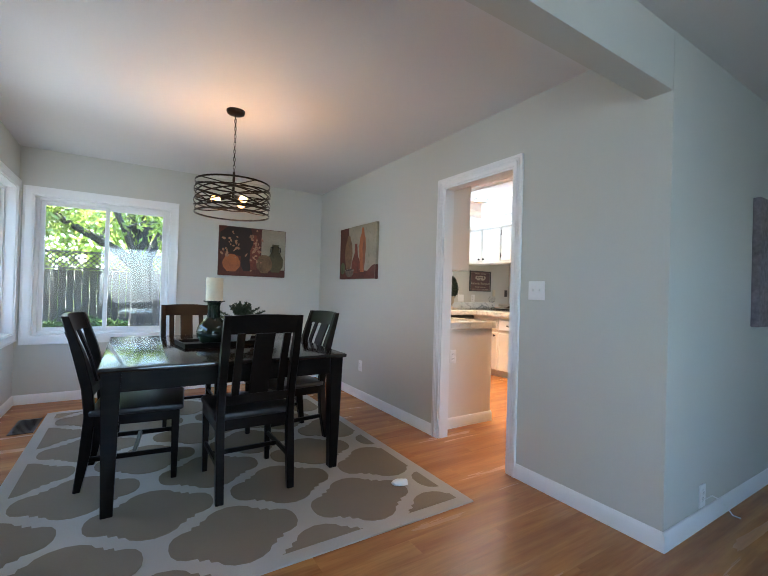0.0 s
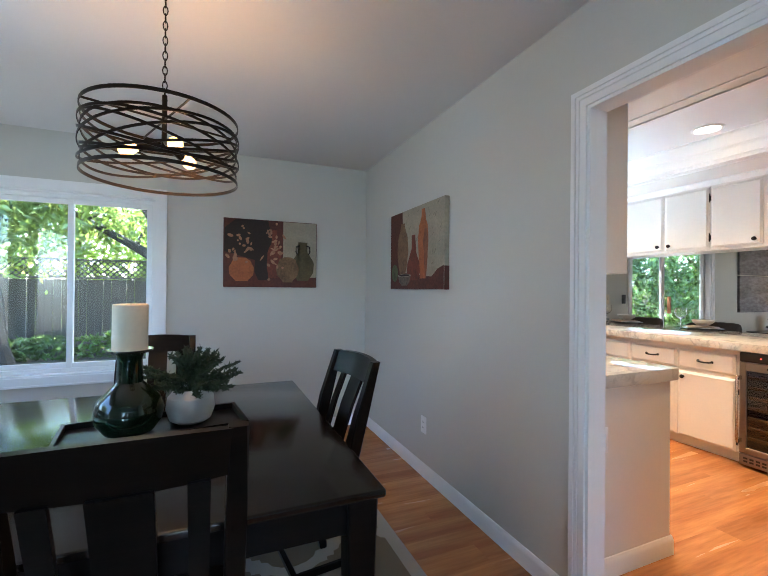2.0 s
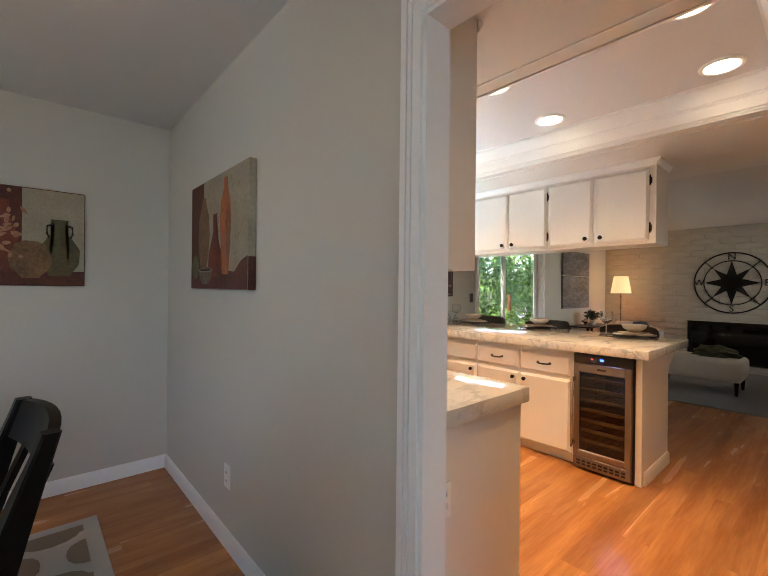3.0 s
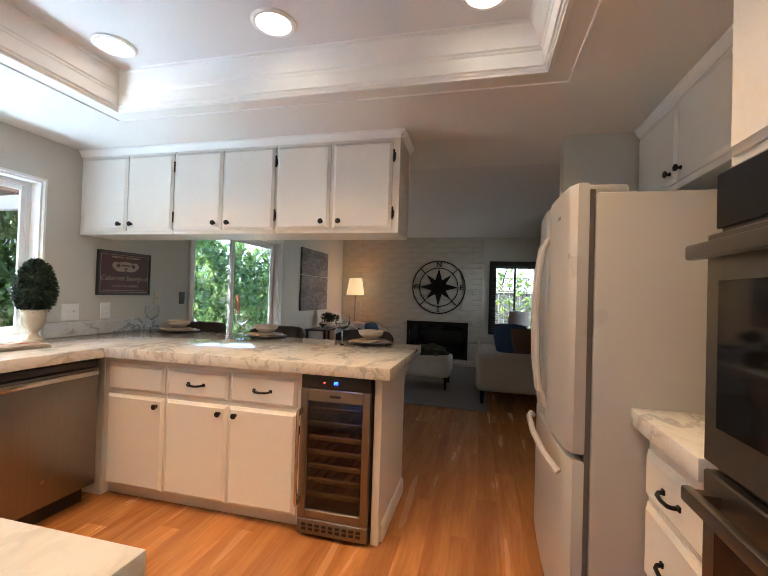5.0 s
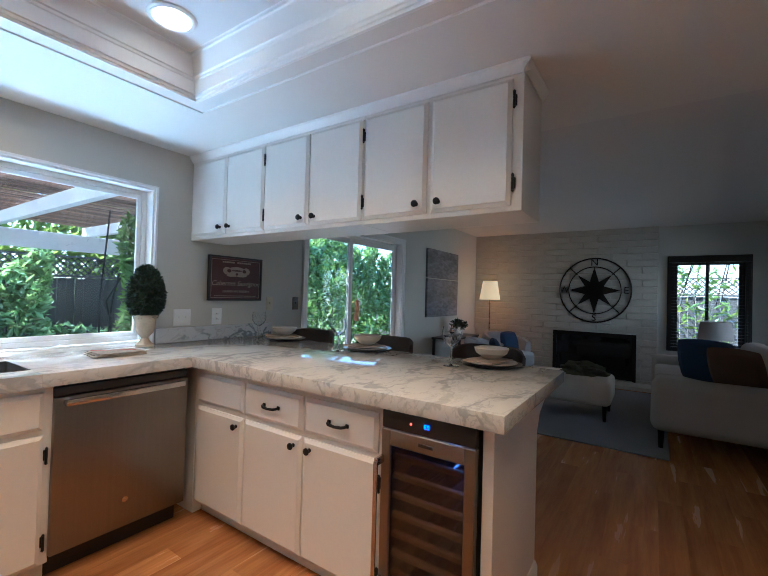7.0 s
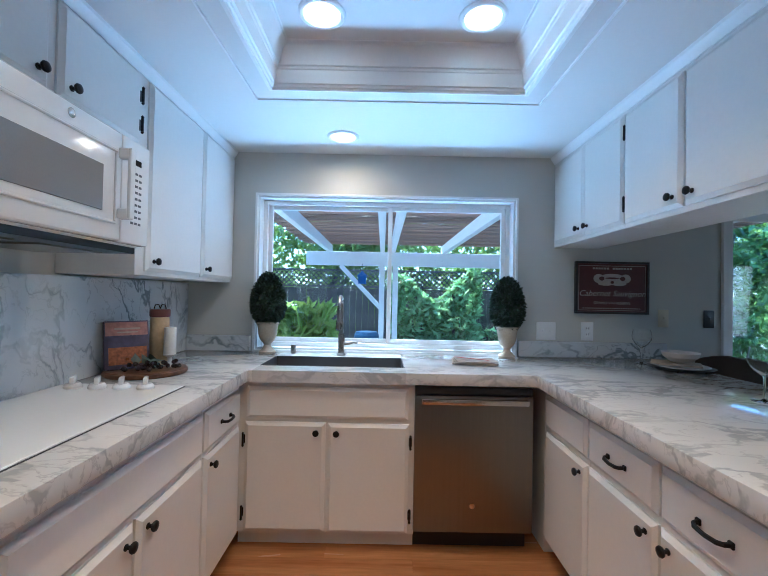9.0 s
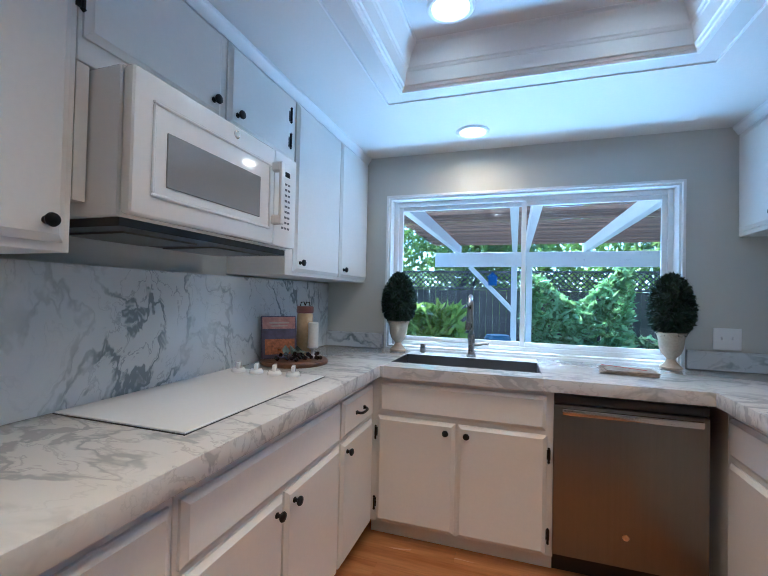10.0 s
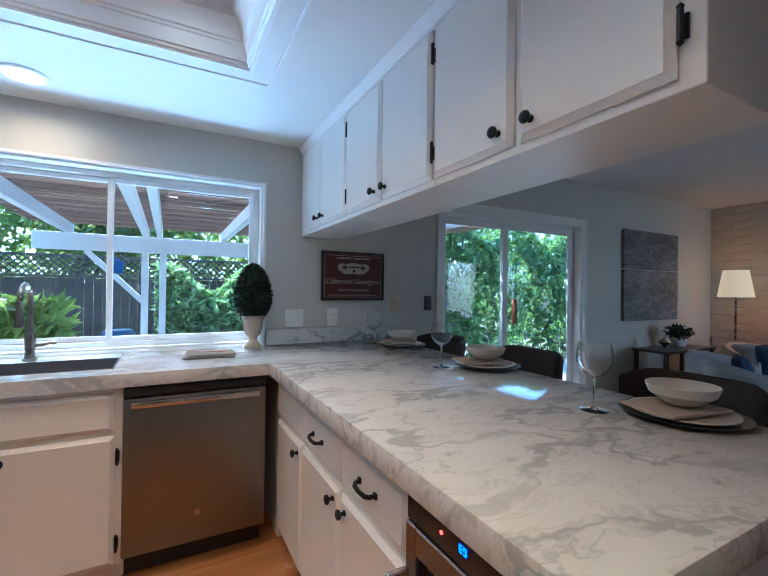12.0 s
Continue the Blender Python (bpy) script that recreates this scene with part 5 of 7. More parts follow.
pic = thing("painting", pose(1.19, NW - 0.001, 1.298), "wide canvas painting of clay jugs in rust and cream", "painting")
part("canvas", box(0.0, 0.79, -0.034, 0.0, 0.0, 0.582, 0.003, 1), P_RUST, pic)
T0 = 0.0346
shape_part("cream_ground", [(0.49, 0.09), (0.785, 0.09), (0.785, 0.577), (0.49, 0.577)], T0, P_CREAM, pic)
shape_part("dark_patch", [(0.005, 0.30), (0.30, 0.22), (0.40, 0.40), (0.36, 0.577), (0.10, 0.577), (0.01, 0.5)], T0, P_DARK, pic)
shape_part("jug", urn(0.145, 0.05, [(0.05, 0.0), (0.096, 0.06), (0.102, 0.11), (0.075, 0.17), (0.035, 0.20)]), T0 + 0.0006, P_ORANGE, pic)
shape_part("jug", urn(0.33, 0.06, [(0.05, 0.0), (0.08, 0.08), (0.075, 0.2), (0.03, 0.28), (0.03, 0.36)]), T0 + 0.0006, P_DARK, pic)
shape_part("bottle", urn(0.415, 0.08, [(0.05, 0.0), (0.062, 0.10), (0.058, 0.22), (0.022, 0.32), (0.018, 0.42)]), T0 + 0.0008, P_BRICK, pic)
shape_part("jug", urn(0.53, 0.045, [(0.04, 0.0), (0.092, 0.07), (0.100, 0.12), (0.070, 0.20), (0.030, 0.222)]), T0 + 0.0010, P_BROWN, pic)
shape_part("jug", urn(0.665, 0.06, [(0.05, 0.0), (0.095, 0.08), (0.10, 0.16), (0.06, 0.235), (0.026, 0.26), (0.026, 0.325), (0.045, 0.345)]), T0 + 0.0006, P_OLIVE, pic)
for sx in (-1, 1):
    bm = tube([(0.665 + sx * 0.027, -T0 - 0.001, 0.375), (0.665 + sx * 0.06, -T0 - 0.001, 0.365), (0.665 + sx * 0.062, -T0 - 0.001, 0.32), (0.665 + sx * 0.05, -T0 - 0.001, 0.295)], 0.006, 6)
    part("jug_handle", bm, P_DARK, pic)
rs = random.Random(8)
bm = bmesh.new()
for i in range(60):
    gx, gz = (rs.gauss(0.12, 0.06), rs.gauss(0.36, 0.08)) if i % 2 else (rs.gauss(0.42, 0.035), rs.gauss(0.30, 0.10))
    if not (0.02 < gx < 0.50 and 0.05 < gz < 0.56):
        continue
    bm.faces.new([bm.verts.new((x, -T0 - 0.0012 - 0.00002 * i, z)) for x, z in ellipse(gx, gz, rs.uniform(0.008, 0.03), rs.uniform(0.006, 0.014), 8, rs.uniform(0, 3.1))])
part("blossoms", bm, P_GRAPE, pic, smooth=0)

pic = thing("painting", pose(2.469, 4.622, 1.29, 0, 0, -90), "tall canvas painting of slender vases in rust and cream", "painting")
part("canvas", box(0.0, 0.82, -0.036, 0.0, 0.0, 0.586, 0.003, 1), P_CREAM, pic)
T0 = 0.0366
shape_part("rust_ground", [(0.004, 0.10), (0.12, 0.10), (0.24, 0.12), (0.225, 0.30), (0.215, 0.582), (0.004, 0.582)], T0, P_RUST, pic)
shape_part("table_band", [(0.004, 0.004), (0.816, 0.004), (0.816, 0.155), (0.74, 0.135), (0.66, 0.085), (0.48, 0.10), (0.22, 0.125), (0.004, 0.12)], T0 + 0.0004, P_RUST, pic)
shape_part("vase", urn(0.225, 0.10, [(0.045, 0.0), (0.078, 0.10), (0.094, 0.19), (0.082, 0.28), (0.040, 0.36), (0.026, 0.385), (0.030, 0.395)]), T0 + 0.0008, P_BROWN, pic)
shape_part("vase", urn(0.545, 0.075, [(0.045, 0.0), (0.062, 0.14), (0.074, 0.27), (0.062, 0.36), (0.026, 0.42), (0.019, 0.45), (0.024, 0.478)]), T0 + 0.0008, P_ORANGE, pic)
shape_part("vase_shade", urn(0.582, 0.075, [(0.008, 0.0), (0.024, 0.14), (0.036, 0.25), (0.018, 0.34)]), T0 + 0.0010, P_TERRA, pic)
shape_part("vase", urn(0.40, 0.065, [(0.075, 0.0), (0.100, 0.06), (0.094, 0.12), (0.040, 0.20), (0.022, 0.24), (0.020, 0.31), (0.027, 0.325)]), T0 + 0.0012, P_BRICK, pic)
shape_part("vase", ellipse(0.085, 0.125, 0.058, 0.068), T0 + 0.0012, P_GREEN, pic)
shape_part("bowl", urn(0.255, 0.028, [(0.050, 0.0), (0.090, 0.03), (0.108, 0.075)]), T0 + 0.0016, P_BOWL, pic)
shape_part("bowl_rim", ellipse(0.255, 0.103, 0.110, 0.011), T0 + 0.0020, P_CREAM, pic)
shape_part("bowl_hollow", ellipse(0.255, 0.104, 0.098, 0.008), T0 + 0.0023, P_DARK, pic)
rs = random.Random(21)
bm = bmesh.new()
for i in range(46):
    gx, gz = rs.uniform(0.25, 0.80), rs.uniform(0.17, 0.57)
    bm.faces.new([bm.verts.new((x, -T0 - 0.0003 - 0.000004 * i, z)) for x, z in ellipse(gx, gz, rs.uniform(0.006, 0.026), rs.uniform(0.002, 0.006), 8, rs.uniform(0.3, 1.9))])
part("brush_marks", bm, P_OCHRE, pic, smooth=0)
part("wrapped_edge", box(0.8202, 0.8212, -0.0358, -0.001, 0.001, 0.15), P_RUST, pic, smooth=0)


def plate(name, m, w, h, kind, label, colour=None):
    p = thing(name, m, label, "switch" if kind == "switch" else "outlet")
    mt = colour or M_TRIM
    part("cover", box(-w / 2, w / 2, -0.007, 0.0, -h / 2, h / 2, 0.0025, 2), mt, p)
    n = max(1, round(w / 0.058)) if kind == "switch" else 1
    for i in range(n):
        cx = (i - (n - 1) / 2) * 0.046
        if kind == "switch":
            part("toggle", box(cx - 0.005, cx + 0.005, -0.017, -0.006, -0.004, 0.012, 0.002, 1), mt, p)
        else:
            for dz in (-0.02, 0.02):
                part("socket", box(cx - 0.015, cx + 0.015, -0.009, -0.006, dz - 0.013, dz + 0.013, 0.003, 1), mt, p)
                bm = bmesh.new()
                solid(bm, cx - 0.007, cx - 0.005, -0.0096, -0.0088, dz - 0.005, dz + 0.006)
                solid(bm, cx + 0.005, cx + 0.007, -0.0096, -0.0088, dz - 0.005, dz + 0.006)
                part("slots", bm, M_BLACKPL, p, smooth=0)
    return p


M_ALMOND = mat("almond_plastic", (0.62, 0.56, 0.42), 0.4)
plate("wall_switch", pose(2.469, 1.90, 1.20, 0, 0, -90), 0.116, 0.116, "switch", "white double wall switch beside the doorway")
plate("wall_outlet", pose(2.469, 4.11, 0.355, 0, 0, -90), 0.07, 0.115, "outlet", "white wall outlet above the baseboard")
plate("wall_outlet", pose(2.88, 1.179, 0.16), 0.07, 0.115, "outlet", "white wall outlet above the baseboard")
plate("wall_outlet", pose(2.72, 2.929, 0.62), 0.07, 0.115, "outlet", "white outlet on the counter end panel")
plate("wall_switch", pose(5.0, NW - 0.001, 1.088), 0.128, 0.118, "switch", "white double switch above the marble strip")
plate("wall_outlet", pose(5.275, NW - 0.001, 1.09), 0.082, 0.122, "outlet", "white outlet above the marble strip")
plate("wall_switch", pose(5.784, NW - 0.001, 1.186), 0.07, 0.118, "switch", "almond coloured wall switch", M_ALMOND)
plate("wall_switch", pose(6.09, NW - 0.001, 1.187), 0.07, 0.118, "switch", "dark grey wall control beside the patio door", M_BLACKPL)

can2 = thing("canvas_print", pose(3.52, 1.179, 1.02), "grey and mauve canvas print", "painting")
M_MAUVE = mat("paint_mauve", (0.22, 0.19, 0.20), 0.7, vary=0.5, scale=3, fine=30, bump=0.1)
part("canvas", box(0.0, 0.9, -0.04, 0.0, 0.0, 0.78, 0.003, 1), M_MAUVE, can2)
vent = thing("floor_vent", pose(-0.415, 4.34, 0.0), "dark metal floor register beside the rug", "floor vent")
part("frame", box(0.0, 0.155, 0.0, 0.40, 0.0, 0.004, 0.001, 1), M_BRONZE, vent)
for i in range(12):
    part("slat", box(0.02, 0.135, 0.02 + i * 0.031, 0.036 + i * 0.031, 0.0045, 0.0065), M_BLACKPL, vent, smooth=0)
bm = bmesh.new()
bmesh.ops.create_icosphere(bm, subdivisions=2, radius=0.055)
for v in bm.verts:
    k = 1 + 0.35 * noise.noise(v.co * 30)
    v.co = Vector((v.co.x * k, v.co.y * 0.55 * k, max(0.0, v.co.z * 0.4 * k + 0.008)))
single("white_cloth", bm, M_TRIM, pose(1.755, 2.285, 0.0115, 0, 0, -20), "small crumpled white cloth on the rug", "cloth")
cord = single("power_cord", tube([(3.16, 1.10, 0.004), (3.12, 1.12, 0.02), (3.06, 1.15, 0.10), (2.98, 1.168, 0.14), (2.895, 1.168, 0.142)], 0.0035, 6), M_TRIM, pose(0, 0, 0), "thin white cord plugged into the outlet", "cord")

# ---- kitchen: small things ----
CT = 0.9155


def text_mesh(body, size, depth, material, parent, m, label="", slant=0.0):
    cu = bpy.data.curves.new("lettering", "FONT")
    cu.body, cu.size, cu.extrude = body, size, depth
    cu.align_x, cu.align_y, cu.shear = "CENTER", "CENTER", slant
    cu.resolution_u = 3
    tmp = bpy.data.objects.new("lettering", cu)
    me = bpy.data.meshes.new_from_object(tmp)
    bpy.data.objects.remove(tmp)
    bpy.data.curves.remove(cu)
    me.materials.append(material)
    ob = new("lettering", me)
    ob.parent = parent
    ob.matrix_local = m
    return tagged(ob, label)


sign = thing("wine_sign", pose(5.186, NW - 0.001, 1.21), "dark red framed wooden wine sign with cream lettering", "sign")
M_SIGN = mat("sign_red", (0.060, 0.010, 0.010), 0.5, vary=0.25, scale=8, fine=50, bump=0.05)
M_SIGNINK = mat("sign_cream", (0.42, 0.34, 0.27), 0.6, vary=0.15, scale=20, fine=90, bump=0.0)
part("board", box(0.012, 0.478, -0.018, 0.0, 0.012, 0.336, 0.001, 1), M_SIGN, sign)
bm = bmesh.new()
for a, b, c, d in ((0.0, 0.49, 0.0, 0.013), (0.0, 0.49, 0.335, 0.348), (0.0, 0.013, 0.013, 0.335), (0.477, 0.49, 0.013, 0.335)):
    solid(bm, a, b, -0.028, 0.0, c, d, 0.002, 1)
part("frame", bm, M_BLACKPL, sign)
bm = bmesh.new()
for a, b, c, d in ((0.022, 0.468, 0.022, 0.025), (0.022, 0.468, 0.318, 0.321), (0.022, 0.025, 0.025, 0.318), (0.465, 0.468, 0.025, 0.318)):
    solid(bm, a, b, -0.0188, -0.0178, c, d)
for i in range(14):
    if i != 6:
        solid(bm, 0.115 + i * 0.019, 0.129 + i * 0.019, -0.0188, -0.0178, 0.296, 0.308)
for i in range(26):
    solid(bm, 0.05 + i * 0.015, 0.060 + i * 0.015, -0.0188, -0.0178, 0.034, 0.040)
part("line_border", bm, M_SIGNINK, sign, smooth=0)
text_mesh("Cabernet Sauvignon", 0.055, 0.0006, M_SIGNINK, sign, pose(0.245, -0.0186, 0.135, 90), slant=0.35)
text_mesh("GRAND VIN RESERVE", 0.026, 0.0006, M_SIGNINK, sign, pose(0.245, -0.0186, 0.072, 90))
bm = bmesh.new()
for k, (ex, ez, a, b) in enumerate(((0.155, 0.235, 0.035, 0.03), (0.335, 0.235, 0.035, 0.03), (0.245, 0.222, 0.10, 0.028), (0.245, 0.25, 0.07, 0.018), (0.20, 0.20, 0.05, 0.012), (0.29, 0.20, 0.05, 0.012))):
    bm.faces.new([bm.verts.new((x, -0.0184 - 0.0002 * k, z)) for x, z in ellipse(ex, ez, a, b, 18)])
part("emblem", bm, M_SIGNINK, sign, "cream pictorial emblem", smooth=0)
bm = bmesh.new()
for k, (ex, ez, a, b) in enumerate(((0.175, 0.235, 0.018, 0.014), (0.315, 0.235, 0.018, 0.014), (0.245, 0.238, 0.05, 0.006), (0.245, 0.21, 0.012, 0.01))):
    bm.faces.new([bm.verts.new((x, -0.0198 - 0.0002 * k, z)) for x, z in ellipse(ex, ez, a, b, 14)])
part("emblem_shade", bm, M_SIGN, sign, smooth=0)

M_URN = mat("stone_urn", (0.40, 0.33, 0.24), 0.8, vary=0.2, scale=10, fine=90, bump=0.1)


def topiary(m, label):
    tp = thing("topiary", m, label, "topiary", "topiaries by the window")
    part("urn", lathe([(0.052, 0.0), (0.054, 0.012), (0.042, 0.022), (0.026, 0.04), (0.021, 0.055), (0.028, 0.066), (0.046, 0.085), (0.058, 0.12), (0.062, 0.165), (0.068, 0.185), (0.075, 0.195), (0.073, 0.203), (0.06, 0.198), (0.0, 0.19)], 28), M_URN, tp, "weathered beige stone urn")
    bm = bmesh.new()
    bmesh.ops.create_icosphere(bm, subdivisions=3, radius=1.0)
    for v in bm.verts:
        k = 1 + 0.06 * noise.noise(v.co * 3)
        v.co = Vector((v.co.x * 0.086 * k, v.co.y * 0.086 * k, 0.345 + v.co.z * 0.155 * k))
    core = part("core", bm, M_BOX_LEAF, tp)
    def place(rng):
        d = rng.normal(0, 1, 3)
        d /= np.linalg.norm(d)
        w = 0.100 * (1.0 - 0.17 * d[2]) + rng.normal(0, 0.004)
        return (d[0] * w, d[1] * w, 0.345 + d[2] * 0.17), d * 1.2
    leaf_part("foliage", 1900, place, 0.033, 21, M_BOX_LEAF, tp, "dense dark green boxwood leaves", 1.4)
    return tp


tp = topiary(pose(3.16, 5.235, CT), "dark green boxwood topiary in a beige stone urn")
copy_thing(tp, pose(4.72, 5.235, CT, 0, 0, 70))

M_PLATE = mat("dark_charger", (0.035, 0.035, 0.038), 0.3, vary=0.1, scale=10, fine=80, bump=0.01)
M_NAPKIN = mat("linen_napkin", (0.42, 0.34, 0.27), 0.9, vary=0.08, scale=10, fine=400, bump=0.15)
M_BOWL = mat("cream_stoneware", (0.62, 0.58, 0.52), 0.35, vary=0.06, scale=12, fine=120, bump=0.02)


def folded_cloth(w, d, t, seed):
    bm = bmesh.new()
    n = 10
    rows = []
    for lay in (0, 1):
        g = []
        for i in range(n + 1):
            for j in range(n + 1):
                x, y = (i / n - 0.5) * w, (j / n - 0.5) * d
                z = (0.003 * noise.noise(Vector((x * 18, y * 18, seed))) + 0.004) + (t if lay else 0.0)
                g.append(bm.verts.new((x + 0.004 * noise.noise(Vector((y * 20, 3, seed))), y, z)))
        rows.append(g)
    for i in range(n):
        for j in range(n):
            a = i * (n + 1) + j
            bm.faces.new([rows[1][q] for q in (a, a + n + 1, a + n + 2, a + 1)])
            bm.faces.new([rows[0][q] for q in (a + 1, a + n + 2, a + n + 1, a)])
    ring = [i * (n + 1) for i in range(n)] + [n * (n + 1) + j for j in range(n)] + [(n - i) * (n + 1) + n for i in range(n)] + [n - j for j in range(n)]
    for a, b in zip(ring, ring[1:] + ring[:1]):
        bm.faces.new((rows[0][a], rows[0][b], rows[1][b], rows[1][a]))
    return bm


CHARGER = lathe([(0.0, 0.0), (0.11, 0.0), (0.135, 0.006), (0.161, 0.013), (0.165, 0.016), (0.158, 0.015), (0.13, 0.009), (0.0, 0.006)], 48)
PLATE2 = lathe([(0.0, 0.0), (0.08, 0.0), (0.122, 0.008), (0.140, 0.014), (0.138, 0.017), (0.112, 0.011), (0.0, 0.006)], 48)
BOWL = lathe([(0.0, 0.0), (0.035, 0.0), (0.05, 0.006), (0.085, 0.032), (0.095, 0.058), (0.093, 0.060), (0.080, 0.034), (0.045, 0.012), (0.0, 0.010)], 40)
me_c, me_p, me_b = mesh_of("charger", CHARGER, M_PLATE), mesh_of("plate", PLATE2, M_BOWL), mesh_of("bowl", BOWL, M_BOWL)
me_n = mesh_of("napkin", folded_cloth(0.17, 0.24, 0.008, 2), M_NAPKIN)
for px, py, rz in ((5.61, 3.25, 20), (5.62, 4.11, 10), (5.62, 4.92, -5)):
    tagged(new("charger_plate", me_c), "round dark charger plate on the peninsula", "plate", "place settings").matrix_world = pose(px, py, CT)
    tagged(new("dinner_plate", me_p), "cream stoneware plate on a dark charger", "plate", "place settings").matrix_world = pose(px, py, CT + 0.0065)
    tagged(new("napkin", me_n), "folded beige linen napkin on a plate", "napkin", "place settings").matrix_world = pose(px - 0.02, py + 0.01, CT + 0.0225, 0, 0, 60 + rz)
    tagged(new("bowl", me_b), "cream stoneware bowl on a folded napkin", "bowl", "place settings").matrix_world = pose(px, py, CT + 0.0385)


def wine_glass(m):
    prof_o = [(0.042, 0.0), (0.0415, 0.0014), (0.012, 0.0045), (0.0045, 0.012), (0.0042, 0.090), (0.008, 0.101), (0.034, 0.119), (0.051, 0.147), (0.054, 0.170), (0.047, 0.212)]
    prof_i = [(0.0457, 0.212), (0.0526, 0.170), (0.0496, 0.147), (0.0326, 0.121), (0.007, 0.105), (0.0, 0.1045)]
    bm = lathe([(0.0, 0.0)] + prof_o + prof_i, 28)
    ob = single("wine_glass", bm, M_CLEAR, m, "clear stemmed wine glass on the peninsula", "wine glass", "wine glasses")
    ob.visible_shadow = False
    return ob


g = wine_glass(pose(5.43, 3.41, CT + 0.001))
for gx, gy in ((5.42, 4.20), (5.50, 5.08)):
    copy_thing(g, pose(gx, gy, CT + 0.001)).visible_shadow = False

# papers, board with cookbook and jar
M_PAPER = mat("printed_paper", (0.36, 0.31, 0.25), 0.8, vary=0.35, scale=25, fine=90, bump=0.02)
M_PAPER_RED = mat("paper_red_print", (0.40, 0.08, 0.06), 0.8, vary=0.3, scale=25, fine=90, bump=0.02)
pap = thing("folded_cloth", pose(4.45, 4.99, CT, 0, 0, -8), "folded printed tea towel beside the sink", "tea towel")
for i in range(3):
    part("fold", folded_cloth(0.255 - 0.012 * i, 0.20 - 0.012 * i, 0.004, 5 + i), M_PAPER, pap).matrix_local = pose(0.004 * i, -0.005 * i, 0.007 * i, 0, 0, 4 * i)
part("red_stripe", box(-0.11, 0.10, -0.035, -0.025, 0.029, 0.031), M_PAPER_RED, pap, smooth=0).matrix_local = pose(0, 0, 0, 0, 0, -24)
board = single("wooden_board", lathe([(0.0, 0.0), (0.172, 0.0), (0.178, 0.006), (0.176, 0.018), (0.168, 0.024), (0.0, 0.024)], 44), wood("board_wood", (0.20, 0.09, 0.035), (0.07, 0.03, 0.012), (9, 30, 30), 0.45), pose(2.79, 4.53, CT), "round brown wooden board on the counter corner", "board")
BD = CT + 0.0245
book = thing("cookbook", pose(2.723, 4.49, BD, -14, 0, 44), "leaning cookbook with a colourful food cover", "book")
part("cover", box(-0.092, 0.092, -0.012, 0.010, 0.0, 0.225, 0.002, 1), mat("book_cover", (0.07, 0.06, 0.10), 0.3, vary=0.6, scale=8, fine=30), book)
part("food_photo", box(-0.075, 0.08, -0.0135, -0.012, 0.02, 0.10), mat("book_photo", (0.30, 0.10, 0.035), 0.3, vary=0.7, scale=30, fine=90), book, smooth=0)
part("sky_band", box(-0.086, 0.086, -0.0135, -0.012, 0.155, 0.218), mat("book_band", (0.36, 0.18, 0.15), 0.3, vary=0.4, scale=18, fine=60), book, smooth=0)
bm = bmesh.new()
solid(bm, -0.05, 0.055, -0.0145, -0.0135, 0.183, 0.191)
solid(bm, -0.04, 0.045, -0.0145, -0.0135, 0.167, 0.173)
part("title_bars", bm, M_SIGNINK, book, smooth=0)
stand = single("book_stand", box(-0.08, 0.08, -0.02, 0.03, 0.0, 0.012, 0.002, 1), M_BLACK, pose(2.716, 4.498, BD, 0, 0, 44), "small black book stand", "stand")
jar = thing("jar", pose(2.788, 4.635, BD), "tall cream ceramic jar with a red brown lid", "jar")
part("body", lathe([(0.040, 0.0), (0.044, 0.008), (0.044, 0.225), (0.040, 0.235), (0.0, 0.235)], 28), mat("jar_cream", (0.50, 0.37, 0.20), 0.35, vary=0.25, scale=12, fine=40), jar)
part("lid", lathe([(0.045, 0.236), (0.047, 0.242), (0.047, 0.268), (0.044, 0.274), (0.0, 0.275)], 28), mat("jar_lid", (0.13, 0.04, 0.03), 0.4), jar, "red brown lid")
bm = tube([(-0.03, 0, 0.274), (-0.026, 0, 0.295), (-0.008, 0, 0.297), (0.0, 0, 0.277)], 0.003, 6)
tube([(0.0, 0, 0.277), (0.008, 0, 0.297), (0.026, 0, 0.295), (0.03, 0, 0.274)], 0.003, 6, bm)
part("wire_bail", bm, M_BLACK, jar)
cs = thing("candle_holder", pose(2.863, 4.595, BD), "white pillar candle on a small stand", "candle")
part("stand", lathe([(0.026, 0.0), (0.024, 0.006), (0.009, 0.02), (0.009, 0.04), (0.028, 0.052), (0.030, 0.056), (0.0, 0.057)], 24), M_POT, cs)
part("wax", lathe([(0.028, 0.0575), (0.028, 0.185), (0.025, 0.188), (0.0, 0.184)], 24), mat("white_wax", (0.70, 0.68, 0.63), 0.5), cs)
bm = bmesh.new()
rs = random.Random(5)
for i in range(40):
    gx, gy = rs.gauss(0, 0.045), rs.gauss(0, 0.018)
    bmesh.ops.create_icosphere(bm, subdivisions=2, radius=0.0105, matrix=Matrix.Translation((gx, gy, 0.0105 + max(0, rs.gauss(0.008, 0.009)))))
grapes = thing("grape_bunch", pose(2.843, 4.475, BD, 0, 0, 35), "bunch of dark faux grapes with leaves on the board", "grapes")
part("berries", bm, mat("grape_skin", (0.018, 0.010, 0.014), 0.25, vary=0.3, scale=20, fine=80, island=0.4), grapes)
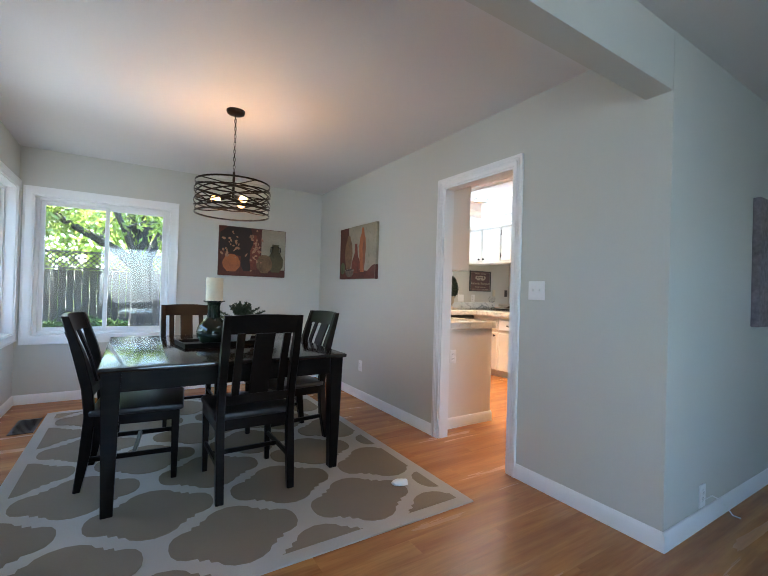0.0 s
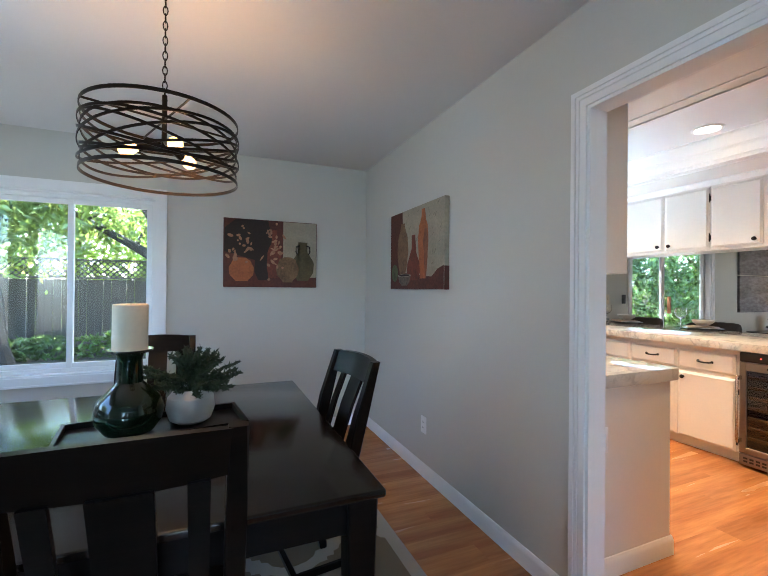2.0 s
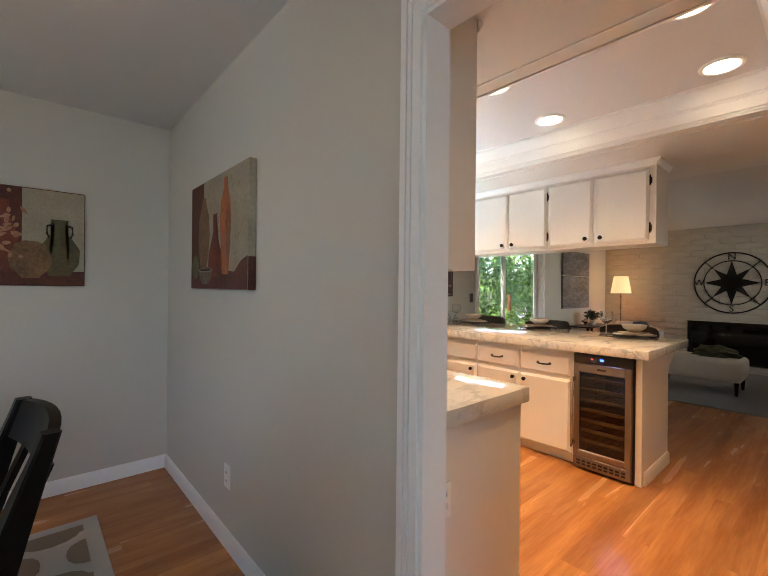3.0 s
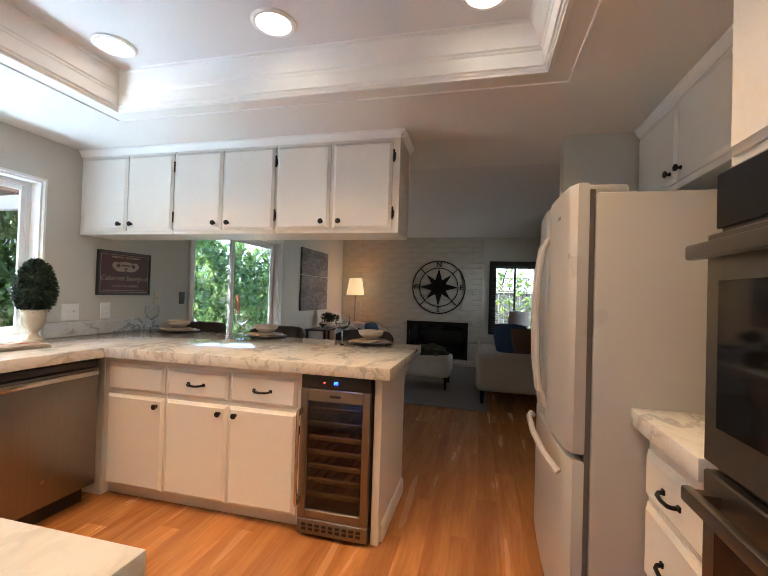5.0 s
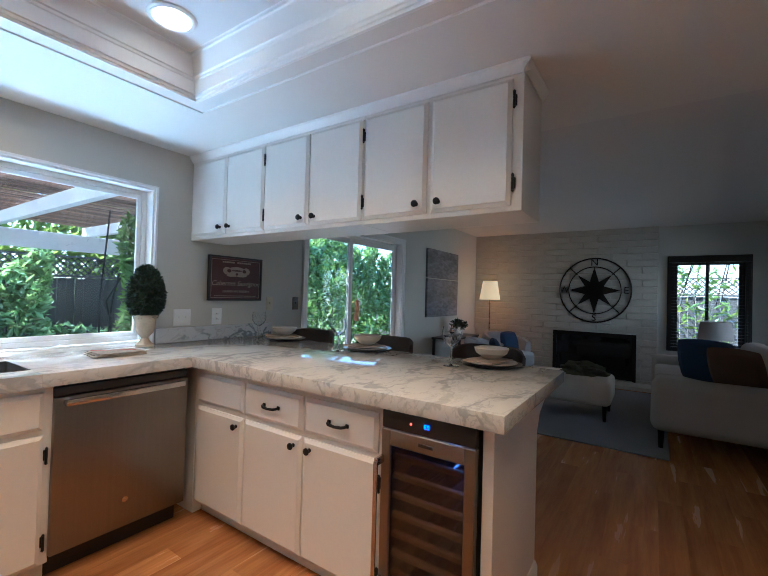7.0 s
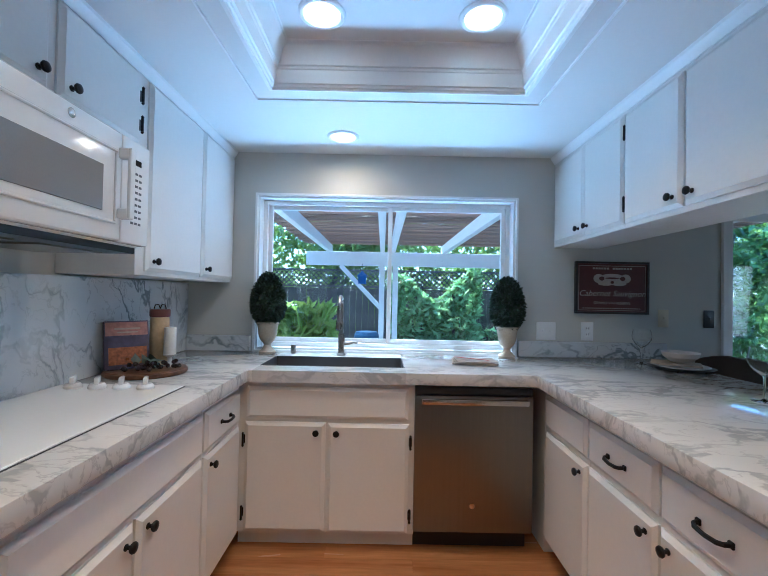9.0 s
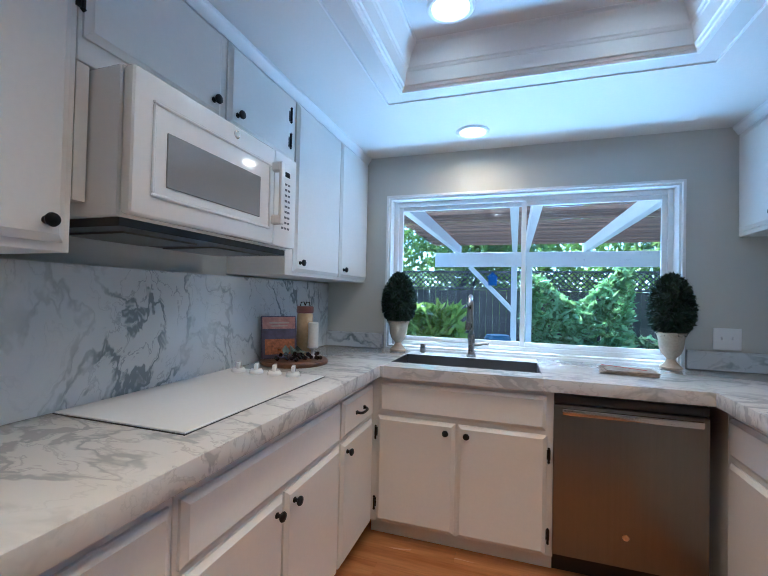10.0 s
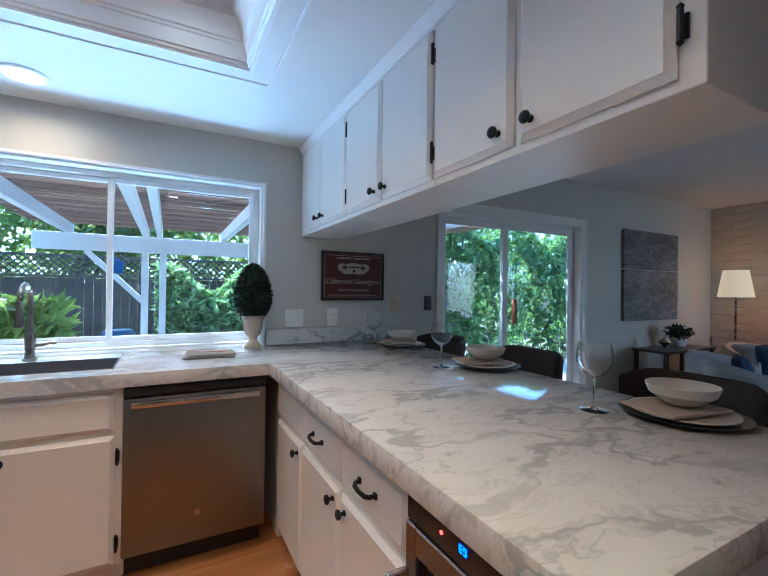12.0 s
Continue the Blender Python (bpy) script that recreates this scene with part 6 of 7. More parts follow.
leaf_part("grape_leaves", 8, lambda rng: ((rng.normal(0, 0.03), rng.normal(0, 0.02), 0.045), (0, 0, 1)), 0.08, 9, mat("grey_leaf", (0.10, 0.13, 0.10), 0.6, vary=0.2, scale=20), grapes, "grey green leaves", 1.3)

# bar stools
def bar_stool(m):
    st = thing("bar_stool", m, "dark brown upholstered bar stool at the peninsula", "bar stool", "bar stools")
    part("seat", box(-0.20, 0.20, -0.20, 0.20, 0.585, 0.665, 0.03, 3), M_STOOL, st)
    bm = bmesh.new()
    n = 14
    rings = []
    for i in range(n + 1):
        s = i / n * 2 - 1
        rr = []
        for (r, z) in ((0.215, 0.62), (0.255, 0.62), (0.285, 0.80), (0.292, 0.955), (0.280, 0.972), (0.262, 0.965), (0.250, 0.80)):
            h = z if z < 0.9 else z - 0.035 * abs(s) ** 6
            rr.append(bm.verts.new(((0.225 + (r - 0.215) * 0.35) * s, 0.02 - r + 0.11 * abs(s) ** 6, h)))
        rings.append(rr)
    for a, b in zip(rings, rings[1:]):
        for i in range(7):
            bm.faces.new((a[i], a[(i + 1) % 7], b[(i + 1) % 7], b[i]))
    bm.faces.new(rings[0][::-1])
    bm.faces.new(rings[-1])
    part("backrest", bm, M_STOOL, st)
    for sx in (-1, 1):
        for sy in (-1, 1):
            part("leg", tube([(sx * 0.16, sy * 0.16, 0.59), (sx * 0.20, sy * 0.20, 0.0)], 0.016, 8, radii=[0.019, 0.012]), M_ESPRESSO, st)
    part("foot_ring", tube([(0.185 * a, 0.185 * b, 0.22) for a, b in ((1, 1), (-1, 1), (-1, -1), (1, -1))], 0.009, 6, closed=True), M_ESPRESSO, st)
    return st


st = bar_stool(pose(5.82, 3.41, 0, 0, 0, 90))
copy_thing(st, pose(5.80, 4.20, 0, 0, 0, 90))
copy_thing(st, pose(5.80, 4.97, 0, 0, 0, 90))

# ---- living room ----
single("living_rug", box(7.46, 10.2, 2.375, 4.9, 0.0, 0.012, 0.004, 1), M_GREYRUG, pose(0, 0, 0), "plain grey woven rug", "rug")


def pillowy(x0, x1, y0, y1, z0, z1, r=0.06, seg=4, puff=0.015):
    bm = box(x0, x1, y0, y1, z0, z1, r, seg)
    c = Vector(((x0 + x1) / 2, (y0 + y1) / 2, (z0 + z1) / 2))
    for v in bm.verts:
        v.co += Vector((0, 0, puff * noise.noise(v.co * 3)))
    return bm


sofa = thing("sofa", pose(7.68, 1.455, 0), "beige linen upholstered sofa with rounded arms", "sofa")
part("seat_base", pillowy(0.16, 1.86, 0.02, 1.02, 0.17, 0.43, 0.05), M_LINEN, sofa)
part("arm", pillowy(0.0, 0.20, 0.0, 1.06, 0.16, 0.63, 0.08), M_LINEN, sofa)
part("arm", pillowy(1.84, 2.04, 0.0, 1.06, 0.16, 0.63, 0.08), M_LINEN, sofa)
part("backrest", pillowy(0.10, 1.94, -0.02, 0.22, 0.17, 0.86, 0.09), M_LINEN, sofa)
for i in range(2):
    part("seat_cushion", pillowy(0.20 + i * 0.82, 1.02 + i * 0.82, 0.20, 1.03, 0.42, 0.53, 0.05), M_LINEN, sofa)
for x in (0.08, 1.92):
    for y in (0.08, 0.98):
        part("leg", tube([(x, y, 0.18), (x, y, 0.0)], 0.02, 8, radii=[0.028, 0.018]), M_ESPRESSO, sofa)


def cushion(m, w, h, material, label):
    bm = bmesh.new()
    n = 10
    top_, bot = [], []
    for i in range(n + 1):
        for j in range(n + 1):
            u, v = 2 * i / n - 1, 2 * j / n - 1
            k = 1 - 0.10 * (u * u * v * v)
            t = 0.075 * (1 - u * u) ** 0.45 * (1 - v * v) ** 0.45
            top_.append(bm.verts.new((u * w / 2 * k, -t, v * h / 2 * k)))
            bot.append(bm.verts.new((u * w / 2 * k, t, v * h / 2 * k)) if abs(u) < 1 and abs(v) < 1 else top_[-1])
    for i in range(n):
        for j in range(n):
            a = i * (n + 1) + j
            idx = (a, a + n + 1, a + n + 2, a + 1)
            bm.faces.new([top_[q] for q in idx])
            bm.faces.new([bot[q] for q in idx[::-1]])
    return single("throw_pillow", bm, material, m, label, "pillow", "throw pillows")


cushion(pose(8.32, 2.08, 0.745, -20, 0, 70), 0.46, 0.44, M_BLUE, "dark blue throw pillow on the sofa")
cushion(pose(8.05, 1.90, 0.725, -22, 0, 60), 0.42, 0.40, M_BROWN, "brown throw pillow on the sofa")

ott = thing("ottoman", pose(8.22, 2.86, 0.012), "oatmeal upholstered ottoman bench on dark legs", "ottoman")
part("cushion", pillowy(0.0, 0.62, 0.0, 0.95, 0.16, 0.44, 0.06), M_OTTO, ott)
for x in (0.06, 0.56):
    for y in (0.06, 0.89):
        part("leg", tube([(x, y, 0.18), (x, y, 0.0)], 0.02, 8, radii=[0.026, 0.017]), M_ESPRESSO, ott)
bm = bmesh.new()
bmesh.ops.create_icosphere(bm, subdivisions=4, radius=1.0)
for v in bm.verts:
    k = 1 + 0.5 * noise.noise(v.co * 2.4) + 0.2 * noise.noise(v.co * 7)
    v.co = Vector((v.co.x * 0.14 * k, v.co.y * 0.22 * k, max(0.0, 0.03 + v.co.z * 0.10 * k)))
single("throw_blanket", bm, mat("olive_throw", (0.08, 0.085, 0.055), 0.95, vary=0.4, scale=12, fine=90, bump=0.4), pose(8.52, 3.16, 0.454), "crumpled olive throw with fringe on the ottoman", "blanket")

M_SHADE = glow("lamp_shade_lit", (1.0, 0.66, 0.34), 0.085)
fl = thing("floor_lamp", pose(10.22, 4.86, 0), "lit floor lamp with a cream tapered shade", "floor lamp")
part("base", lathe([(0.0, 0.0), (0.13, 0.0), (0.13, 0.012), (0.02, 0.022), (0.0, 0.022)], 28), M_NICKEL, fl)
part("pole", tube([(0, 0, 0.02), (0, 0, 1.42)], 0.010, 10), M_NICKEL, fl)
bm = lathe([(0.175, 1.255), (0.122, 1.575), (0.120, 1.575), (0.173, 1.255)], 36)
sh = part("shade", bm, M_SHADE, fl, "cream fabric shade glowing warm")
sh.visible_shadow = False
lamp("floor_lamp_bulb", "POINT", (10.22, 4.86, 1.42), 0.4, WARM, 0.04)
tl = thing("table_lamp", pose(10.28, 1.82, 0.60), "grey drum table lamp, switched off", "table lamp")
part("base", lathe([(0.07, 0.0), (0.075, 0.02), (0.03, 0.04), (0.05, 0.10), (0.03, 0.17), (0.012, 0.19), (0.012, 0.24), (0.0, 0.24)], 24), M_BLACKPL, tl)
part("shade", lathe([(0.19, 0.22), (0.165, 0.45), (0.163, 0.45), (0.188, 0.22)], 32), mat("grey_shade", (0.30, 0.28, 0.27), 0.8), tl, "grey fabric shade")
et = thing("end_table", pose(10.28, 1.82, 0), "small dark end table beside the sofa", "table")
part("top", lathe([(0.0, 0.575), (0.24, 0.575), (0.24, 0.60), (0.0, 0.60)], 32), M_ESPRESSO, et)
for i in range(3):
    a = i * 2.094
    part("leg", tube([(0.16 * math.cos(a), 0.16 * math.sin(a), 0.576), (0.2 * math.cos(a), 0.2 * math.sin(a), 0.0)], 0.015, 8), M_ESPRESSO, et)

console = thing("console_table", pose(8.75, 4.86, 0), "small black console table below the pictures", "console table")
part("top", box(0.0, 1.0, 0.0, 0.36, 0.66, 0.685, 0.003, 1), M_BLACKPL, console)
for x in (0.03, 0.97):
    for y in (0.03, 0.33):
        part("leg", box(x - 0.018, x + 0.018, y - 0.018, y + 0.018, 0.0, 0.66, 0.003, 1), M_BLACKPL, console)
part("shelf", box(0.04, 0.96, 0.03, 0.33, 0.16, 0.18), M_BLACKPL, console, smooth=0)
pl = thing("small_plant", pose(9.35, 5.05, 0.686), "small bushy plant in a pale pot", "potted plant")
part("pot", lathe([(0.05, 0.0), (0.07, 0.02), (0.08, 0.08), (0.075, 0.085), (0.0, 0.08)], 20), M_POT, pl)
def bush_place(rng):
    d = rng.normal(0, 1, 3)
    d /= np.linalg.norm(d)
    r = rng.uniform(0.3, 1.0)
    return (d[0] * 0.16 * r, d[1] * 0.13 * r, 0.17 + d[2] * 0.09 * r), d
leaf_part("foliage", 500, bush_place, 0.035, 3, M_BOX_LEAF, pl)
star = single("star_ornament", lathe([(0.0, 0.0), (0.02, 0.04), (0.07, 0.075), (0.02, 0.11), (0.0, 0.15)], 6), M_STEELH, pose(9.0, 5.02, 0.686), "faceted silver star ornament", "ornament", smooth=0)

M_SEA = mat("seascape_paint", (0.16, 0.16, 0.175), 0.6, vary=0.75, scale=2.2, fine=14, bump=0.05, stretch=(0.8, 1, 2.2))
for z, h, lab in ((1.565, 0.435, "dark grey seascape canvas, upper of two"), (0.975, 0.575, "dark grey seascape canvas, lower of two")):
    cv = thing("seascape_canvas", pose(8.68, NW - 0.001, z), lab, "painting", "seascape canvases")
    part("canvas", box(0.0, 1.10, -0.035, 0.0, 0.0, h, 0.003, 1), M_SEA, cv)


def tub_chair(m):
    c = thing("armchair", m, "light grey upholstered tub armchair", "armchair", "grey armchairs")
    part("seat", pillowy(-0.30, 0.30, -0.26, 0.32, 0.20, 0.44, 0.07), M_GREYCHAIR, c)
    bm = bmesh.new()
    n = 20
    rings = []
    for i in range(n + 1):
        a = radians(-115 + 230 * i / n)
        h = 0.72 - 0.14 * abs(i / n * 2 - 1) ** 2
        rings.append([bm.verts.new((r * math.sin(a), -r * math.cos(a), z)) for r, z in ((0.30, 0.18), (0.38, 0.18), (0.41, h - 0.06), (0.38, h), (0.33, h - 0.01), (0.31, h - 0.08))])
    for a, b in zip(rings, rings[1:]):
        for i in range(6):
            bm.faces.new((a[i], a[(i + 1) % 6], b[(i + 1) % 6], b[i]))
    bm.faces.new(rings[0][::-1])
    bm.faces.new(rings[-1])
    part("shell", bm, M_GREYCHAIR, c)
    for i in range(4):
        a = 0.785 + i * 1.571
        part("leg", tube([(0.24 * math.cos(a), 0.24 * math.sin(a), 0.20), (0.27 * math.cos(a), 0.27 * math.sin(a), 0.0)], 0.016, 8), M_ESPRESSO, c)
    return c


tc = tub_chair(pose(8.95, 4.35, 0.012, 0, 0, -155))
copy_thing(tc, pose(9.95, 4.45, 0.012, 0, 0, 160))
cushion(pose(9.93, 4.42, 0.58, -15, 0, -20), 0.40, 0.36, M_BLUE, "dark blue throw pillow in the armchair")
cushion(pose(8.97, 4.33, 0.575, -15, 0, 25), 0.36, 0.32, M_BLUE, "dark blue throw pillow in the armchair")

comp = thing("compass_wall_art", pose(10.66, 3.30, 1.455, 0, 0, -90), "large black metal compass rose wall art", "wall art")
def ring_flat(r, t=0.012):
    return tube([(r * math.cos(a), 0, r * math.sin(a)) for a in (2 * math.pi * q / 64 for q in range(64))], t, 6, closed=True)
part("outer_ring", ring_flat(0.512, 0.012), M_BLACK, comp)
part("inner_ring", ring_flat(0.375, 0.009), M_BLACK, comp)
for k in range(8):
    a = k * math.pi / 4
    L = 0.37 if k % 2 == 0 else 0.345
    w = 0.075 if k % 2 == 0 else 0.06
    d, s = Vector((math.sin(a), 0, math.cos(a))), Vector((math.cos(a), 0, -math.sin(a)))
    bm = bmesh.new()
    p = [d * L, d * 0.10 + s * w, Vector((0, 0, 0)), d * 0.10 - s * w]
    f = [bm.verts.new(q + Vector((0, -0.012, 0))) for q in p]
    g_ = [bm.verts.new(q + Vector((0, 0.004, 0))) for q in p]
    bm.faces.new(f)
    bm.faces.new(g_[::-1])
    for i in range(4):
        bm.faces.new((f[i], f[(i + 1) % 4], g_[(i + 1) % 4], g_[i]))
    part("star_point", bm, M_BLACK, comp, smooth=0)
    if k % 2:
        part("spoke", tube([tuple(d * 0.35), tuple(d * 0.51)], 0.008, 6), M_BLACK, comp)
for ch_, dx, dz, r in (("N", 0, 0.443, 0), ("S", 0, -0.443, 0), ("E", 0.443, 0, 0), ("W", -0.443, 0, 0)):
    text_mesh(ch_, 0.15, 0.008, M_BLACK, comp, pose(dx, 0, dz, 90))

# fireplace: brick face with firebox
M_BRICK = mat("painted_brick", (0.46, 0.445, 0.40), 0.7, vary=0.10, scale=6, fine=40, bump=0.35)
M_SOOT = mat("sooty_firebrick", (0.012, 0.011, 0.010), 0.9, vary=0.3, scale=8, fine=40, bump=0.3)
fb = thing("fireplace", pose(0, 0, 0), "dark open fireplace with a black metal surround in painted brick", "fireplace")
bm = bmesh.new()
solid(bm, 11.25, 11.30, 2.69, 3.93, 0.0, 0.80)
solid(bm, 10.885, 11.25, 2.67, 2.72, 0.0, 0.80)
solid(bm, 10.885, 11.25, 3.90, 3.95, 0.0, 0.80)
solid(bm, 10.885, 11.25, 2.72, 3.90, 0.76, 0.80)
solid(bm, 10.76, 11.25, 2.72, 3.90, 0.0, 0.058)
part("firebox", bm, M_SOOT, fb, "sooty black firebox", smooth=0)
bm = bmesh.new()
solid(bm, 10.655, 10.672, 2.715, 2.765, 0.06, 0.78)
solid(bm, 10.655, 10.672, 3.85, 3.905, 0.06, 0.78)
solid(bm, 10.655, 10.672, 2.765, 3.85, 0.715, 0.78)
part("surround", bm, M_BLACK, fb, "black metal surround", smooth=0)
gl = part("screen", box(10.668, 10.674, 2.765, 3.85, 0.07, 0.715), M_DARKGLASS, fb, "dark glass screen", smooth=0)
single("hearth", box(10.30, 10.672, 2.45, 4.15, 0.0, 0.055, 0.006, 1), M_BRICK, pose(0, 0, 0), "low painted brick hearth slab", "hearth")


def blind(m, w, h, label, tilt=3):
    b = thing("venetian_blind", m, label, "blind", "venetian blinds")
    part("head_rail", box(-0.03, w + 0.03, -0.05, -0.005, h - 0.05, h + 0.02, 0.004, 1), M_BLACKPL, b)
    n = int(h / 0.045)
    me = mesh_of("slat", box(0.0, w, -0.022, 0.022, -0.0012, 0.0012), M_BLIND, 0)
    for i in range(n):
        s = new("slat", me)
        s.parent = b
        s.matrix_local = pose(0, -0.035, 0.02 + i * 0.045, tilt, 0, 0)
    return b


M_BLIND = mat("blind_slat", (0.10, 0.09, 0.085), 0.5, vary=0.1, scale=6, fine=60)
blind(pose(10.695, 2.29, 0.63, 0, 0, -90), 0.85, 1.30, "open dark venetian blind on the window")
blind(pose(10.45, 1.175, 0.62, 0, 0, 180), 1.55, 1.38, "open dark venetian blind on the window")

# ---- garden ----
built("ground", box(-60, 70, -60, 70, -0.35, -0.16), M_GROUND, "bare garden soil around the house", "ground")
built("patio", box(1.2, 11.5, 5.45, 11.6, -0.159, -0.10), M_PAVING, "pale concrete patio", "patio")
built("side_path", box(-3.2, -0.72, -8, 5.44, -0.159, -0.10), M_PATH, "pale concrete path beside the house", "path")
# unseen overhang, added to keep direct sun from entering the windows
bm = bmesh.new()
solid(bm, -1.45, 2.2, 5.445, 6.45, CE + 0.10, CE + 0.24)
solid(bm, 2.2, 11.6, 5.445, 5.9, CE + 0.10, CE + 0.24)
solid(bm, -1.45, -0.71, -2.4, 5.445, CE + 0.10, CE + 0.24)
solid(bm, 10.89, 11.6, -2.4, 5.445, CE + 0.10, CE + 0.24)
solid(bm, -0.71, 10.89, -2.4, -1.74, CE + 0.10, CE + 0.24)
built("sun_block_eaves", bm, M_STUCCO, "pale roof overhang, added out of view to block direct sun", "roof")
built("roof", box(-1.45, 11.6, -2.4, 5.9, CE + 0.24, CE + 0.36), M_STUCCO, "low roof over the house", "roof")


def fence(m, length, label, lattice=True):
    f = thing("garden_fence", m, label, "fence", "garden fences")
    bw = 0.145
    n = int(length / bw)
    me = mesh_of("board", box(0.003, bw - 0.003, -0.010, 0.010, 0.0, 1.60, 0.002, 1), M_FENCE, 0)
    for i in range(n):
        b = new("board", me)
        b.parent = f
        b.matrix_local = pose(i * bw, 0.004 * ((i * 7) % 3), 0.012 * ((i * 5) % 3) / 3)
    part("top_rail", box(0.0, length, -0.03, 0.03, 1.615, 1.66), M_FENCE, f, smooth=0)
    if lattice:
        bm = bmesh.new()
        step, hh = 0.115, 0.34
        k = int((length + hh) / step)
        for i in range(k):
            x = i * step
            for sgn, y in ((1, -0.006), (-1, 0.006)):
                x0, x1 = (x - hh, x) if sgn > 0 else (x, x - hh)
                q = [(x0 - 0.017, 1.66), (x0 + 0.017, 1.66), (x1 + 0.017, 2.0), (x1 - 0.017, 2.0)]
                fr_ = [bm.verts.new((a, y - 0.004, z)) for a, z in q]
                bk_ = [bm.verts.new((a, y + 0.004, z)) for a, z in q]
                bm.faces.new(fr_)
                bm.faces.new(bk_[::-1])
                for j in range(4):
                    bm.faces.new((fr_[j], fr_[(j + 1) % 4], bk_[(j + 1) % 4], bk_[j]))
        part("lattice", bm, M_FENCE, f, "diagonal lattice panel", smooth=0)
        part("cap_rail", box(0.0, length, -0.03, 0.03, 2.0, 2.04), M_FENCE, f, smooth=0)
    return f


fence(pose(-6.0, 12.0, -0.16), 18.0, "weathered grey brown board fence with lattice top")
fence(pose(-6.0, -4.0, -0.16, 0, 0, 90), 16.0, "weathered grey brown board fence along the side")
fence(pose(15.0, 12.0, -0.16, 0, 0, -90), 14.0, "weathered grey brown board fence on the far side")

perg = thing("pergola", pose(0, 0, 0), "white timber pergola with dark slatted roof over the patio", "pergola")
for x in (2.75, 3.88, 4.10, 5.18, 6.5, 7.8):
    part("rafter", box(x - 0.045, x + 0.045, 5.62, 11.3, 2.19, 2.36, 0.004, 1), M_PERGOLA, perg)
for y in (10.95, ):
    part("beam", box(2.3, 9.0, y, y + 0.09, 1.90, 2.185, 0.004, 1), M_PERGOLA, perg)
part("ledger", box(2.3, 9.0, 5.50, 5.58, 2.10, 2.36, 0.004, 1), M_PERGOLA, perg)
for x in (3.82, 4.10, 8.6):
    part("post", box(x, x + 0.11, 10.94, 11.05, -0.10, 1.90, 0.004, 1), M_PERGOLA, perg)
bm = box(-0.045, 0.045, -0.04, 0.04, 0.0, 1.22, 0.004, 1)
part("brace", bm, M_PERGOLA, perg).matrix_local = pose(3.86, 10.99, 1.02, 0, -44, 0)
rng = np.random.default_rng(3)
bm = bmesh.new()
y = 5.6
while y < 11.2:
    w = float(rng.uniform(0.022, 0.05))
    dz = float(rng.uniform(0.0, 0.016))
    solid(bm, 2.25 + float(rng.uniform(-0.05, 0.05)), 9.0, y, y + w, 2.363 + dz, 2.373 + dz)
    y += w + float(rng.uniform(0.005, 0.020))
part("roof_slats", bm, M_REED, perg, "dark weathered reed slats", smooth=0)["kind"] = "stuff"
bh = thing("birdhouse", pose(3.47, 10.9, 1.52), "small blue birdhouse hanging from the pergola", "birdhouse")
M_BH = mat("birdhouse_blue", (0.03, 0.10, 0.30), 0.6, vary=0.1, scale=8)
part("box", box(-0.08, 0.08, -0.07, 0.07, 0.0, 0.17), M_BH, bh, smooth=0)
bm = bmesh.new()
v = [bm.verts.new(p) for p in ((-0.11, -0.09, 0.16), (0.11, -0.09, 0.16), (0, -0.09, 0.27), (-0.11, 0.09, 0.16), (0.11, 0.09, 0.16), (0, 0.09, 0.27))]
for q in ((0, 1, 2), (5, 4, 3), (0, 2, 5, 3), (2, 1, 4, 5), (1, 0, 3, 4)):
    bm.faces.new([v[i] for i in q])
part("roof", bm, M_BH, bh, smooth=0)
part("wire", tube([(0, 0, 0.265), (0, 0.05, 0.42)], 0.004, 5), M_BLACK, bh)
barrel = single("planter_tub", lathe([(0.16, 0.0), (0.20, 0.02), (0.20, 0.75), (0.17, 0.80), (0.0, 0.80)], 24), mat("blue_tub", (0.06, 0.12, 0.22), 0.5), pose(3.65, 9.2, -0.10), "tall blue garden tub on the patio", "tub")


def garden_leaf(name, colour, glow_colour, island=0.5):
    m = mat(name, colour, 0.22, vary=0.3, scale=1.4, fine=7, bump=0.0, island=island)
    n, k = m.node_tree.nodes, m.node_tree.links
    b = n["Principled BSDF"]
    tr = n.new("ShaderNodeBsdfTranslucent")
    tr.inputs["Color"].default_value = (*glow_colour, 1)
    mx = n.new("ShaderNodeMixShader")
    mx.inputs[0].default_value = 0.3
    k.new(b.outputs[0], mx.inputs[1])
    k.new(tr.outputs[0], mx.inputs[2])
    k.new(mx.outputs[0], n["Material Output"].inputs[0])
    return m


M_TREE_LEAF = garden_leaf("tree_leaf", (0.10, 0.155, 0.045), (0.42, 0.52, 0.10), 0.6)
M_HEDGE_LEAF = garden_leaf("hedge_leaf", (0.075, 0.14, 0.055), (0.34, 0.48, 0.11), 0.9)
# these two carry sunlight on the leaves in a brighter base colour
M_SUN_TINT_LEAF = garden_leaf("sun_tint_hedge_leaf", (0.19, 0.31, 0.17), (0.40, 0.55, 0.18), 0.9)
M_BRIGHT_LEAF = garden_leaf("sunlit_shrub_leaf", (0.19, 0.27, 0.06), (0.40, 0.50, 0.10), 0.6)


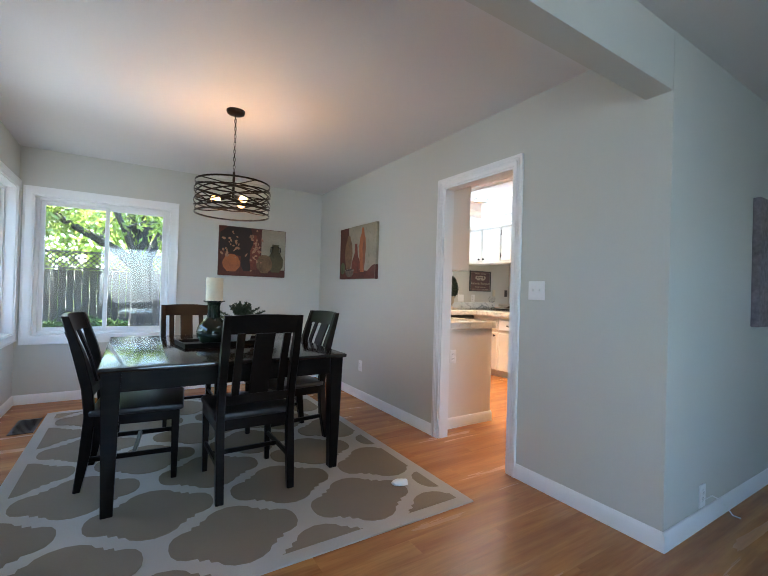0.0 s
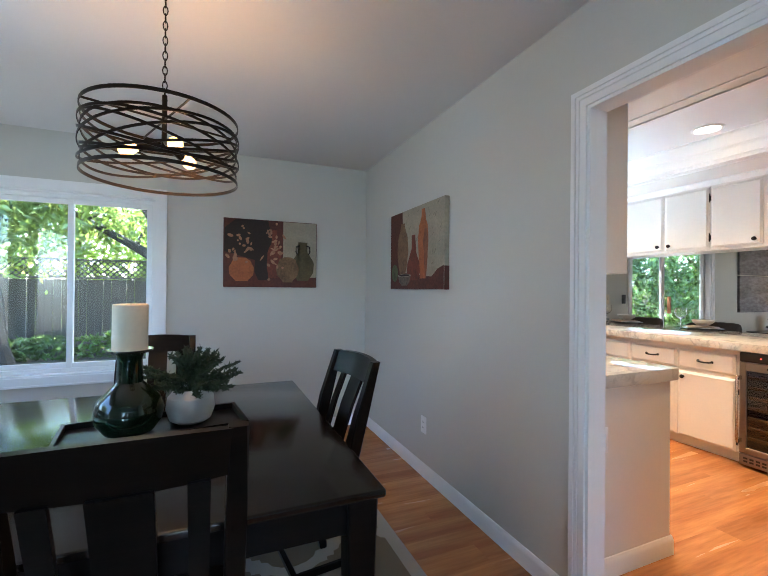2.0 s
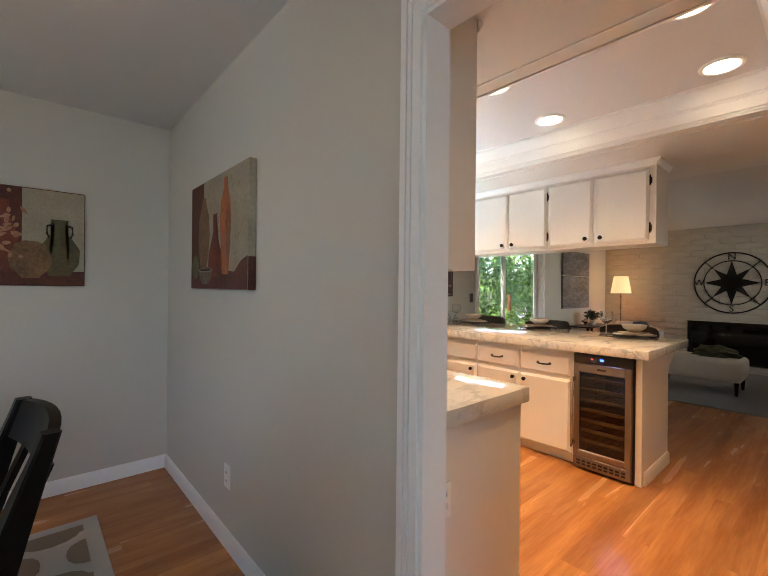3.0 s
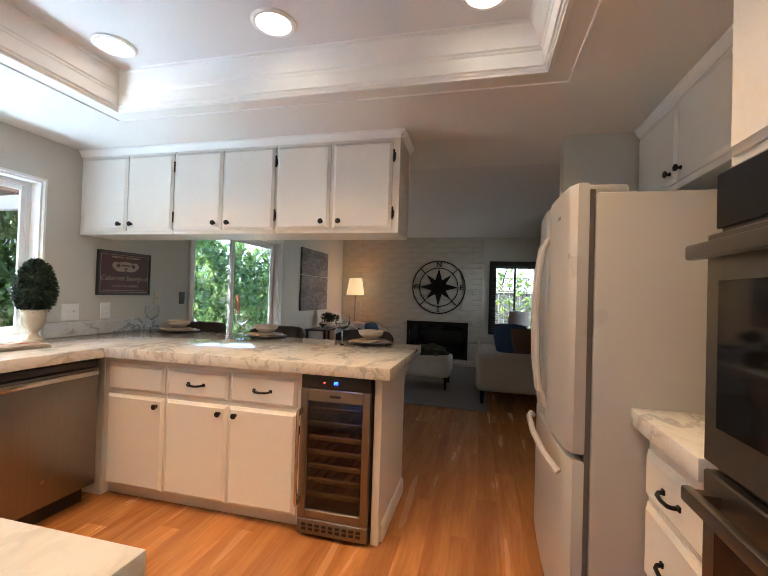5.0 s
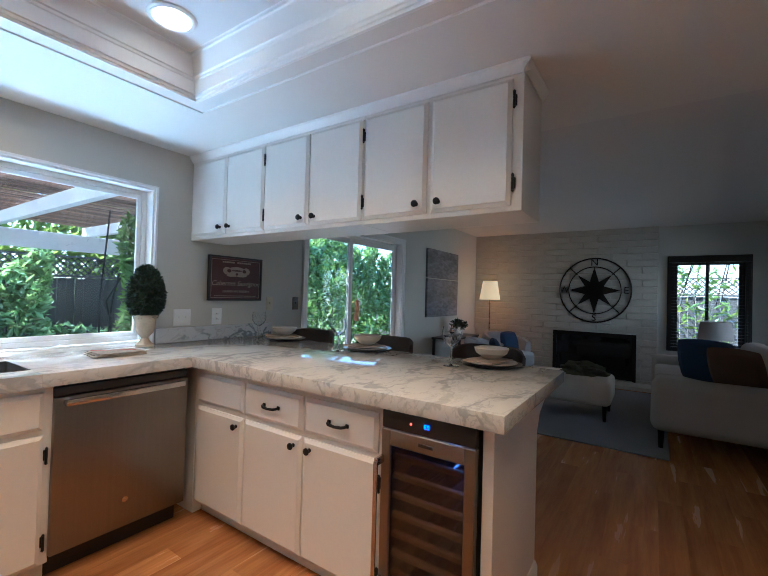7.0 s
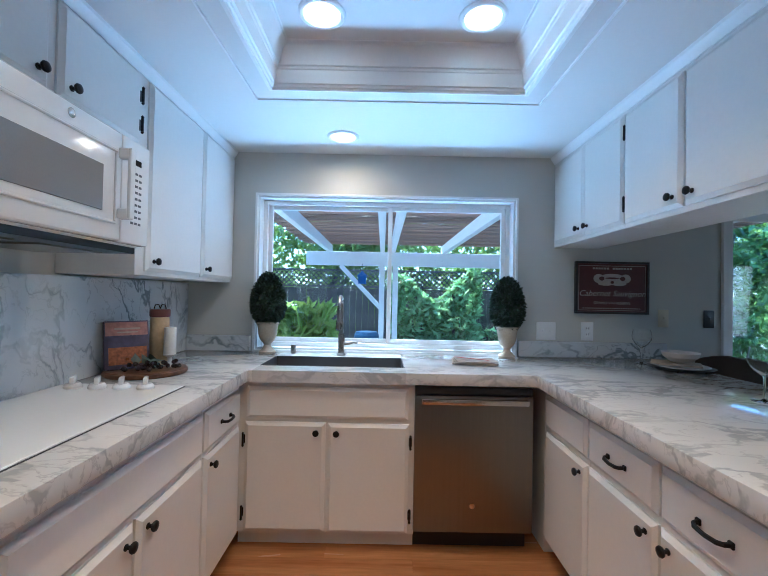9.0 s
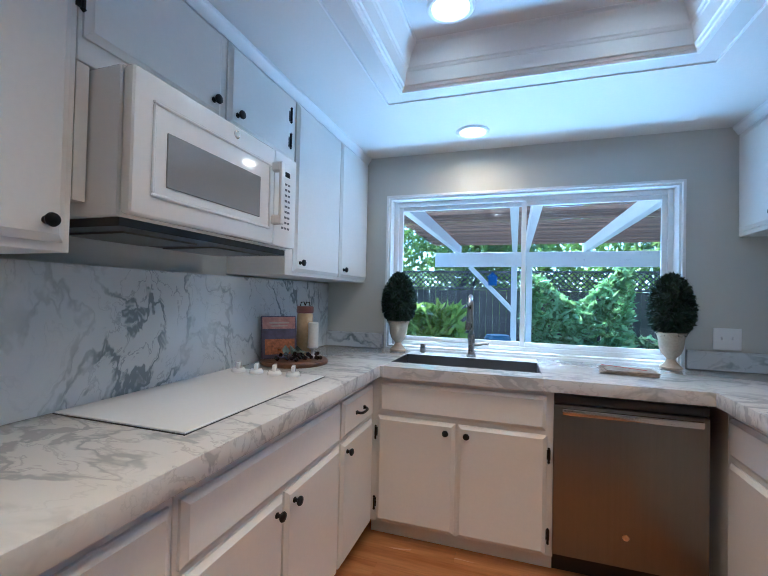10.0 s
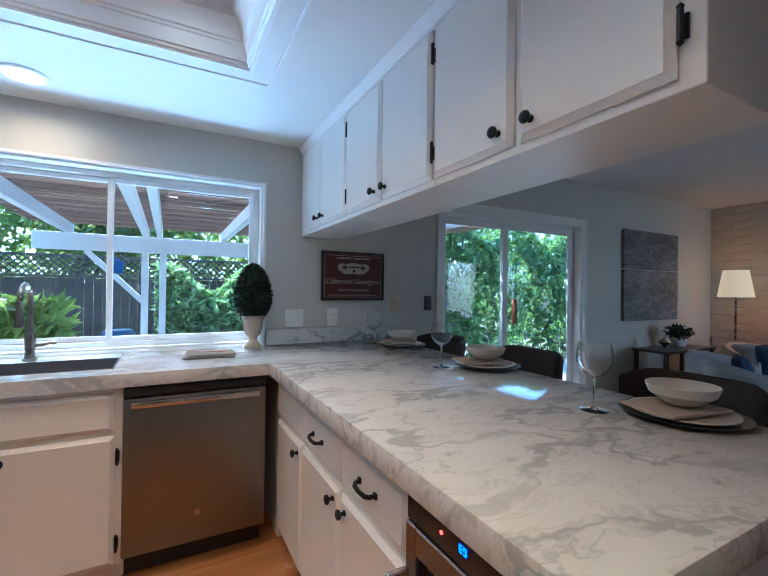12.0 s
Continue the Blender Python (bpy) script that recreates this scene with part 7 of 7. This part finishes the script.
def tree(x, y, h, spread, seed, n_leaf, label, leaf=0.13):
    t = thing("garden_tree", pose(x, y, -0.16), label, "tree", "garden trees")
    rs = random.Random(seed)
    bm = bmesh.new()
    ends = []
    def limb(p, d, L, r, depth):
        pts, rad = [p], [r]
        for i in range(4):
            d = (d + Vector((rs.gauss(0, 0.16), rs.gauss(0, 0.16), 0.06))).normalized()
            pts.append(pts[-1] + d * L / 4)
            rad.append(r * (1 - 0.12 * (i + 1)))
        tube(pts, r, 7, bm, radii=rad)
        if depth == 0:
            ends.extend(pts[1:])
            return
        if depth < 3:
            ends.extend(pts[3:])
        for i in range(3 if depth > 1 else 2):
            a = rs.uniform(0, 6.283)
            s = Vector((math.cos(a), math.sin(a), 0)) * rs.uniform(0.5, 1.0)
            limb(pts[rs.randint(3, 4)], (d + s + Vector((0, 0, 0.15))).normalized(), L * rs.uniform(0.6, 0.8), r * 0.55, depth - 1)
    limb(Vector((0, 0, 0)), Vector((rs.gauss(0, 0.15), rs.gauss(0, 0.15), 1)).normalized(), h * 0.33, 0.11, 3)
    part("trunk", bm, M_BARK, t)
    def place(rng):
        p = ends[rng.integers(len(ends))]
        q = np.array(p) + rng.normal(0, 1, 3) * np.array((spread, spread, spread * 0.7)) * 0.3
        return q, (0, 0, 0.3)
    leaf_part("crown", n_leaf, place, leaf, seed, M_TREE_LEAF, t, "loose sunlit green leaves", 1.6)
    return t



def old_tree(x, y):
    """A short thick trunk that forks low into arching limbs."""
    t = thing("garden_tree", pose(x, y, -0.16), "old thick trunked tree with arching limbs before the fence", "tree", "garden trees")
    bm = bmesh.new()
    fork = Vector((-0.08, 0, 1.75))
    tube([(0.05, 0, 0.0), (0.02, 0, 0.25), (0.0, 0, 0.9), (-0.04, 0, 1.4), fork], 0.3, 12, bm, radii=[0.42, 0.33, 0.27, 0.24, 0.20])
    rs = random.Random(8)
    tips = []
    for way, lift, r, n in (((-1.0, -0.1), 0.55, 0.095, 5), ((-0.28, 0.05), 1.1, 0.10, 5), ((0.08, -0.05), 1.15, 0.11, 5), ((0.55, 0.1), 0.95, 0.09, 5), ((0.2, 0.7), 0.9, 0.08, 5), ((-0.5, -0.6), 0.8, 0.07, 5)):
        p, pts, rad = fork.copy(), [fork - Vector((0, 0, 0.15))], [r * 1.3]
        for i in range(n):
            p = p + Vector((way[0] + rs.gauss(0, 0.12), way[1] + rs.gauss(0, 0.12), lift)) * 0.42
            pts.append(p.copy())
            rad.append(r * (1 - 0.14 * i))
            if i > 0:
                q = p + Vector((rs.gauss(0, 0.5), rs.gauss(0, 0.5), rs.uniform(0.1, 0.6)))
                tube([p, (p + q) / 2 + Vector((0, 0, 0.08)), q], r * 0.35, 6, bm, radii=[r * 0.4, r * 0.28, r * 0.12])
                tips += [q, (p + q) / 2]
        tips.append(p)
        tube(pts, r, 9, bm, radii=rad)
    part("trunk", bm, M_BARK, t)
    def place(rng):
        q = np.array(tips[rng.integers(len(tips))]) + rng.normal(0, 1, 3) * np.array((0.34, 0.34, 0.26))
        return q, (0, 0, -0.3)
    leaf_part("crown", 4200, place, 0.12, 3, M_TREE_LEAF, t, "loose sunlit green leaves", 1.5)
    return t


old_tree(0.60, 10.4)
tree(-2.2, 10.8, 4.8, 1.7, 12, 9000, "leafy garden tree behind the fence")
tree(2.4, 13.2, 5.0, 1.7, 21, 9000, "leafy garden tree behind the fence")
tree(-4.2, 3.6, 4.2, 1.5, 33, 8000, "leafy garden tree beside the house")
tree(-4.6, 7.6, 4.6, 1.6, 51, 8000, "leafy garden tree beside the house")
tree(15.5, 4.6, 4.6, 1.5, 61, 7000, "leafy tree in front of the far window")
tree(6.6, 13.4, 5.4, 1.8, 71, 9000, "leafy garden tree behind the fence")


def hedge(x0, x1, y0, y1, z1, n, seed, label, leaf=0.085, material=M_HEDGE_LEAF):
    h = thing("hedge", pose(0, 0, -0.16), label, "hedge", "garden hedges")
    def place(rng):
        x, z = rng.uniform(x0, x1), rng.uniform(0.0, 1.0) ** 0.8
        top = z1 * (0.85 + 0.3 * noise.noise(Vector((x * 0.9, seed, 0))))
        depth = 0.5 + 0.5 * noise.noise(Vector((x * 1.6, z * 3.2, seed)))
        y = y0 + (y1 - y0) * (1 - depth) * 0.6 + rng.normal(0, 0.06)
        return (x, y, z * top), (rng.normal(0, 1.0), -0.25, rng.normal(-0.2, 0.7))
    leaf_part("foliage", n, place, leaf, seed, material, h, "glossy green leaves", 1.45)["kind"] = "stuff"
    bm = bmesh.new()
    rs = random.Random(seed)
    for i in range(int((x1 - x0) * 4)):
        x = rs.uniform(x0, x1)
        tube([(x, y1 - 0.1, 0.0), (x + rs.gauss(0, 0.1), y1 - 0.15, z1 * 0.4), (x + rs.gauss(0, 0.25), y0 + 0.3, z1 * 0.8)], 0.012, 5, bm)
    part("stems", bm, M_BARK, h)
    return h


hedge(6.0, 17.0, 8.3, 9.4, 3.1, 17000, 5, "tall dense flowering hedge beyond the patio door", 0.15)
hedge(4.05, 6.0, 11.0, 11.7, 2.15, 2600, 6, "leafy hedge in front of the fence", 0.16, M_SUN_TINT_LEAF)
hedge(5.75, 8.2, 11.3, 11.9, 0.8, 800, 16, "low leafy shrubs at the foot of the fence", 0.15, M_SUN_TINT_LEAF)
hedge(1.6, 3.15, 8.6, 9.6, 1.55, 800, 7, "broad leaved shrubs by the patio", 0.26, M_BRIGHT_LEAF)
hedge(-3.0, 1.5, 11.2, 11.9, 0.55, 1300, 8, "low green plants along the fence", 0.12)
hedge(-6.0, 18.0, 13.0, 15.0, 4.6, 28000, 9, "tall far shrubs behind the fence", 0.20, M_BRIGHT_LEAF)
h2 = hedge(-6.0, 8.0, 6.0, 7.2, 2.9, 9000, 10, "tall far shrubs behind the side fence", 0.20, M_TREE_LEAF)
h2.matrix_world = pose(-0.6, 0.2, -0.16, 0, 0, 90)
h3 = hedge(-6.0, 8.0, 0.0, 1.5, 3.0, 3000, 13, "shrubs beyond the living room window", 0.16, M_TREE_LEAF)
h3.matrix_world = pose(13.8, 1.0, -0.16, 0, 0, -90)

# ---- brick face of the fireplace wall, brick by brick ----
wall_e = bpy.data.objects["wall_east"]
BH_, BL_, DEP = 0.1013, 0.405, 0.075
cache = {}
for row in range(24):
    z0 = row * BH_
    pos = 2.45 - (0.2 if row % 2 else 0.0)
    while pos < NW:
        a, b = max(pos, 2.45), min(pos + BL_, NW - 0.002)
        pos += BL_
        spans = [(a, b)]
        if z0 + BH_ > 0.06 and z0 < 0.76:
            spans = [(a, min(b, 2.72)), (max(a, 3.90), b)]
        for a, b in spans:
            L = round(b - a, 3)
            if L < 0.03:
                continue
            if L not in cache:
                cache[L] = mesh_of("brick", box(0.0, DEP, 0.0025, L - 0.0025, 0.0025, BH_ - 0.0025, 0.007, 1), M_BRICK, 0)
            br = new("brick", cache[L])
            br.parent = wall_e
            br.matrix_world = pose(10.675 - 0.004 * ((row * 3 + int(pos * 5)) % 3), a, z0)
built("brick_mortar", box(10.6785, 10.749, 2.452, NW - 0.003, 0.77, CE - 0.003), mat("mortar", (0.46, 0.445, 0.40), 0.9), "painted mortar bed", "mortar")

# ---- floor planks ----
floor_ = bpy.data.objects["floor"]
PW, PL = 0.127, 1.22
pieces = []
rows_n = int((5.30 + 1.6) / PW) + 1
for r in range(rows_n):
    y0 = -1.6 + r * PW
    w = min(PW, NW - y0)
    if w < 0.01:
        continue
    xx = -0.57 - (r * 0.437) % PL
    while xx < 10.75:
        a, b = max(xx, -0.57), min(xx + PL, 10.75)
        if b - a > 0.02:
            pieces.append((a, y0, round(b - a, 3), round(w, 3)))
        xx += PL


def plank_bm(L, w, bm=None, ox=0.0, oy=0.0):
    bm = bm or bmesh.new()
    g, c = 0.0001, 0.00005
    lo = [bm.verts.new((ox + x, oy + y, -0.013)) for x, y in ((g, g), (L - g, g), (L - g, w - g), (g, w - g))]
    mi = [bm.verts.new((ox + x, oy + y, -0.0001)) for x, y in ((g, g), (L - g, g), (L - g, w - g), (g, w - g))]
    hi = [bm.verts.new((ox + x, oy + y, 0.0)) for x, y in ((g + c, g + c), (L - g - c, g + c), (L - g - c, w - g - c), (g + c, w - g - c))]
    bm.faces.new(hi)
    for s, t in ((lo, mi), (mi, hi)):
        for i in range(4):
            bm.faces.new((s[i], s[(i + 1) % 4], t[(i + 1) % 4], t[i]))
    return bm


near = [p for p in pieces if (p[0] + p[2] > 1.6 and p[0] < 7.5 and 1.15 < p[1] < 5.3)]
near = sorted(near, key=lambda p: abs(p[0] + p[2] / 2 - 3.6) + abs(p[1] - 2.6))[:300]
chosen = set(near)
pc = {}
for p in near:
    key = (p[2], p[3])
    if key not in pc:
        pc[key] = mesh_of("plank", plank_bm(*key), M_FLOOR, 0)
    ob = new("plank", pc[key])
    ob.parent = floor_
    ob.matrix_world = pose(p[0], p[1], 0)
bm = bmesh.new()
for p in pieces:
    if p not in chosen:
        plank_bm(p[2], p[3], bm, p[0], p[1])
rest = part("planks", bm, M_FLOOR_REST, floor_, smooth=0)
rest["kind"] = "stuff"
